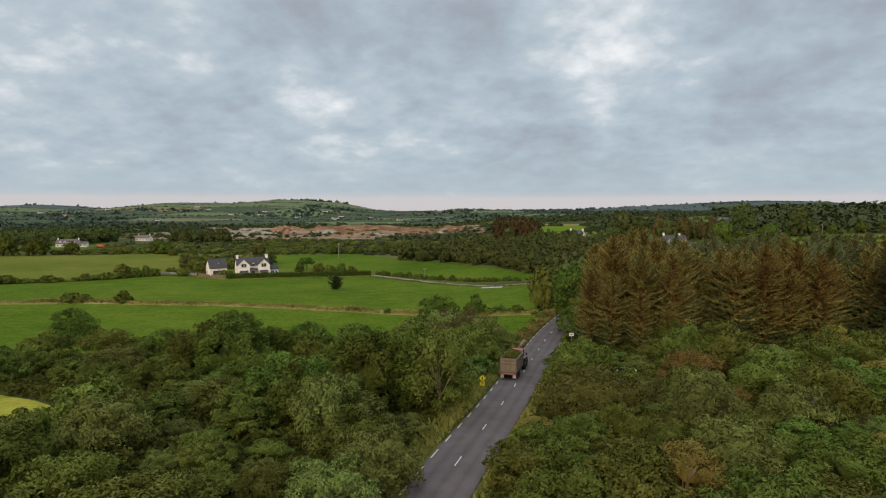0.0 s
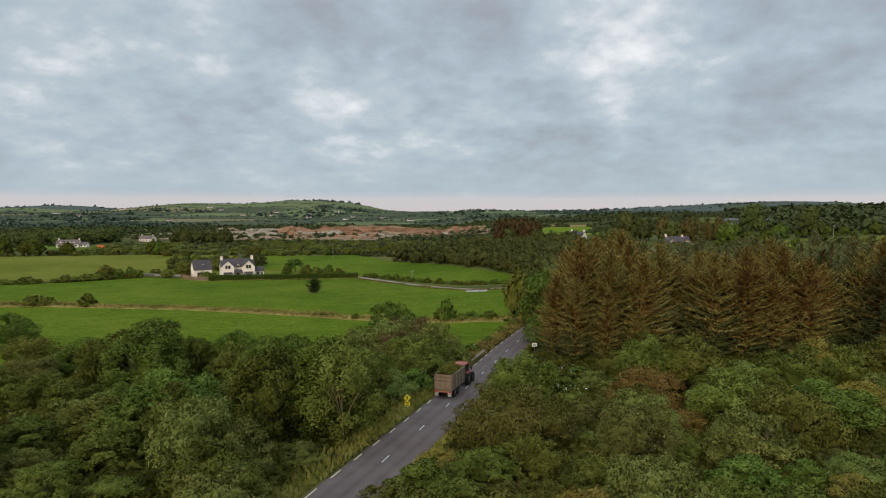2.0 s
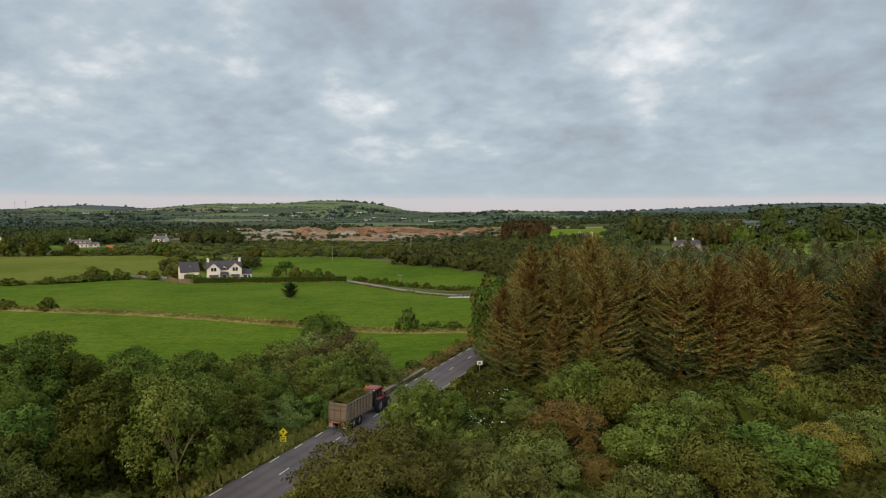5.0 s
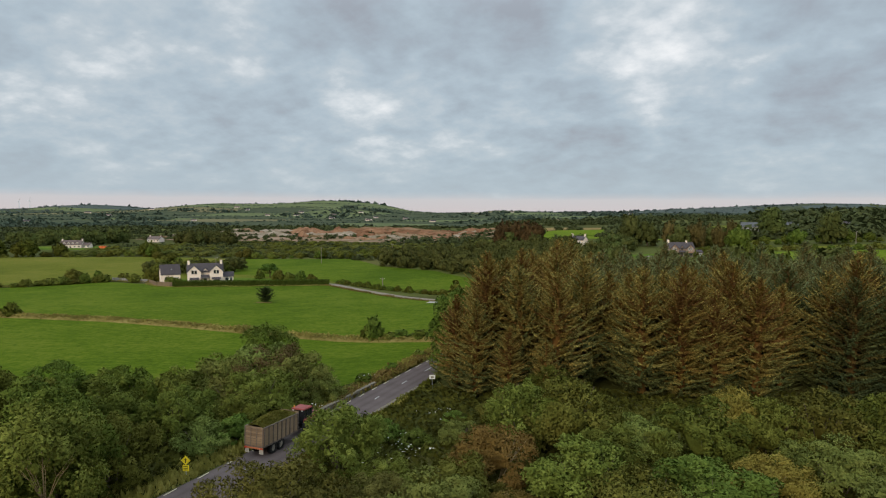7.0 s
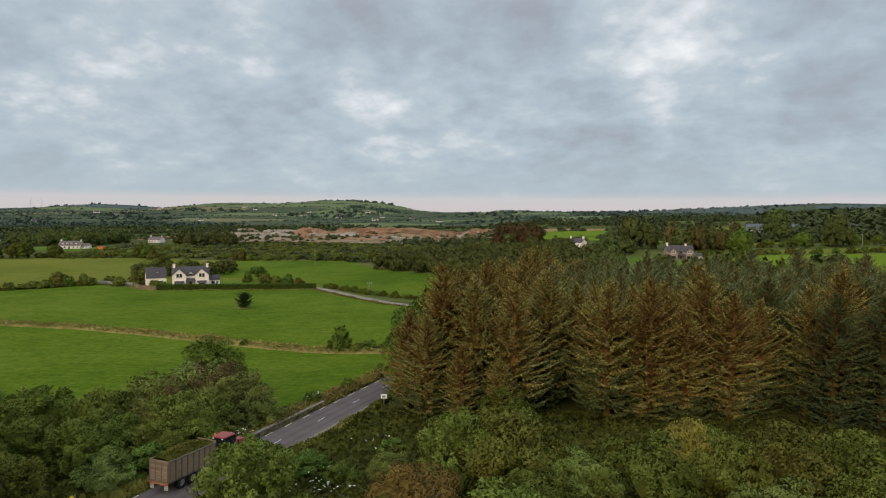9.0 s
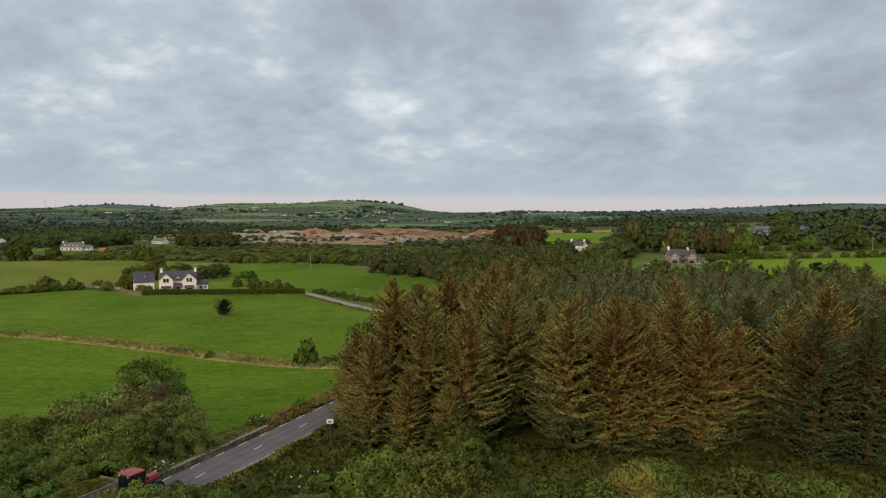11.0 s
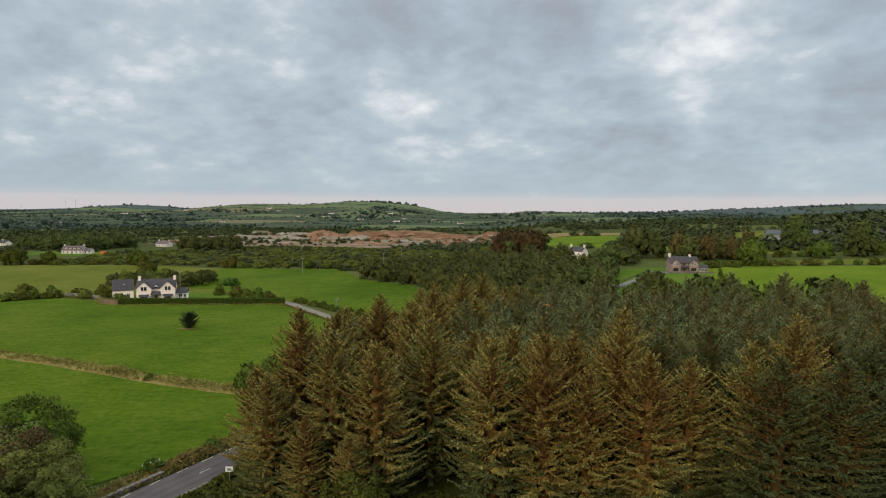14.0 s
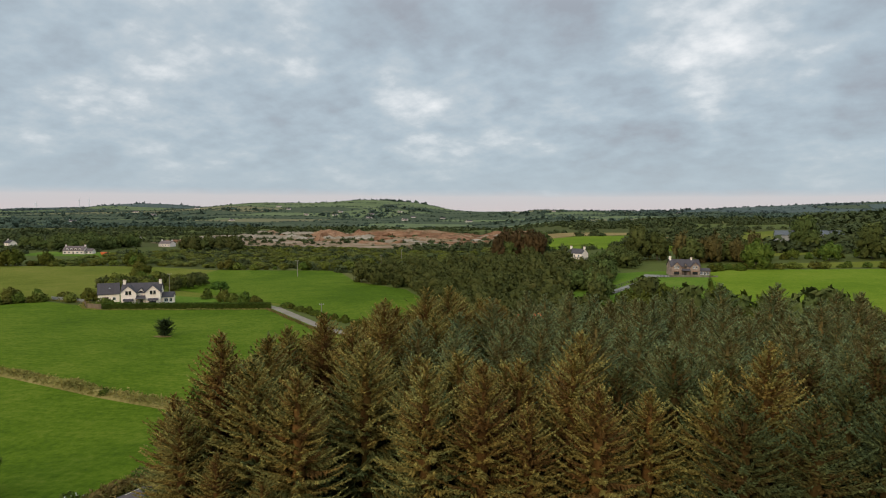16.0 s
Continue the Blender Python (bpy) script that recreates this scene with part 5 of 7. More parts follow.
    hedge_row([(-29, 267), (-5, 246), (12, 232), (36, 221)], 2.4, 2, ("hbush", "hbush", "hbush2"), 0.38, 0.66, 0.5)
    hedge_row([(146, 360), (200, 366), (300, 371), (400, 364)], 5, 3, ("hbush", "hbush2"), 0.7, 1.2)
    hedge_row([(160, 402), (200, 408), (300, 412), (400, 404)], 6, 4, ("hbush", "wood2"), 0.6, 1.0)
    hedge_row([(142, 350), (150, 358), (160, 352)], 3, 33, ("hbush",), 0.8, 1.1)
    hedge_row([(-180, 404), (-260, 388), (-420, 346)], 7, 5, ("hbush", "wood2", "hbush2"), 0.7, 1.3, 3)
    hedge_row([(-112, 300), (-150, 354), (-178, 404)], 9, 6, ("hbush2", "wood3", "wood2"), 0.5, 0.9, 3)
    hedge_row([(-122, 392), (-50, 402), (-20, 404)], 5, 7, ("wood2", "wood3", "hbush"), 0.5, 0.8, 2)
    # woods between the plantation and the farmhouse
    fill([(6, 318), (30, 262), (42, 205), (46, 186), (90, 190), (86, 232), (70, 240), (84, 332), (78, 372), (40, 385), (-20, 372), (-28, 348)], 7.6, 8, ("wood1", "wood1", "wood2", "wood1"), 0.6, 0.95)
    fill([(92, 380), (104, 350), (112, 372), (108, 395)], 8, 18, ("wood1", "wood2"), 0.8, 1.1)
    fill([(84, 250), (92, 310), (100, 345), (88, 350), (76, 300)], 8, 19, ("wood2", "wood1"), 0.7, 1.0)
    fill([(-176, 404), (-110, 394), (-20, 406), (40, 402), (66, 470), (24, 585), (-60, 600), (-150, 622), (-245, 630), (-250, 520), (-190, 470)], 11.5, 9, ("hbush3", "hbush2", "hbush3", "hbush3", "hbush2"), 1.0, 1.8, "olive scrub and bracken in front of the quarry", (0.35, 0.7))
    # rusty copse and brown belt behind the stone house
    fill([(38, 430), (66, 428), (70, 462), (40, 470)], 6.5, 10, ("rust1", "rust1", "wood1", "wood2"), 0.9, 1.3, "rust-brown copse of conifers")
    fill([(132, 384), (172, 390), (184, 408), (146, 412)], 6.0, 11, ("rust1", "rust1", "wood1", "wood2"), 0.85, 1.2, "rust-brown belt of conifers behind the stone house")
    # woods round the left-hand houses
    fill([(-400, 545), (-330, 530), (-316, 530), (-316, 600), (-400, 600)], 9.5, 12, ("wood1", "wood1", "wood2"), 0.9, 1.25)
    fill([(-244, 532), (-190, 560), (-230, 600), (-244, 600)], 9.5, 16, ("wood1", "wood1", "wood2"), 0.9, 1.2)
    fill([(-440, 400), (-330, 392), (-330, 430), (-440, 440)], 12, 13, ("wood1", "wood2"), 0.8, 1.2)
    fill([(-262, 392), (-180, 406), (-190, 470), (-250, 520)], 10, 14, ("hbush2", "hbush3", "hbush3"), 1.0, 1.7, "olive scrub beyond the meadow", (0.45, 0.8))
    fill([(-126, 297), (-98, 291), (-86, 300), (-90, 326), (-128, 322)], 6.5, 15, ("wood3", "wood2", "wood3"), 0.5, 0.75, "olive trees behind the white house")


field_trees()


def far_woods():
    """Hedgerows and woods too far to count: leafy clumps along field edges."""
    rng = np.random.default_rng(17)
    C, R = [], []

    def add(x, y, r):
        # gardens and open fields stay clear
        if any(inside(p, np.array([x]), np.array([y]))[0] for p in (FAR_GREEN, FAR_BROWN, FAR_PALE)):
            return
        if ((x + 302) / 38) ** 2 + ((y - 476) / 40) ** 2 < 1 or ((x + 282) / 36) ** 2 + ((y - 568) / 50) ** 2 < 1:
            return
        C.append((x, y, z1(x, y)))
        R.append(r)

    def line(x0, y0, x1, y1, gap, r0, r1):
        n = max(2, int(math.hypot(x1 - x0, y1 - y0) / gap))
        for i in range(n):
            f = (i + rng.uniform(0, 0.9)) / n
            if noise.noise(((x0 + (x1 - x0) * f) * 0.02, (y0 + (y1 - y0) * f) * 0.02, 0)) > -0.28:
                add(x0 + (x1 - x0) * f + rng.normal(0, 3), y0 + (y1 - y0) * f + rng.normal(0, 3), rng.uniform(r0, r1))

    # field edges across the plain
    y = 460.0
    while y < 1180:
        half = 0.9 * y + 60
        x = -half
        step = 50 + y * 0.02
        while x < half:
            if not (-390 < x < 75 and 560 < y < 960):
                w = step * rng.uniform(1.2, 2.4)
                line(x, y + rng.normal(0, 12 + 0.012 * y), x + w, y + rng.normal(0, 18 + 0.03 * y), 5.5, 1.6 + y * 0.0003, 3.6 + y * 0.0006)
                if rng.uniform() < 0.55:
                    line(x, y, x + rng.normal(0, 25 + 0.02 * y), y + step * 0.9, 6, 1.8, 4.0 + y * 0.0005)
                if rng.uniform() < 0.13:
                    for _ in range(36):
                        add(x + rng.uniform(0, 120), y + rng.uniform(0, 55), rng.uniform(4, 7.0))
            x += step * rng.uniform(1.0, 2.2)
        y += step * rng.uniform(0.55, 0.9)
    # the hills: hedged fields, each corner a little off the square
    rows = np.r_[np.arange(1120, 2100, 200), np.arange(2100, 3900, 190)]
    cols = np.arange(-3600, 3400, 230.0)
    GX, GY = np.meshgrid(cols, rows)
    GX = GX + rng.normal(0, 34, GX.shape) + 0.22 * (GY - 1100)
    GY = GY + rng.normal(0, 30, GY.shape) + 0.10 * GX
    patches = {}
    for a in range(len(rows) - 1):
        for b in range(len(cols) - 1):
            q = [(GX[a, b], GY[a, b]), (GX[a, b + 1], GY[a, b + 1]), (GX[a + 1, b + 1], GY[a + 1, b + 1]), (GX[a + 1, b], GY[a + 1, b])]
            cx, cy = sum(p[0] for p in q) / 4, sum(p[1] for p in q) / 4
            if not (-0.98 * cy - 150 < cx < 0.82 * cy + 100) or cy < 1050 or cy > 4200:
                continue
            r = rng.uniform()
            # the farthest cells get the turf tinted blue for haze
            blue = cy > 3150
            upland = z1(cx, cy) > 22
            kind = (HILLHAZE if r < 0.75 else HILLDARK) if blue else HILL if r < (0.62 if upland else 0.3) else HILLDRY if r < (0.74 if upland else 0.42) else HILLDARK
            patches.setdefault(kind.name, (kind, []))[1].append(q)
            (ax, ay), (bx, by), _, (dx, dy) = q
            line(ax, ay, bx, by, 4.6 + cy * 0.0012, 1.8, 3.8)
            line(ax, ay, dx, dy, 8 + cy * 0.002, 1.8, 3.8)
            if rng.uniform() < (0.07 if upland else 0.26):
                for _ in range(46):
                    u, v = rng.uniform(0.05, 0.95), rng.uniform(0.05, 0.5 if upland else 0.9)
                    add((ax * (1 - u) + bx * u) + (dx - ax) * v, (ay * (1 - u) + by * u) + (dy - ay) * v, rng.uniform(4.0, 7.5))
    n = 7
    for kind, quads in patches.values():
        V, F = [], []
        for (ax, ay), (bx, by), (ex, ey), (dx, dy) in quads:
            u, v = np.meshgrid(np.linspace(0, 1, n), np.linspace(0, 1, n))
            x = (ax * (1 - u) + bx * u) * (1 - v) + (dx * (1 - u) + ex * u) * v
            y = (ay * (1 - u) + by * u) * (1 - v) + (dy * (1 - u) + ey * u) * v
            o = len(V) * n * n
            V.append(np.stack([x, y, Z(x, y) + 0.9], -1).reshape(-1, 3))
            F += [(o + i * n + j, o + i * n + j + 1, o + (i + 1) * n + j + 1, o + (i + 1) * n + j) for i in range(n - 1) for j in range(n - 1)]
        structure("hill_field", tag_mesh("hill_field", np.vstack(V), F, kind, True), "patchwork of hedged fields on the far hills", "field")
    # wooded hill to the east and clumps on the skylines
    for _ in range(620):
        a, r = rng.uniform(0.42, 0.80), rng.uniform(490, 1150)
        add(r * math.sin(a), r * math.cos(a), rng.uniform(5.5, 10))
    for cx, cy, n, sx in ((-640, 2690, 26, 90), (-560, 2700, 24, 60), (-900, 2640, 10, 70), (300, 3950, 90, 420), (900, 3950, 60, 300), (375, 585, 22, 14), (420, 600, 16, 22)):
        for _ in range(n):
            add(cx + rng.normal(0, sx), cy + rng.normal(0, 25), rng.uniform(5, 8.5))
    for _ in range(520):
        a, r = rng.uniform(-0.70, 0.75), rng.uniform(3300, 4300)
        add(r * math.sin(a), r * math.cos(a), rng.uniform(4.5, 9))
    # scrub on the quarry floor
    for _ in range(420):
        add(rng.uniform(-360, 60), rng.uniform(650, 950), rng.uniform(1.2, 4.2))
    C, R = np.array(C), np.array(R)
    dist = np.hypot(C[:, 0], C[:, 1])
    per = np.where(dist < 1100, np.clip(40000 / dist, 9, 90), np.clip(22000 / dist, 7, 26)).astype(int)
    idx = np.repeat(np.arange(len(C)), per)
    e = unit(rng.normal(0, 1, (len(idx), 3)))
    e[:, 2] = np.abs(e[:, 2])
    p = C[idx] + e * (R[idx] * rng.uniform(0.6, 1.05, len(idx)))[:, None] * np.array([1.15, 1.15, 1.25])
    size = (R * np.clip(1.9 / np.sqrt(per), 0.17, 0.6))[idx]
    heart = rng.uniform(0, 1, len(idx)) < 0.28
    p[heart] = (C[idx] + e * (R[idx] * 0.62)[:, None])[heart]
    size[heart] *= 2.0
    n = len(idx)
    nrm = unit(e + np.array([0, 0, 0.4]) + rng.normal(0, 0.5, (n, 3)))
    t = unit(np.cross(nrm, rng.normal(0, 1, (n, 3))))
    b = np.cross(nrm, t)
    s = (size * rng.uniform(0.7, 1.3, n))[:, None]
    V = np.stack([p - t * s - b * s * 0.8, p - t * s + b * s * 0.8, p + t * s * 1.1], 1)
    ng = np.cross(V[:, 1] - V[:, 0], V[:, 2] - V[:, 0])
    flip = (ng * e).sum(1) < 0
    V[flip] = V[flip][:, ::-1]
    out = unit(e + np.array([0, 0, 0.4]))
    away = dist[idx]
    # materials by distance; the two farther ones carry painted haze
    for name, part_, mat, label in (("far_hedgerows", away < 1250, F_FAR, "dark hedgerows and woods across the plain"), ("hill_hedgerows", (away >= 1250) & (away < 3050), F_HAZE, "distant hedgerows and woods on the hills"), ("ridge_woods", away >= 3050, F_RIDGE_HAZE, "woods and hedges on the farthest ridge, tinted blue for haze")):
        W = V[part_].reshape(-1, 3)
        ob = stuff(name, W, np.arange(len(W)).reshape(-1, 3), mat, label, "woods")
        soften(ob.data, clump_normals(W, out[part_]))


far_woods()

for kind in list(K.values()) + list(K2.values()) + SPR_EDGE + SPR_IN + SPR_DARK:
    kind.drop()

# ---- houses, walls and small things ----


def bm_box(bm, c, s, m=None, bevel=0.0):
    r = bmesh.ops.create_cube(bm, size=1.0, matrix=(m or Matrix()) @ Matrix.Translation(c) @ Matrix.Diagonal((*s, 1)))
    if bevel > 0:
        edges = {e for v in r["verts"] for e in v.link_edges}
        bmesh.ops.bevel(bm, geom=list(edges), offset=bevel, segments=1, affect="EDGES", profile=0.5)
    return bm


def box(c, s, bevel=0.0, m=None):
    return bm_box(bmesh.new(), c, s, m, bevel)


def cylinder(c, r, depth, axis="Z", seg=20, r2=None):
    bm = bmesh.new()
    turn = {"Z": Matrix(), "X": Matrix.Rotation(radians(90), 4, "Y"), "Y": Matrix.Rotation(radians(90), 4, "X")}[axis]
    bmesh.ops.create_cone(bm, cap_ends=True, segments=seg, radius1=r, radius2=r if r2 is None else r2, depth=depth, matrix=Matrix.Translation(c) @ turn)
    return bm


def prism(profile, y0, y1):
    """A side-on outline (x, z) drawn from y0 to y1."""
    bm = bmesh.new()
    a = [bm.verts.new((x, y0, z)) for x, z in profile]
    b = [bm.verts.new((x, y1, z)) for x, z in profile]
    n = len(a)
    bm.faces.new(a)
    bm.faces.new(b[::-1])
    for i in range(n):
        bm.faces.new((a[i], b[i], b[(i + 1) % n], a[(i + 1) % n]))
    bmesh.ops.recalc_face_normals(bm, faces=bm.faces[:])
    return bm


def turned(bm, m):
    bm.transform(m)
    return bm


def window(parent, x, y, z, w, h, face=0.0, mat=None, lit=False, bars=1):
    """A framed window proud of the wall; face turns it: 0 looks to -y."""
    t = 0.09
    m = Matrix.Translation((x, y, z)) @ Matrix.Rotation(radians(face), 4, "Z")
    bm = bmesh.new()
    for c, s in (((0, 0, h / 2), (w + t, 0.12, t)), ((0, 0, -h / 2), (w + t, 0.16, t)), ((-w / 2, 0, 0), (t, 0.12, h)), ((w / 2, 0, 0), (t, 0.12, h))):
        bm_box(bm, c, s)
    for i in range(bars):
        bm_box(bm, ((i + 1) / (bars + 1) * w - w / 2, 0, 0), (t * 0.7, 0.10, h))
    ob = part("window", turned(bm, m), mat or UPVC, parent)
    part("pane", turned(box((0, 0.01, 0), (w, 0.05, h)), m), GLASS, ob)
    part("sill", turned(box((0, -0.06, -h / 2 - 0.08), (w + 0.25, 0.2, 0.07)), m), mat or UPVC, ob)
    return ob


def roof_slabs(L, D, eave, ridge, over=0.3, thick=0.16):
    """Two pitched slabs over a block of length L (x) and depth D (y)."""
    h = D / 2 + over
    drop = (ridge - eave) / (D / 2) * over
    prof = [(-h, eave - drop), (0, ridge), (h, eave - drop), (h, eave - drop + thick), (0, ridge + thick * 1.15), (-h, eave - drop + thick)]
    bm = prism(prof, -L / 2 - over, L / 2 + over)
    return turned(bm, Matrix.Rotation(radians(90), 4, "Z"))


def gable_block(L, D, eave, ridge, deep=0.8):
    prof = [(-D / 2, -deep), (D / 2, -deep), (D / 2, eave), (0, ridge), (-D / 2, eave)]
    return turned(prism(prof, -L / 2, L / 2), Matrix.Rotation(radians(90), 4, "Z"))


def courses(parent, L, D, eave, ridge, over, mat, rows=9):
    """Overlapping slate courses as thin laps on both slopes."""
    h = D / 2 + over
    slope = (ridge - eave) / (D / 2)
    low = eave - slope * over + 0.16
    top = ridge + 0.184
    for sg in (-1, 1):
        for i in range(rows):
            f = (i + 0.5) / rows
            y = sg * (h * (1 - f))
            z = low + (top - low) * f + 0.012
            ang = math.degrees(math.atan2(top - low, h)) * (1 if sg < 0 else -1)
            ob = part("slate_course", box((0, 0, 0), (L + 2 * over, h / rows / math.cos(radians(ang)) * 1.04, 0.035)), mat, parent)
            ob.matrix_basis = Matrix.Translation((0, y, z)) @ Matrix.Rotation(radians(ang + (1.6 if sg < 0 else -1.6)), 4, "X")


def chimney(parent, x, y, z0, z1_, w, d, mat, pots=2):
    bm = bmesh.new()
    bm_box(bm, (x, y, (z0 + z1_) / 2), (w, d, z1_ - z0))
    bm_box(bm, (x, y, z1_ - 0.08), (w + 0.16, d + 0.16, 0.16))
    ch = part("chimney", bm, mat, parent)
    for i in range(pots):
        part("chimney_pot", cylinder((x, y + (i - (pots - 1) / 2) * 0.45, z1_ + 0.18), 0.13, 0.4, seg=10), BRICKTRIM, ch)


def front_gable(parent, x, y, w, proj, eave, ridge, wall, roof):
    """A cross gable that comes forward of the front wall."""
    deep = proj + 3.0
    prof = [(-w / 2, -0.8), (w / 2, -0.8), (w / 2, eave), (0, ridge), (-w / 2, eave)]
    part("gable_wall", turned(prism(prof, -proj, deep - proj), Matrix.Translation((x, y, 0))), wall, parent)
    o = 0.22
    dz = (ridge - eave) / (w / 2) * o
    prof = [(-w / 2 - o, eave - dz), (0, ridge), (w / 2 + o, eave - dz), (w / 2 + o, eave - dz + 0.14), (0, ridge + 0.17), (-w / 2 - o, eave - dz + 0.14)]
    part("gable_roof", turned(prism(prof, -proj - 0.25, deep - proj), Matrix.Translation((x, y, 0))), roof, parent)


def white_house():
    x, y = -82.6, 263.3
    ob = thing("white_house", "white rendered two-storey house with slate roof and two front gables", "house", m=pose(x, y, z1(x, y - 6) + 0.15, 0, 0, 26))
    L, D, e, r = 13.2, 7.6, 4.7, 7.7
    part("wall", gable_block(L, D, e, r), WALL_WHITE, ob)
    roof = part("roof", roof_slabs(L, D, e, r), SLATE, ob)
    courses(roof, L, D, e, r, 0.3, SLATE)
    chimney(ob, -L / 2 + 0.5, 0, 6.6, 9.0, 0.9, 1.3, WALL_WHITE)
    chimney(ob, L / 2 - 0.5, 0, 6.6, 9.0, 0.9, 1.3, WALL_WHITE)
    f = -D / 2
    for gx in (-4.1, 4.1):
        front_gable(ob, gx, f, 5.0, 1.3, 4.9, 7.3, WALL_WHITE, SLATE)
        window(ob, gx - 0.55, f - 1.33, 4.8, 0.75, 1.2, mat=DARKWOOD, bars=0)
        window(ob, gx + 0.55, f - 1.33, 4.8, 0.75, 1.2, mat=DARKWOOD, bars=0)
        # bay window with its own lean-to
        part("bay", box((gx, f - 1.75, 0.85), (2.9, 0.9, 1.9), 0.03), WALL_WHITE, ob)
        part("bay_roof", turned(prism([(-0.75, 0), (0.75, 0), (0.75, 0.9), (0.6, 0.9)], -1.7, 1.7), Matrix.Translation((gx, f - 1.75, 1.85)) @ Matrix.Rotation(radians(90), 4, "Z")), SLATE, ob)
        window(ob, gx, f - 2.22, 1.05, 2.3, 1.3, mat=DARKWOOD, bars=2)
    front_gable(ob, 0, f + 1.0, 2.0, 0.9, 5.0, 6.2, WALL_WHITE, SLATE)
    window(ob, 0, f + 0.07, 4.75, 1.2, 1.0, mat=DARKWOOD)
    part("porch_roof", turned(prism([(-1.2, 0), (1.2, 0), (1.2, 1.0), (1.0, 1.05)], -1.75, 1.75), Matrix.Translation((0, f - 0.95, 2.55)) @ Matrix.Rotation(radians(90), 4, "Z")), SLATE, ob)
    for px in (-1.5, 1.5):
        part("porch_post", box((px, f - 1.9, 0.9), (0.18, 0.18, 3.3)), DARKWOOD, ob)
    part("door", box((0, f - 0.03, 1.05), (1.1, 0.1, 2.1)), DARKWOOD, ob)
    part("fascia", box((0, f - 0.33, e - 0.42), (L + 0.6, 0.05, 0.16)), WALL_WHITE, ob)
    # single-storey wing
    wing = part("wing", turned(gable_block(4.2, 5.2, 2.5, 4.0), Matrix.Translation((L / 2 + 2.0, 0.4, 0))), WALL_WHITE, ob)
    part("wing_roof", turned(roof_slabs(4.2, 5.2, 2.5, 4.0, 0.25), Matrix.Translation((L / 2 + 2.0, 0.4, 0))), SLATE, ob)
    window(ob, L / 2 + 1.6, 0.4 - 2.63, 1.4, 1.3, 1.2, mat=UPVC)
    window(ob, L / 2 + 3.2, 0.4 - 2.63, 1.4, 0.9, 1.2, mat=UPVC)
    for gy in (-1.6, 1.4):
        window(ob, -L / 2 - 0.03, gy, 1.3, 0.9, 1.2, face=-90)
    # garage
    g = thing("garage", "white rendered garage with a dark slate roof", "garage", m=pose(-99.3, 266.6, z1(-99.3, 263), 0, 0, 36))
    part("wall", gable_block(7.2, 6.6, 3.3, 6.9), WALL_WHITE, g)
    gr = part("roof", roof_slabs(7.2, 6.6, 3.3, 6.9, 0.25), SLATE, g)
    courses(gr, 7.2, 6.6, 3.3, 6.9, 0.25, SLATE, 8)
    part("roof_window", turned(box((0.4, -1.7, 5.25), (0.7, 0.9, 0.1)), Matrix()), UPVC, g).matrix_basis = Matrix()
    window(g, -3.63, 0.3, 1.4, 0.9, 1.1, face=-90)
    window(g, 1.8, -3.33, 1.4, 1.0, 1.0)
    part("door", box((-1.2, -3.33, 1.05), (2.3, 0.08, 2.1)), DARKWOOD, g)


white_house()


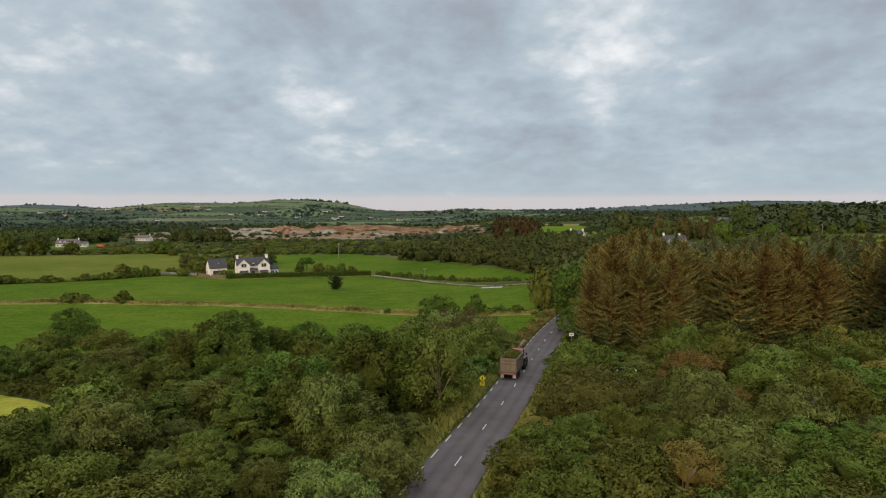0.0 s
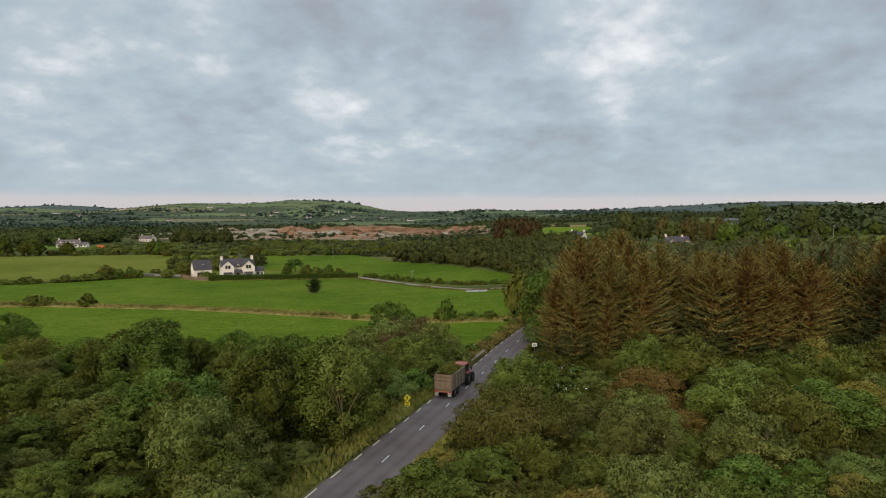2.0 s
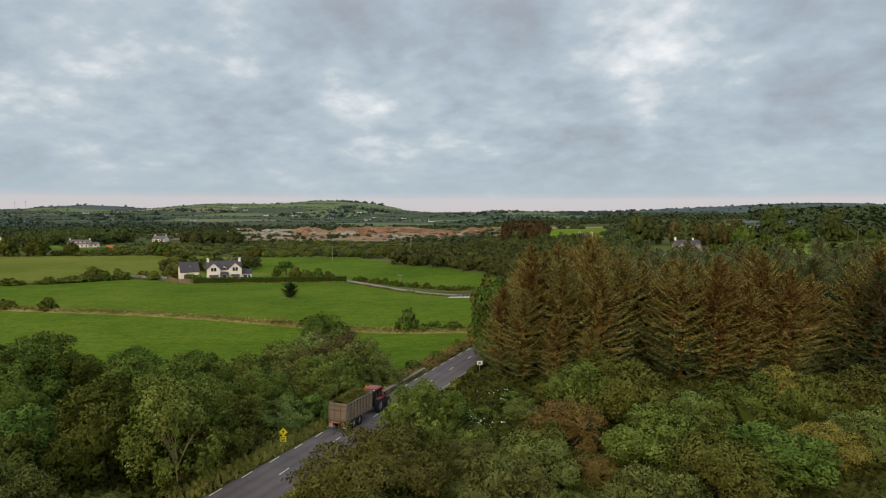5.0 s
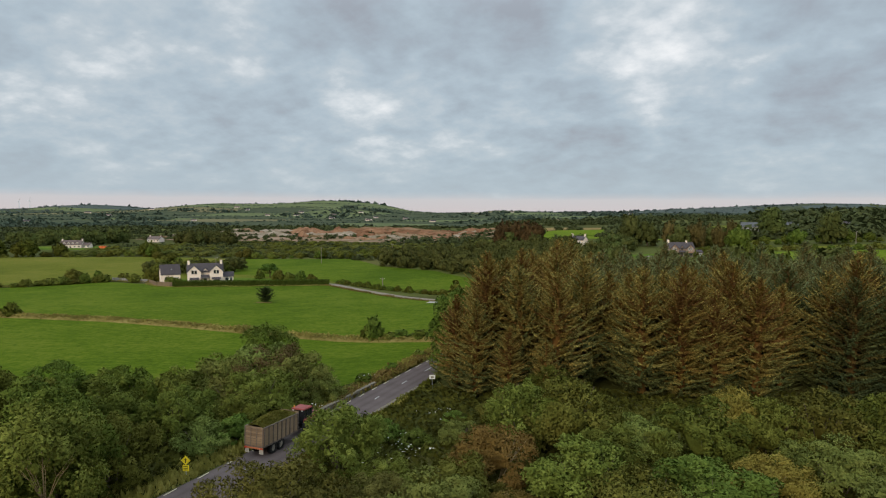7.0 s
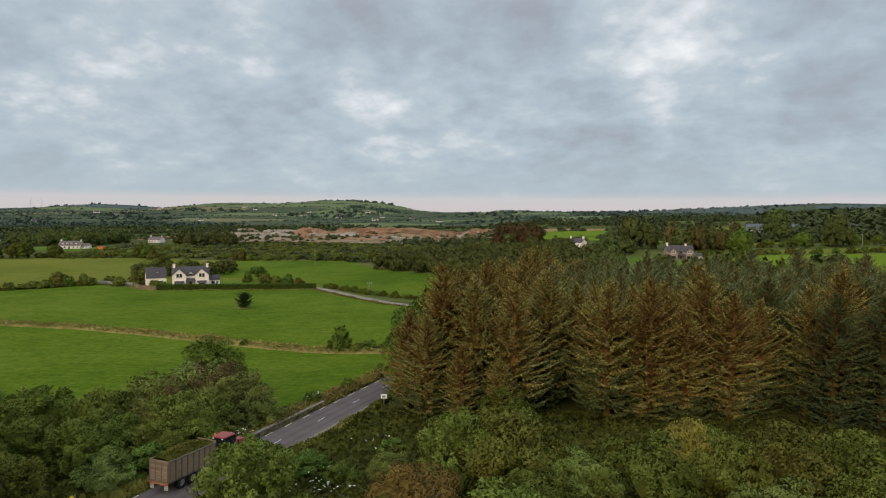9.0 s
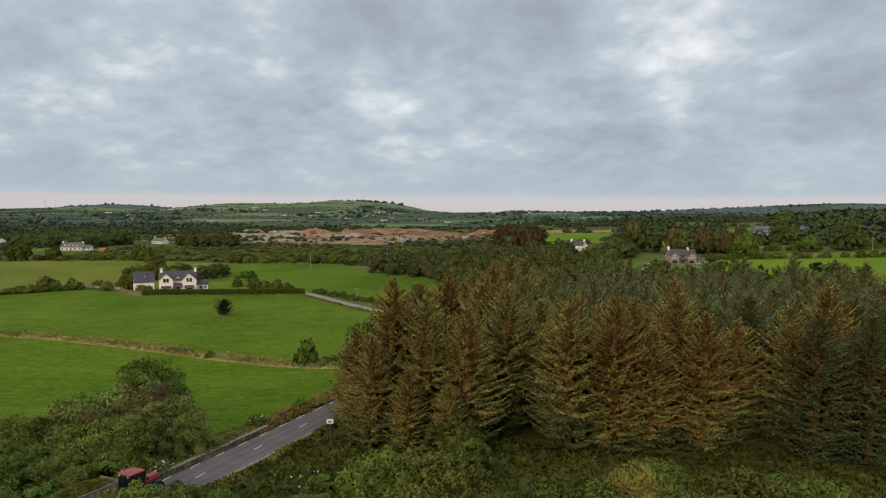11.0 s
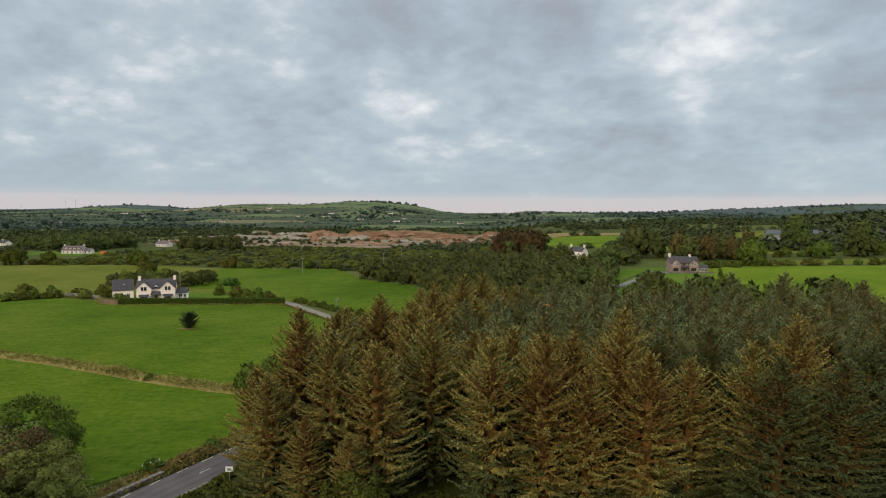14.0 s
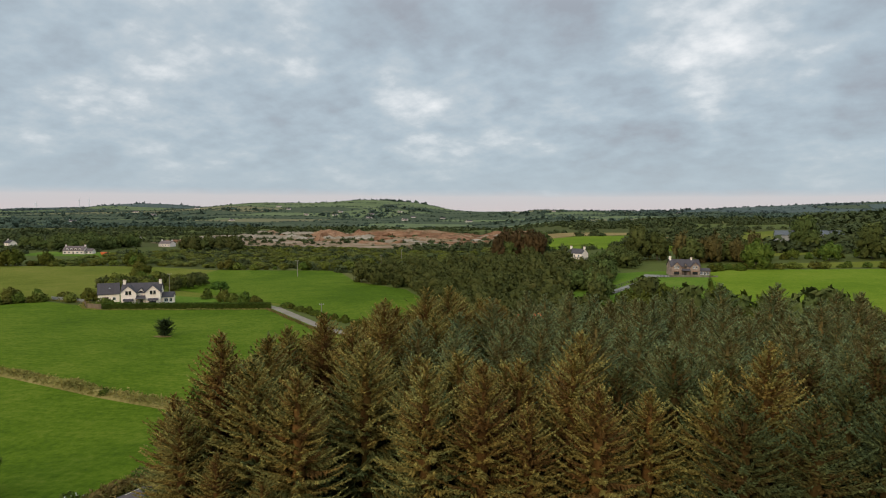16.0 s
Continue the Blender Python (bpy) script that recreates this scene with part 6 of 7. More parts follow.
def stone_house():
    ob = thing("stone_house", "brown stone two-storey house with grey slate roof and lit windows", "house", m=pose(126.4, 334.5, z1(128, 328), 0, 0, 4) @ Matrix.Diagonal((0.82, 0.82, 0.82, 1)))
    L, D, e, r = 15.0, 8.0, 5.0, 8.2
    part("wall", gable_block(L, D, e, r), STONE, ob)
    rf = part("roof", roof_slabs(L, D, e, r), SLATE, ob)
    courses(rf, L, D, e, r, 0.3, SLATE)
    chimney(ob, -L / 2 + 0.5, 0, 7.0, 9.8, 0.9, 1.5, WALL_WHITE)
    chimney(ob, 3.9, 0, 7.6, 9.4, 0.8, 1.1, WALL_WHITE, 1)
    f = -D / 2
    for gx in (-4.7, 4.7):
        front_gable(ob, gx, f, 5.0, 0.8, 4.6, 7.1, STONE, SLATE)
        for sg in (-1, 1):
            b = part("verge_trim", box((0, 0, 0), (3.55, 0.14, 0.2)), BRICKTRIM, ob)
            b.matrix_basis = Matrix.Translation((gx + sg * 1.3, f - 0.86, 5.78)) @ Matrix.Rotation(radians(sg * 45), 4, "Y")
        window(ob, gx - 0.7, f - 0.83, 4.6, 0.8, 1.3, mat=UPVC)
        window(ob, gx + 0.7, f - 0.83, 4.6, 0.8, 1.3, mat=UPVC)
        window(ob, gx, f - 0.83, 1.5, 2.6, 1.5, mat=DARKWOOD, bars=2)
        part("lintel", box((gx, f - 0.83, 2.42), (3.0, 0.14, 0.22)), BRICKTRIM, ob)
    front_gable(ob, 0, f + 0.6, 1.9, 0.6, 5.0, 6.5, STONE, SLATE)
    window(ob, 0, f - 0.03, 4.8, 1.1, 1.2, mat=DARKWOOD)
    part("veranda_roof", turned(prism([(-1.1, 0), (1.1, 0), (1.1, 0.9), (0.9, 0.95)], -2.2, 2.2), Matrix.Translation((0, f - 0.9, 2.75)) @ Matrix.Rotation(radians(90), 4, "Z")), SLATE, ob)
    for px in (-2.0, -0.7, 0.7, 2.0):
        part("veranda_post", box((px, f - 1.85, 0.9), (0.2, 0.2, 3.7)), DARKWOOD, ob)
    part("door", box((0, f - 0.04, 1.1), (1.3, 0.1, 2.2)), DARKWOOD, ob)
    part("wing", turned(gable_block(6.0, 4.6, 2.3, 3.6), Matrix.Translation((L / 2 + 3.0, 0.6, 0))), STONE, ob)
    part("wing_roof", turned(roof_slabs(6.0, 4.6, 2.3, 3.6, 0.25), Matrix.Translation((L / 2 + 3.0, 0.6, 0))), SLATE, ob)
    for px in (9.0, 10.6, 12.2):
        window(ob, px, 0.6 - 2.33, 1.2, 1.1, 1.4)
    # low terrace wall and pots before the house
    t = thing("terrace_wall", "low stone terrace wall before the stone house", "wall", m=pose(128.5, 325.6, z1(128.5, 325.6), 0, 0, 4))
    part("wall", box((0, 0, 0.1), (20, 0.4, 1.2), 0.04), STONEWALL, t)
    for i in range(11):
        part("coping_stone", box((-9.1 + i * 1.82, 0, 0.76), (1.78, 0.5, 0.12), 0.02), STONEWALL, t)


stone_house()


def farmhouse():
    ob = thing("farmhouse", "white two-storey farmhouse with two chimneys", "house", m=pose(84.5, 385.5, z1(84.5, 382), 0, 0, -38))
    L, D, e, r = 9.0, 6.0, 5.2, 7.4
    part("wall", gable_block(L, D, e, r), WALL_WHITE, ob)
    part("roof", roof_slabs(L, D, e, r, 0.15), SLATE, ob)
    for cx in (-L / 2 + 0.4, L / 2 - 0.4):
        chimney(ob, cx, 0, 6.6, 8.8, 0.7, 1.1, WALL_WHITE, 1)
    for wx in (-2.6, 0, 2.6):
        window(ob, wx, -D / 2 - 0.03, 4.0, 0.9, 1.2)
        if wx:
            window(ob, wx, -D / 2 - 0.03, 1.4, 0.9, 1.3)
    part("door", box((0, -D / 2 - 0.03, 1.05), (1.0, 0.08, 2.1)), REDPAINT, ob)
    s = thing("outbuilding", "low white farm outbuilding with red doors", "shed", m=pose(74.5, 386, z1(74.5, 383), 0, 0, 3))
    part("wall", gable_block(13, 4.5, 2.6, 3.6), WALL_WHITE, s)
    part("roof", roof_slabs(13, 4.5, 2.6, 3.6, 0.15), plain("pale_sheet_roof", (0.55, 0.53, 0.52), 0.6), s)
    for dx in (2.2, 4.4):
        part("door", box((dx, -2.28, 1.1), (1.3, 0.1, 2.2)), REDPAINT, s)


farmhouse()


def plain_house(name, label, x, y, turn, L, D, e, r, wall, roof, dormers=0, wins=4, chims=2, sink=0.0):
    ob = thing(name, label, "house", m=pose(x, y, z1(x, y) - sink, 0, 0, turn))
    part("wall", gable_block(L, D, e, r), wall, ob)
    part("roof", roof_slabs(L, D, e, r, 0.3), roof, ob)
    for i in range(chims):
        chimney(ob, (L / 2 - 0.6) * (1 if i else -1), 0, r - 0.6, r + 1.2, 0.8, 1.1, wall, 1)
    for i in range(wins):
        wx = (i + 0.5) / wins * L - L / 2
        if abs(wx) < 0.4:
            part("door", box((wx, -D / 2 - 0.03, 1.0), (1.0, 0.08, 2.1)), DARKWOOD, ob)
        else:
            window(ob, wx, -D / 2 - 0.03, 1.45, 1.3, 1.2)
    for i in range(dormers):
        dx = (i + 0.5) / dormers * L * 0.8 - L * 0.4
        front_gable(ob, dx, -D / 2 + 1.6, 1.9, 0.9, e + 1.5, e + 2.4, wall, roof)
        window(ob, dx, -D / 2 + 0.67, e + 0.85, 1.0, 1.0)
    return ob


plain_house("dormer_house", "long cream house with dormers in a brown tiled roof", -305, 497, 10, 16.5, 8, 2.9, 6.2, WALL_CREAM, TILE_BROWN, 4, 5)
plain_house("dormer_house_wing", "low cream annexe with a brown tiled roof", -294, 499.4, 10, 5.5, 5.5, 2.4, 4.2, WALL_CREAM, TILE_BROWN, 0, 2, 0)
plain_house("bungalow", "cream bungalow with brown roof among trees", -299, 611, -12, 14, 8, 2.9, 5.6, WALL_CREAM, TILE_BROWN, 0, 4)


def scattered_houses():
    rng = np.random.default_rng(3)
    group = "distant houses on the hillside"
    spots = [(-455, 590), (-440, 612), (-425, 640), (-815, 2130), (-655, 1890), (-600, 2060), (-575, 1930), (-480, 2020), (-440, 1850), (-330, 1980), (-310, 1760), (-225, 1920), (-120, 1700), (-900, 2240), (-420, 2180), (120, 2300),
             (420, 2650), (640, 2700), (860, 2500), (-1050, 1700), (-1250, 1900), (-980, 1300), (-390, 690), (330, 560), (1000, 1500), (-700, 1500), (-1150, 2100)]
    for i, (x, y) in enumerate(spots):
        big = 1.0 + (y > 1500) * 0.15
        ob = plain_house("far_house", "small pale house far off on the green hillside", x, y, rng.uniform(-30, 30), rng.uniform(11, 17) * big, 7 * big, 2.9 * big, 5.6 * big, (WALL_WHITE, WALL_CREAM)[i % 2], (SLATE, TILE_BROWN, SLATE)[i % 3], 0, 3, 1, 0.3)
        tagged(ob, group=group)


scattered_houses()


def farm_sheds():
    for x, y, L, D, e, r, a in ((258, 505, 16, 9, 4.5, 6.8, 8), (236, 520, 12, 8, 4, 7, -10)):
        s = thing("farm_shed", "grey metal farm shed with pale sheet roof among trees", "shed", m=pose(x, y, z1(x, y) + 1.5, 0, 0, a))
        part("wall", gable_block(L, D, e, r, 6), GREYTIMBER, s)
        part("roof", roof_slabs(L, D, e, r, 0.3), plain("dull_sheet_roof", (0.10, 0.105, 0.11), 0.8, spec=0.1), s)
    s = thing("shed", "small shed with rust-orange roof hidden in trees", "shed", m=pose(62, 196, 0.2, 0, 0, 25))
    part("wall", gable_block(6, 4, 7.0, 8.6), STONE, s)
    part("roof", roof_slabs(6, 4, 7.0, 8.6, 0.2), ORANGE, s)
    # orange object of unknown kind beside the dormer house, built as an open skip
    k = thing("skip", "unidentified orange object in the yard, built as an open skip", "skip", m=pose(-277, 494, z1(-277, 494), 0, 0, 5))
    part("body", prism([(-2.0, 0), (2.0, 0), (2.9, 1.9), (-2.9, 1.9)], -1.4, 1.4), ORANGE, k)
    part("rim", box((0, 0, 1.95), (6.0, 3.0, 0.12), 0.02), ORANGE, k)


farm_sheds()


def clipped_hedge(name, label, line, wide, high, count, seed):
    rng = np.random.default_rng(seed)
    p = np.asarray(line, float)
    d = np.r_[0, np.cumsum(np.hypot(*np.diff(p, axis=0).T))]
    ob = thing(name, label, "hedge")
    s = rng.uniform(0, d[-1], count)
    top = rng.uniform(0, 1, count) < 0.35
    u = np.where(top, rng.uniform(-1, 1, count), np.where(rng.uniform(0, 1, count) < 0.7, -1, 1)) + rng.normal(0, 0.07, count)
    v = np.where(top, 1.0, rng.uniform(0.02, 1, count)) + rng.normal(0, 0.03, count)
    t = np.diff(p, axis=0)
    t = t / np.linalg.norm(t, axis=1)[:, None]
    seg = np.clip(np.searchsorted(d, s) - 1, 0, len(t) - 1)
    n = np.stack([-t[seg, 1], t[seg, 0]], -1)
    x = np.interp(s, d, p[:, 0]) + n[:, 0] * u * wide / 2
    y = np.interp(s, d, p[:, 1]) + n[:, 1] * u * wide / 2
    c = np.stack([x, y, Z(x, y) + v * high], -1)
    nr = np.stack([n[:, 0] * u, n[:, 1] * u, top * 1.5], -1)
    V, F = leaves_at(rng, c, nr, 0.24, 0.6)
    part("crown", tag_mesh("crown", V, F, F_HEDGE), None, ob)
    bm = bmesh.new()
    for a, b in zip(p[:-1], p[1:]):
        m = (a + b) / 2
        q = b - a
        bm_box(bm, (0, 0, 0), (np.hypot(*q), wide * 0.72, high * 0.86), Matrix.Translation((m[0], m[1], z1(m[0], m[1]) + high * 0.42)) @ Matrix.Rotation(math.atan2(q[1], q[0]), 4, "Z"))
    part("hedge_core", bm, F_HEDGE, ob)


clipped_hedge("garden_hedge", "clipped dark green hedge round the house garden", [(-88.5, 249.5), (-70, 253.2), (-50, 257.3), (-31, 261.5)], 1.7, 2.2, 7000, 41)


def panel_fence(name, label, a, b, high, mat, post_mat):
    a, b = Vector(a), Vector(b)
    n = max(2, round((b - a).length / 2.0))
    ob = thing(name, label, "fence")
    ang = math.atan2((b - a).y, (b - a).x)
    slat = box((0, 0, 0), (0.36, 0.03, high))
    slat_me = bpy.data.meshes.new("slat")
    slat.to_mesh(slat_me)
    slat.free()
    slat_me.materials.append(mat)
    post = bpy.data.meshes.new("post")
    bm = box((0, 0, 0), (0.12, 0.12, high + 0.3), 0.01)
    bm.to_mesh(post)
    bm.free()
    post.materials.append(post_mat)
    for i in range(n + 1):
        p = a + (b - a) * i / n
        o = part("post", post, None, ob)
        o.matrix_basis = Matrix.Translation((p.x, p.y, z1(p.x, p.y) + high / 2 + 0.05)) @ Matrix.Rotation(ang, 4, "Z")
        if i < n:
            for j in range(5):
                q = a + (b - a) * (i + (j + 0.5) / 5) / n
                o = part("slat", slat_me, None, ob)
                o.matrix_basis = Matrix.Translation((q.x, q.y, z1(q.x, q.y) + high / 2 + 0.08)) @ Matrix.Rotation(ang, 4, "Z")


panel_fence("grey_fence", "weathered grey timber panel fence by the yard", (-124, 266.5), (-106, 261.5), 1.3, GREYTIMBER, GREYTIMBER)
panel_fence("timber_fence", "light brown timber panel fence beside the garage", (-104.5, 260), (-96, 250.5), 1.6, TIMBER, TIMBER)
panel_fence("timber_fence", "light brown timber panel fence beside the garage", (-95.5, 250.3), (-89.2, 249.3), 1.7, TIMBER, TIMBER)


def rail_fence(name, label, line, mat, high=1.1, gap=2.4):
    p = np.asarray(line, float)
    d = np.r_[0, np.cumsum(np.hypot(*np.diff(p, axis=0).T))]
    ob = thing(name, label, "fence")
    n = int(d[-1] / gap)
    pts = [(float(np.interp(s, d, p[:, 0])), float(np.interp(s, d, p[:, 1]))) for s in np.linspace(0, d[-1], n + 1)]
    for x, y in pts:
        part("post", box((x, y, z1(x, y) + high / 2 - 0.1), (0.13, 0.13, high + 0.2), 0.01), mat, ob)
    for (ax, ay), (bx, by) in zip(pts[:-1], pts[1:]):
        for k in (0.45, 0.95):
            a, b = Vector((ax, ay, z1(ax, ay) + high * k)), Vector((bx, by, z1(bx, by) + high * k))
            r = part("rail", box((0, 0, 0), ((b - a).length, 0.05, 0.12)), mat, ob)
            r.matrix_basis = Matrix.Translation((a + b) / 2) @ (b - a).to_track_quat("X", "Z").to_matrix().to_4x4()


rail_fence("driveway_fence", "dark timber rail fence along the gravel driveway", [(80.5, 261), (94.5, 284), (106.5, 305), (113.5, 320), (118, 324.5)], DARKWOOD)
rail_fence("driveway_fence", "dark timber rail fence along the gravel driveway", [(76, 264), (90, 287), (101.5, 308), (108, 323)], DARKWOOD)


def parapet(name, label, ya, yb, side, high):
    """A roadside wall of rough stones with coping stones on top."""
    rng = np.random.default_rng(int(ya) + 7)
    ob = thing(name, label, "wall")
    bm = bmesh.new()
    y = ya
    stones = []
    off = side * (HALF + 0.75)
    while y < yb:
        tx = float(road_x(y + 0.5) - road_x(y - 0.5))
        ang = -math.atan2(tx, 1.0)
        for c in range(3):
            w = rng.uniform(0.35, 0.6)
            x = float(road_x(y)) + off + rng.uniform(-0.04, 0.04)
            m = Matrix.Translation((x, y + rng.uniform(-0.1, 0.1), z1(x, y) + (c + 0.45) * high / 3)) @ Matrix.Rotation(ang + rng.uniform(-0.08, 0.08), 4, "Z") @ Matrix.Rotation(rng.uniform(-0.08, 0.08), 4, "X")
            bm_box(bm, (0, 0, 0), (0.42, w, high / 3 * rng.uniform(0.95, 1.08)), m)
        y += 0.46
    part("stonework", bm, STONEWALL, ob)
    y = ya
    while y < yb:
        x = float(road_x(y)) + off
        ang = -math.atan2(float(road_x(y + 0.5) - road_x(y - 0.5)), 1.0)
        o = part("coping_stone", box((0, 0, 0), (0.5, 0.66, rng.uniform(0.16, 0.26)), 0.05), STONEWALL, ob)
        o.matrix_basis = Matrix.Translation((x, y, z1(x, y) + high + 0.07)) @ Matrix.Rotation(ang + rng.uniform(-0.1, 0.1), 4, "Z")
        y += 0.7


parapet("bridge_parapet", "low rough stone bridge parapet with ivy beside the road", 93, 112, -1, 0.5)
parapet("bridge_parapet", "low rough stone bridge parapet with ivy beside the road", 94, 110.5, 1, 0.4)


def road_signs():
    s = thing("warning_sign", "yellow diamond road warning sign on a grey pole", "road sign", m=pose(4.95, 75.6, z1(4.95, 75.6), 0, 0, 2))
    part("pole", cylinder((0, 0.05, 1.0), 0.04, 2.4, seg=10), STEEL, s)
    dm = part("diamond", box((0, 0, 0), (0.62, 0.025, 0.62), 0.008), YELLOW, s)
    dm.matrix_basis = Matrix.Translation((0, 0, 1.8)) @ Matrix.Rotation(radians(45), 4, "Y")
    part("symbol", box((0, -0.02, 1.8), (0.07, 0.012, 0.42)), BLACK, s)
    part("symbol", box((0.0, -0.02, 1.87), (0.2, 0.012, 0.07)), BLACK, s)
    pl = part("plate", box((0, 0, 1.1), (0.58, 0.025, 0.56), 0.008), YELLOW, s)
    for i in range(3):
        part("lettering_bar", box((0, -0.018, 1.25 - i * 0.15), (0.40, 0.01, 0.05)), BLACK, pl)
    w = thing("white_sign", "small white rectangular sign on a post by the road", "road sign", m=pose(23.7, 111.4, z1(23.7, 111.4), 0, 0, 8))
    part("post", cylinder((0, 0.05, 0.9), 0.045, 2.2, seg=10), STEEL, w)
    part("board", box((0, 0, 1.75), (0.85, 0.03, 0.6), 0.008), WHITE, w)
    part("emblem", box((-0.02, -0.02, 1.72), (0.42, 0.012, 0.28), 0.004), plain("emblem_grey", (0.25, 0.22, 0.16), 0.6), w)


road_signs()


def pole_line():
    spots = ((-62, 362, 9), (-29, 410, 9), (-7.4, 248.7, 4.5), (-93, 296, 8), (236, 380, 9), (-30, 470, 9), (300, 402, 9))
    for x, y, h in spots:
        p = thing("utility_pole", "weathered wooden utility pole with a crossbar", "pole", "poles across the fields", pose(x, y, z1(x, y), 0, 0, 20))
        part("shaft", cylinder((0, 0, h / 2 - 0.2), 0.16, h + 0.4, seg=8, r2=0.11), POLE, p)
        part("crossbar", box((0, 0, h - 0.5), (1.6, 0.12, 0.14)), POLE, p)
        for ix in (-0.7, 0, 0.7):
            part("insulator", cylinder((ix, 0, h - 0.33), 0.06, 0.2, seg=8), WHITE, p)


pole_line()


def turbines():
    for x, y, h in ((-2640, 3335, 42), (-2595, 3360, 44), (-2800, 3190, 32)):
        t = thing("wind_turbine", "distant white wind turbine on the hills", "wind turbine", "turbines on the ridge", pose(x, y, z1(x, y), 0, 0, 25))
        part("tower", cylinder((0, 0, h / 2), 2.2, h, seg=10, r2=1.2), TURBINE, t)
        part("nacelle", box((0, 0, h), (3, 7, 3), 0.4), TURBINE, t)
        for i in range(3):
            b = part("blade", prism([(-1.2, 0), (1.2, 0), (0.3, h * 0.45), (-0.3, h * 0.45)], -0.3, 0.3), TURBINE, t)
            b.matrix_basis = Matrix.Translation((0, -4, h)) @ Matrix.Rotation(radians(20 + 120 * i), 4, "Y")


turbines()


def quarry():
    sheet("quarry_floor", [(-345, 650), (-250, 640), (-140, 632), (-60, 615), (10, 600), (62, 640), (56, 730), (0, 880), (-160, 960), (-330, 930), (-380, 800)], 24, 0.4, QUARRY, "bare quarry floor of pale and reddish soil", "quarry")
    rng = np.random.default_rng(12)
    spots = [(-300, 800, 70, 22, 7, GREYSOIL), (-250, 780, 45, 14, 8, GREYSOIL), (-215, 850, 30, 14, 13, REDSOIL), (-232, 890, 26, 12, 14, REDSOIL), (-185, 820, 34, 14, 9, REDSOIL), (-270, 870, 40, 14, 10, GREYSOIL),
             (-150, 800, 40, 12, 8, GREYSOIL), (-110, 850, 70, 12, 13, REDSOIL), (-50, 790, 50, 14, 10, REDSOIL), (-20, 700, 40, 12, 6, REDSOIL), (-90, 740, 38, 10, 6, GREYSOIL), (-330, 760, 50, 16, 5, GREYSOIL), (-170, 740, 36, 10, 5, QUARRY), (-60, 690, 36, 10, 4, GREYSOIL), (-130, 905, 80, 14, 15, QUARRY)]
    spots += [(-35, 850, 75, 9, 8, REDSOIL), (0, 690, 34, 9, 5, REDSOIL), (30, 665, 22, 8, 5, REDSOIL), (-205, 800, 9, 7, 16, REDSOIL), (-168, 835, 16, 8, 15, REDSOIL), (-75, 770, 55, 12, 7, QUARRY)]
    for _ in range(60):
        q = rng.uniform()
        spots.append((rng.uniform(-345, 30), rng.uniform(650, 915), rng.uniform(5, 18), rng.uniform(4, 9), rng.uniform(3, 11), (REDSOIL, GREYSOIL, QUARRY, REDSOIL)[rng.integers(4)]))
    for x, y, a, b, h, mat in spots:
        n, k = (40, 10) if a > 24 else (20, 6)
        V, F = [], []
        ph = rng.uniform(0, 50)
        for i in range(k + 1):
            f = i / k
            for j in range(n):
                q = 2 * math.pi * j / n
                wob = 1 + 0.55 * noise.noise((math.cos(q) * 1.6 + ph, math.sin(q) * 1.6, f * 1.5)) + 0.28 * noise.noise((math.cos(q) * 6 + ph, math.sin(q) * 6, f * 5))
                rr = (1 - f) * wob
                X, Y = x + a * rr * math.cos(q), y + b * rr * math.sin(q)
                top = 0.62 * h * (1 - (1 - f) ** 2) ** 0.8 * (1 + 0.5 * noise.noise((X * 0.07, Y * 0.07, ph)) + 0.35 * noise.noise((X * 0.22, Y * 0.22, ph)))
                V.append((X, Y, z1(X, Y) - 0.8 + top))
        for i in range(k):
            for j in range(n):
                F.append((i * n + j, i * n + (j + 1) % n, (i + 1) * n + (j + 1) % n, (i + 1) * n + j))
        o = new("spoil_mound", tag_mesh("spoil_mound", V, F, mat))
        tagged(o, "eroded heap of bare quarry spoil", "spoil mound", "heaps in the quarry")


quarry()


def wheel(parent, x, y, r, w, rim):
    """A tyre with lugs and a dished rim, axle along x."""
    bm = bmesh.new()
    prof = [(-w / 2, r * 0.58), (-w / 2, r * 0.88), (-w * 0.36, r * 0.98), (0, r), (w * 0.36, r * 0.98), (w / 2, r * 0.88), (w / 2, r * 0.58)]
    n = 24
    rings = [[bm.verts.new((px, pr * math.cos(2 * math.pi * i / n), pr * math.sin(2 * math.pi * i / n))) for px, pr in prof] for i in range(n)]
    for i in range(n):
        a, b = rings[i], rings[(i + 1) % n]
        for j in range(len(prof) - 1):
            bm.faces.new((a[j], a[j + 1], b[j + 1], b[j]))
    for i in range(n):
        q = 2 * math.pi * i / n
        for sg in (-1, 1):
            bm_box(bm, (sg * w * 0.24, 0, r), (w * 0.5, 0.06, 0.05), Matrix.Rotation(q + sg * 0.06, 4, "X") @ Matrix.Rotation(0, 4, "Z"))
    m = Matrix.Translation((x, y, r))
    t = part("wheel", turned(bm, m), RUBBER, parent)
    part("rim", turned(cylinder((0, 0, 0), r * 0.6, w * 0.55, "X", 18), m), rim, t)
    part("hub", turned(cylinder((0, 0, 0), r * 0.2, w * 0.8, "X", 12), m), rim, t)


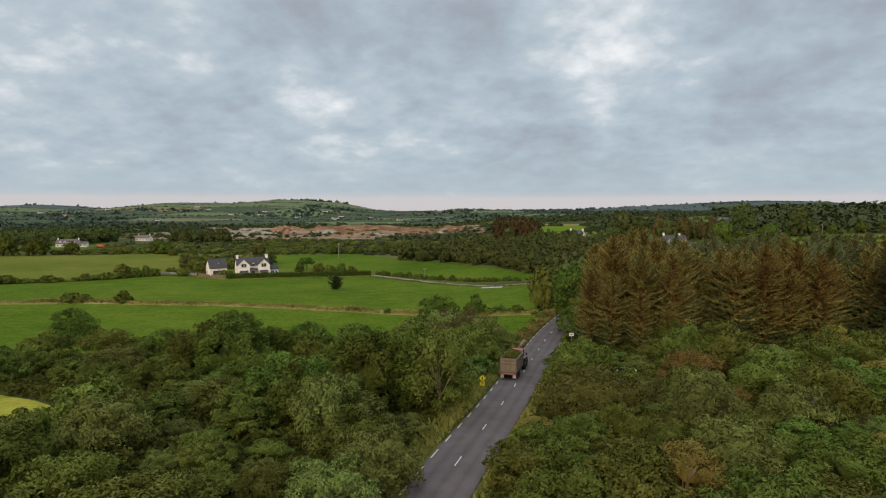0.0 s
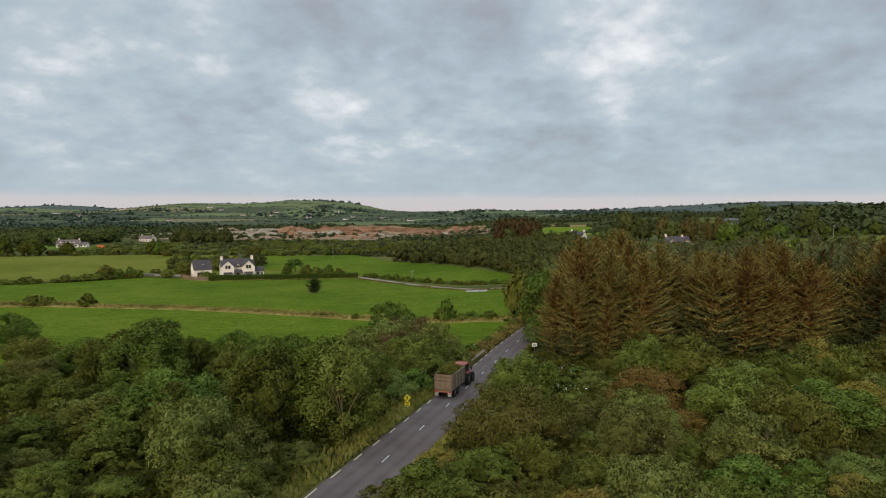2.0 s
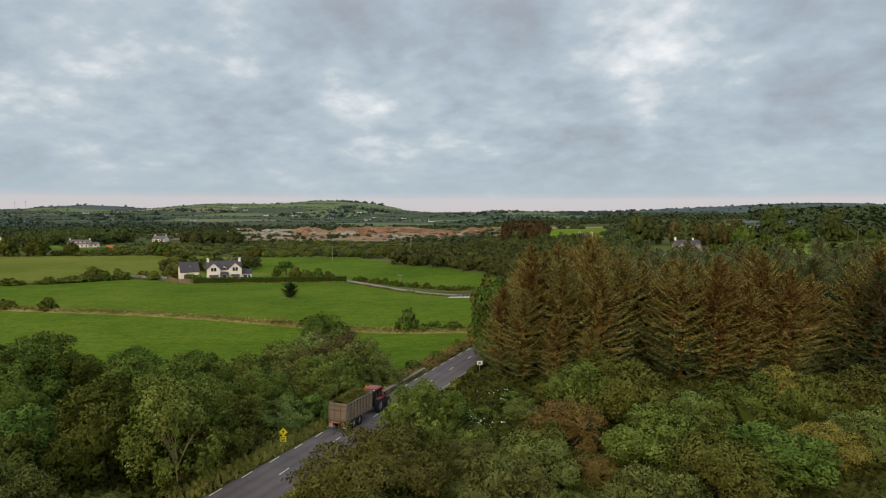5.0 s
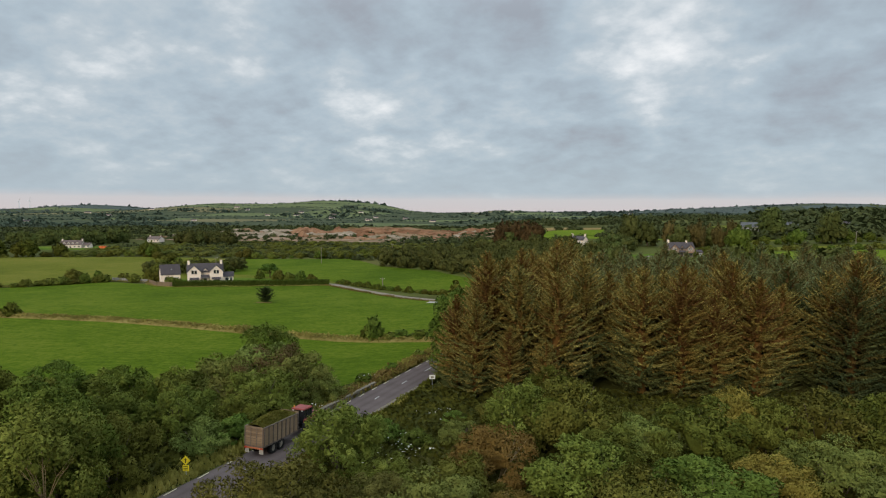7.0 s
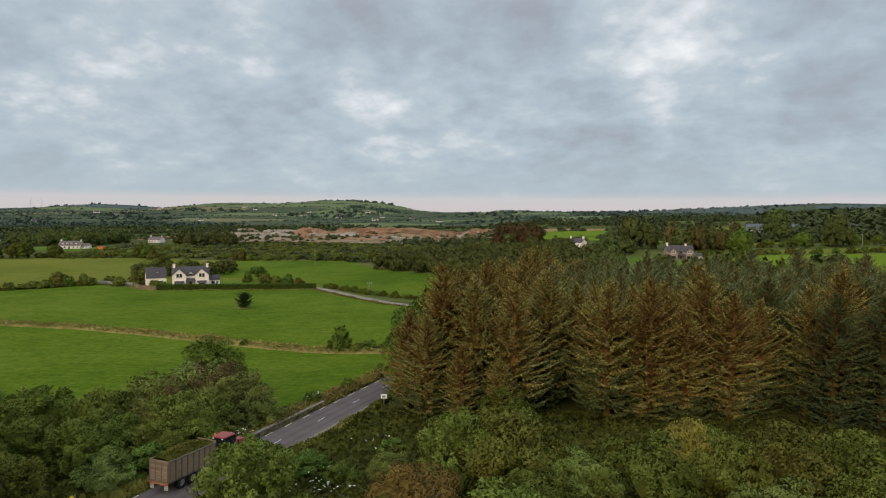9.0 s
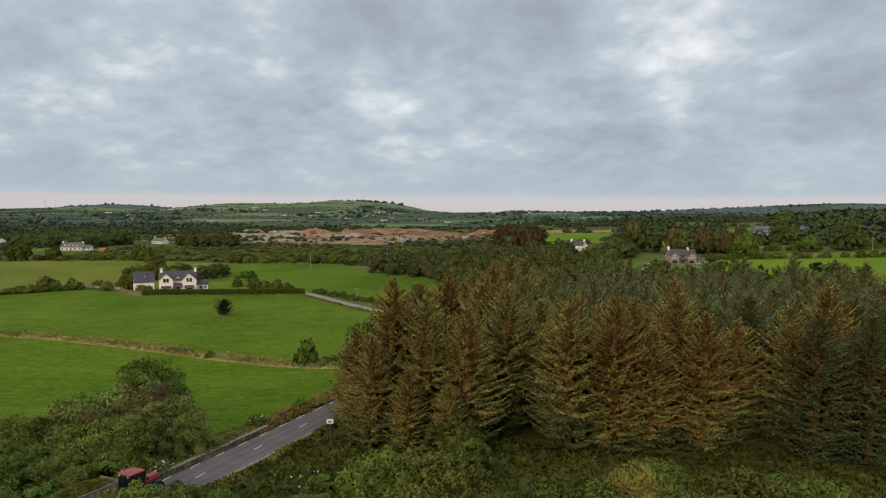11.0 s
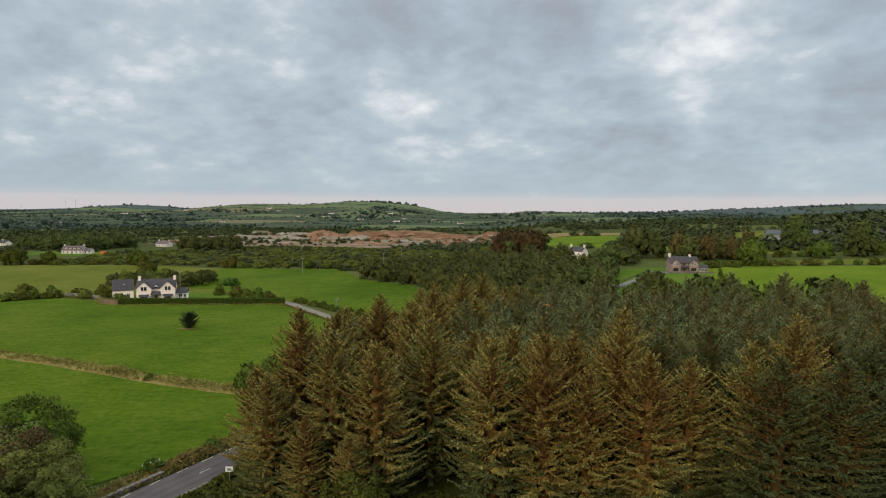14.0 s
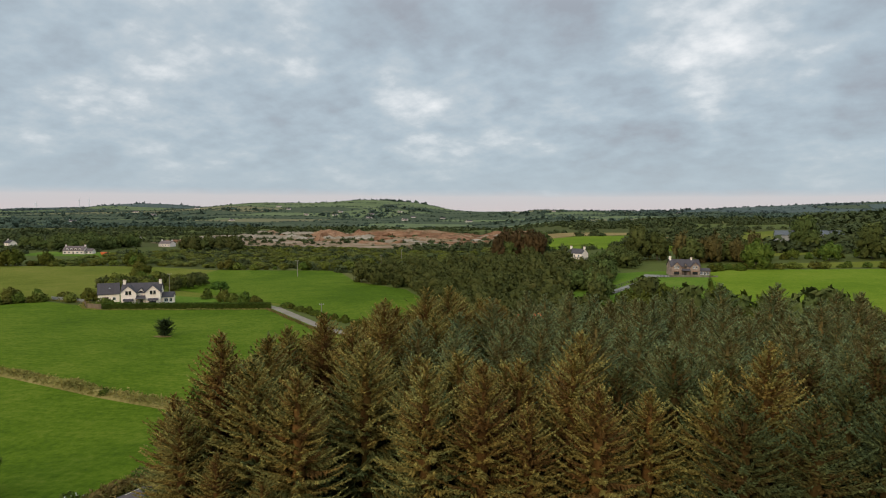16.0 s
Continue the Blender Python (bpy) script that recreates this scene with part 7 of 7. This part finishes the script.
def tractor_and_trailer():
    ry = 81.5
    rx = float(road_x(ry)) - 1.35
    ang = -15.6
    base = pose(rx, ry, z1(rx, ry) + 0.14, -3.1, 0, ang)
    t = thing("silage_trailer", "weathered high-sided silage trailer with brown boards", "trailer", m=base)
    W, L0, L1, z0, zt = 2.2, 0.0, 6.0, 1.15, 2.95
    part("bed", box((0, (L0 + L1) / 2, z0 - 0.08), (W, L1, 0.16), 0.02), TRAILERFRAME, t)
    for sx in (-1, 1):
        side = part("side_panel", box((sx * (W / 2 - 0.04), L1 / 2, (z0 + zt) / 2), (0.06, L1, zt - z0)), TRAILER, t)
        for i in range(9):
            part("side_rib", box((sx * (W / 2 + 0.02), 0.1 + i * (L1 - 0.2) / 8, (z0 + zt) / 2), (0.08, 0.1, zt - z0)), TRAILERFRAME, side)
        part("top_rail", box((sx * (W / 2), L1 / 2, zt), (0.12, L1, 0.1), 0.02), TRAILERFRAME, t)
        part("chassis_beam", box((sx * 0.45, L1 / 2, z0 - 0.26), (0.14, L1, 0.22)), TRAILERFRAME, t)
        part("mudflap", box((sx * 0.82, 0.02, 0.62), (0.46, 0.03, 0.5)), plain("pale_flap", (0.4, 0.36, 0.3), 0.8), t)
        part("tail_lamp", box((sx * 0.9, -0.09, 0.93), (0.32, 0.05, 0.12), 0.01), LAMPRED, t)
    part("front_panel", box((0, L1, (z0 + zt + 0.2) / 2), (W, 0.06, zt - z0 + 0.2)), TRAILER, t)
    gate = part("tailgate", box((0, 0.0, (z0 + zt) / 2), (W - 0.1, 0.06, zt - z0)), TRAILERFRAME, t)
    for i in range(8):
        part("board", box((0, -0.045, z0 + 0.13 + i * 0.235), (W - 0.24, 0.035, 0.2), 0.006), TRAILER, gate)
    for gx in (-1.05, -0.35, 0.35, 1.05):
        part("gate_strap", box((gx, -0.075, (z0 + zt) / 2), (0.07, 0.04, zt - z0)), TRAILERFRAME, gate)
    part("light_bar", box((0, -0.06, 0.93), (2.2, 0.06, 0.16), 0.01), plain("light_bar_rust", (0.42, 0.14, 0.06), 0.6), t)
    for wy in (1.7, 3.0):
        for sx in (-1, 1):
            wheel(t, sx * 0.9, wy, 0.56, 0.42, MUD)
    part("axle", cylinder((0, 1.7, 0.56), 0.08, 2.0, "X", 8), TRAILERFRAME, t)
    part("axle", cylinder((0, 3.0, 0.56), 0.08, 2.0, "X", 8), TRAILERFRAME, t)
    part("drawbar", box((0, L1 + 0.8, 0.75), (0.22, 1.7, 0.2), 0.02), TRAILERFRAME, t)
    # heaped grass
    rng = np.random.default_rng(2)
    n = 2600
    u, v = rng.uniform(-1, 1, n), rng.uniform(0, 1, n)
    h = 0.06 + 0.72 * (1 - u**2) * np.sin(np.pi * np.clip(v * 0.9 + 0.1, 0, 1)) ** 0.6
    V, F = leaves_at(rng, np.stack([u * 1.0, 0.15 + v * 5.7, zt - 0.12 + h + rng.normal(0, 0.04, n)], -1), np.tile([[0, 0, 1.0]], (n, 1)), 0.13, 0.5)
    V2, F2 = [], []
    for i in range(13):
        for j in range(9):
            a, b = j / 4 - 1, i / 12
            V2.append((a * 1.02, 0.12 + b * 5.75, zt - 0.16 + 0.06 + 0.68 * (1 - a * a) * math.sin(math.pi * min(1, b * 0.9 + 0.1)) ** 0.6))
    F2 = [(i * 9 + j, i * 9 + j + 1, i * 9 + j + 10, i * 9 + j + 9) for i in range(12) for j in range(8)]
    V, F = merge([(V, F), (np.array(V2), F2)])
    load = tagged(new("grass_load", tag_mesh("grass_load", V, F, SILAGE)), "heap of freshly cut green grass in the trailer", "silage")
    load.matrix_basis = base
    # tractor
    k = thing("tractor", "red tractor with dark cab pulling the trailer", "tractor", m=base @ Matrix.Translation((0, L1 + 1.3, 0)))
    part("rear_axle", box((0, 0.9, 0.9), (1.5, 0.5, 0.5), 0.05), BLACK, k)
    part("chassis", box((0, 2.2, 0.95), (0.6, 3.2, 0.5), 0.05), BLACK, k)
    part("bonnet", turned(prism([(-0.42, 1.15), (0.42, 1.15), (0.46, 1.5), (0.34, 1.85), (-0.34, 1.85), (-0.46, 1.5)], 1.9, 3.95), Matrix()), RED, k)
    part("grille", box((0, 3.97, 1.45), (0.7, 0.06, 0.6), 0.02), BLACK, k)
    cab = part("cab_glass", turned(prism([(-0.78, 1.35), (0.78, 1.35), (0.70, 2.72), (-0.70, 2.72)], 0.35, 1.85), Matrix()), GLASS, k)
    for sx in (-1, 1):
        for cy in (0.36, 1.1, 1.86):
            o = part("pillar", box((0, 0, 0), (0.08, 0.08, 1.42)), BLACK, cab)
            o.matrix_basis = Matrix.Translation((sx * 0.75, cy, 2.03)) @ Matrix.Rotation(radians(-3.4 * sx), 4, "Y")
        part("rear_fender", box((sx * 0.98, 0.85, 1.72), (0.5, 1.3, 0.12), 0.04), RED, k)
        part("fender_side", box((sx * 0.76, 0.85, 1.4), (0.06, 1.2, 0.6), 0.02), RED, k)
        wheel(k, sx * 0.98, 0.9, 0.88, 0.52, MUD)
        wheel(k, sx * 0.93, 3.35, 0.66, 0.42, MUD)
        part("front_fender", box((sx * 0.93, 3.35, 1.38), (0.4, 0.7, 0.05), 0.015), BLACK, k)
        part("mirror_arm", box((sx * 1.0, 1.85, 2.3), (0.45, 0.04, 0.04)), BLACK, k)
        part("mirror", box((sx * 1.2, 1.85, 2.15), (0.2, 0.06, 0.36), 0.02), BLACK, k)
        part("work_lamp", box((sx * 0.55, 0.22, 2.7), (0.16, 0.08, 0.1), 0.01), WHITE, k)
    part("cab_roof", box((0, 1.08, 2.82), (1.62, 1.75, 0.2), 0.07), RED, k)
    bc = part("beacon", cylinder((-0.6, 0.5, 3.02), 0.07, 0.2, seg=10), AMBER, k)
    part("exhaust", cylinder((0.72, 2.0, 2.2), 0.06, 1.7, seg=10), BLACK, k)
    part("weight_block", box((0, 4.15, 0.95), (0.8, 0.35, 0.4), 0.04), BLACK, k)
    part("hitch", box((0, 0.25, 0.72), (0.4, 0.9, 0.18), 0.02), BLACK, k)


tractor_and_trailer()
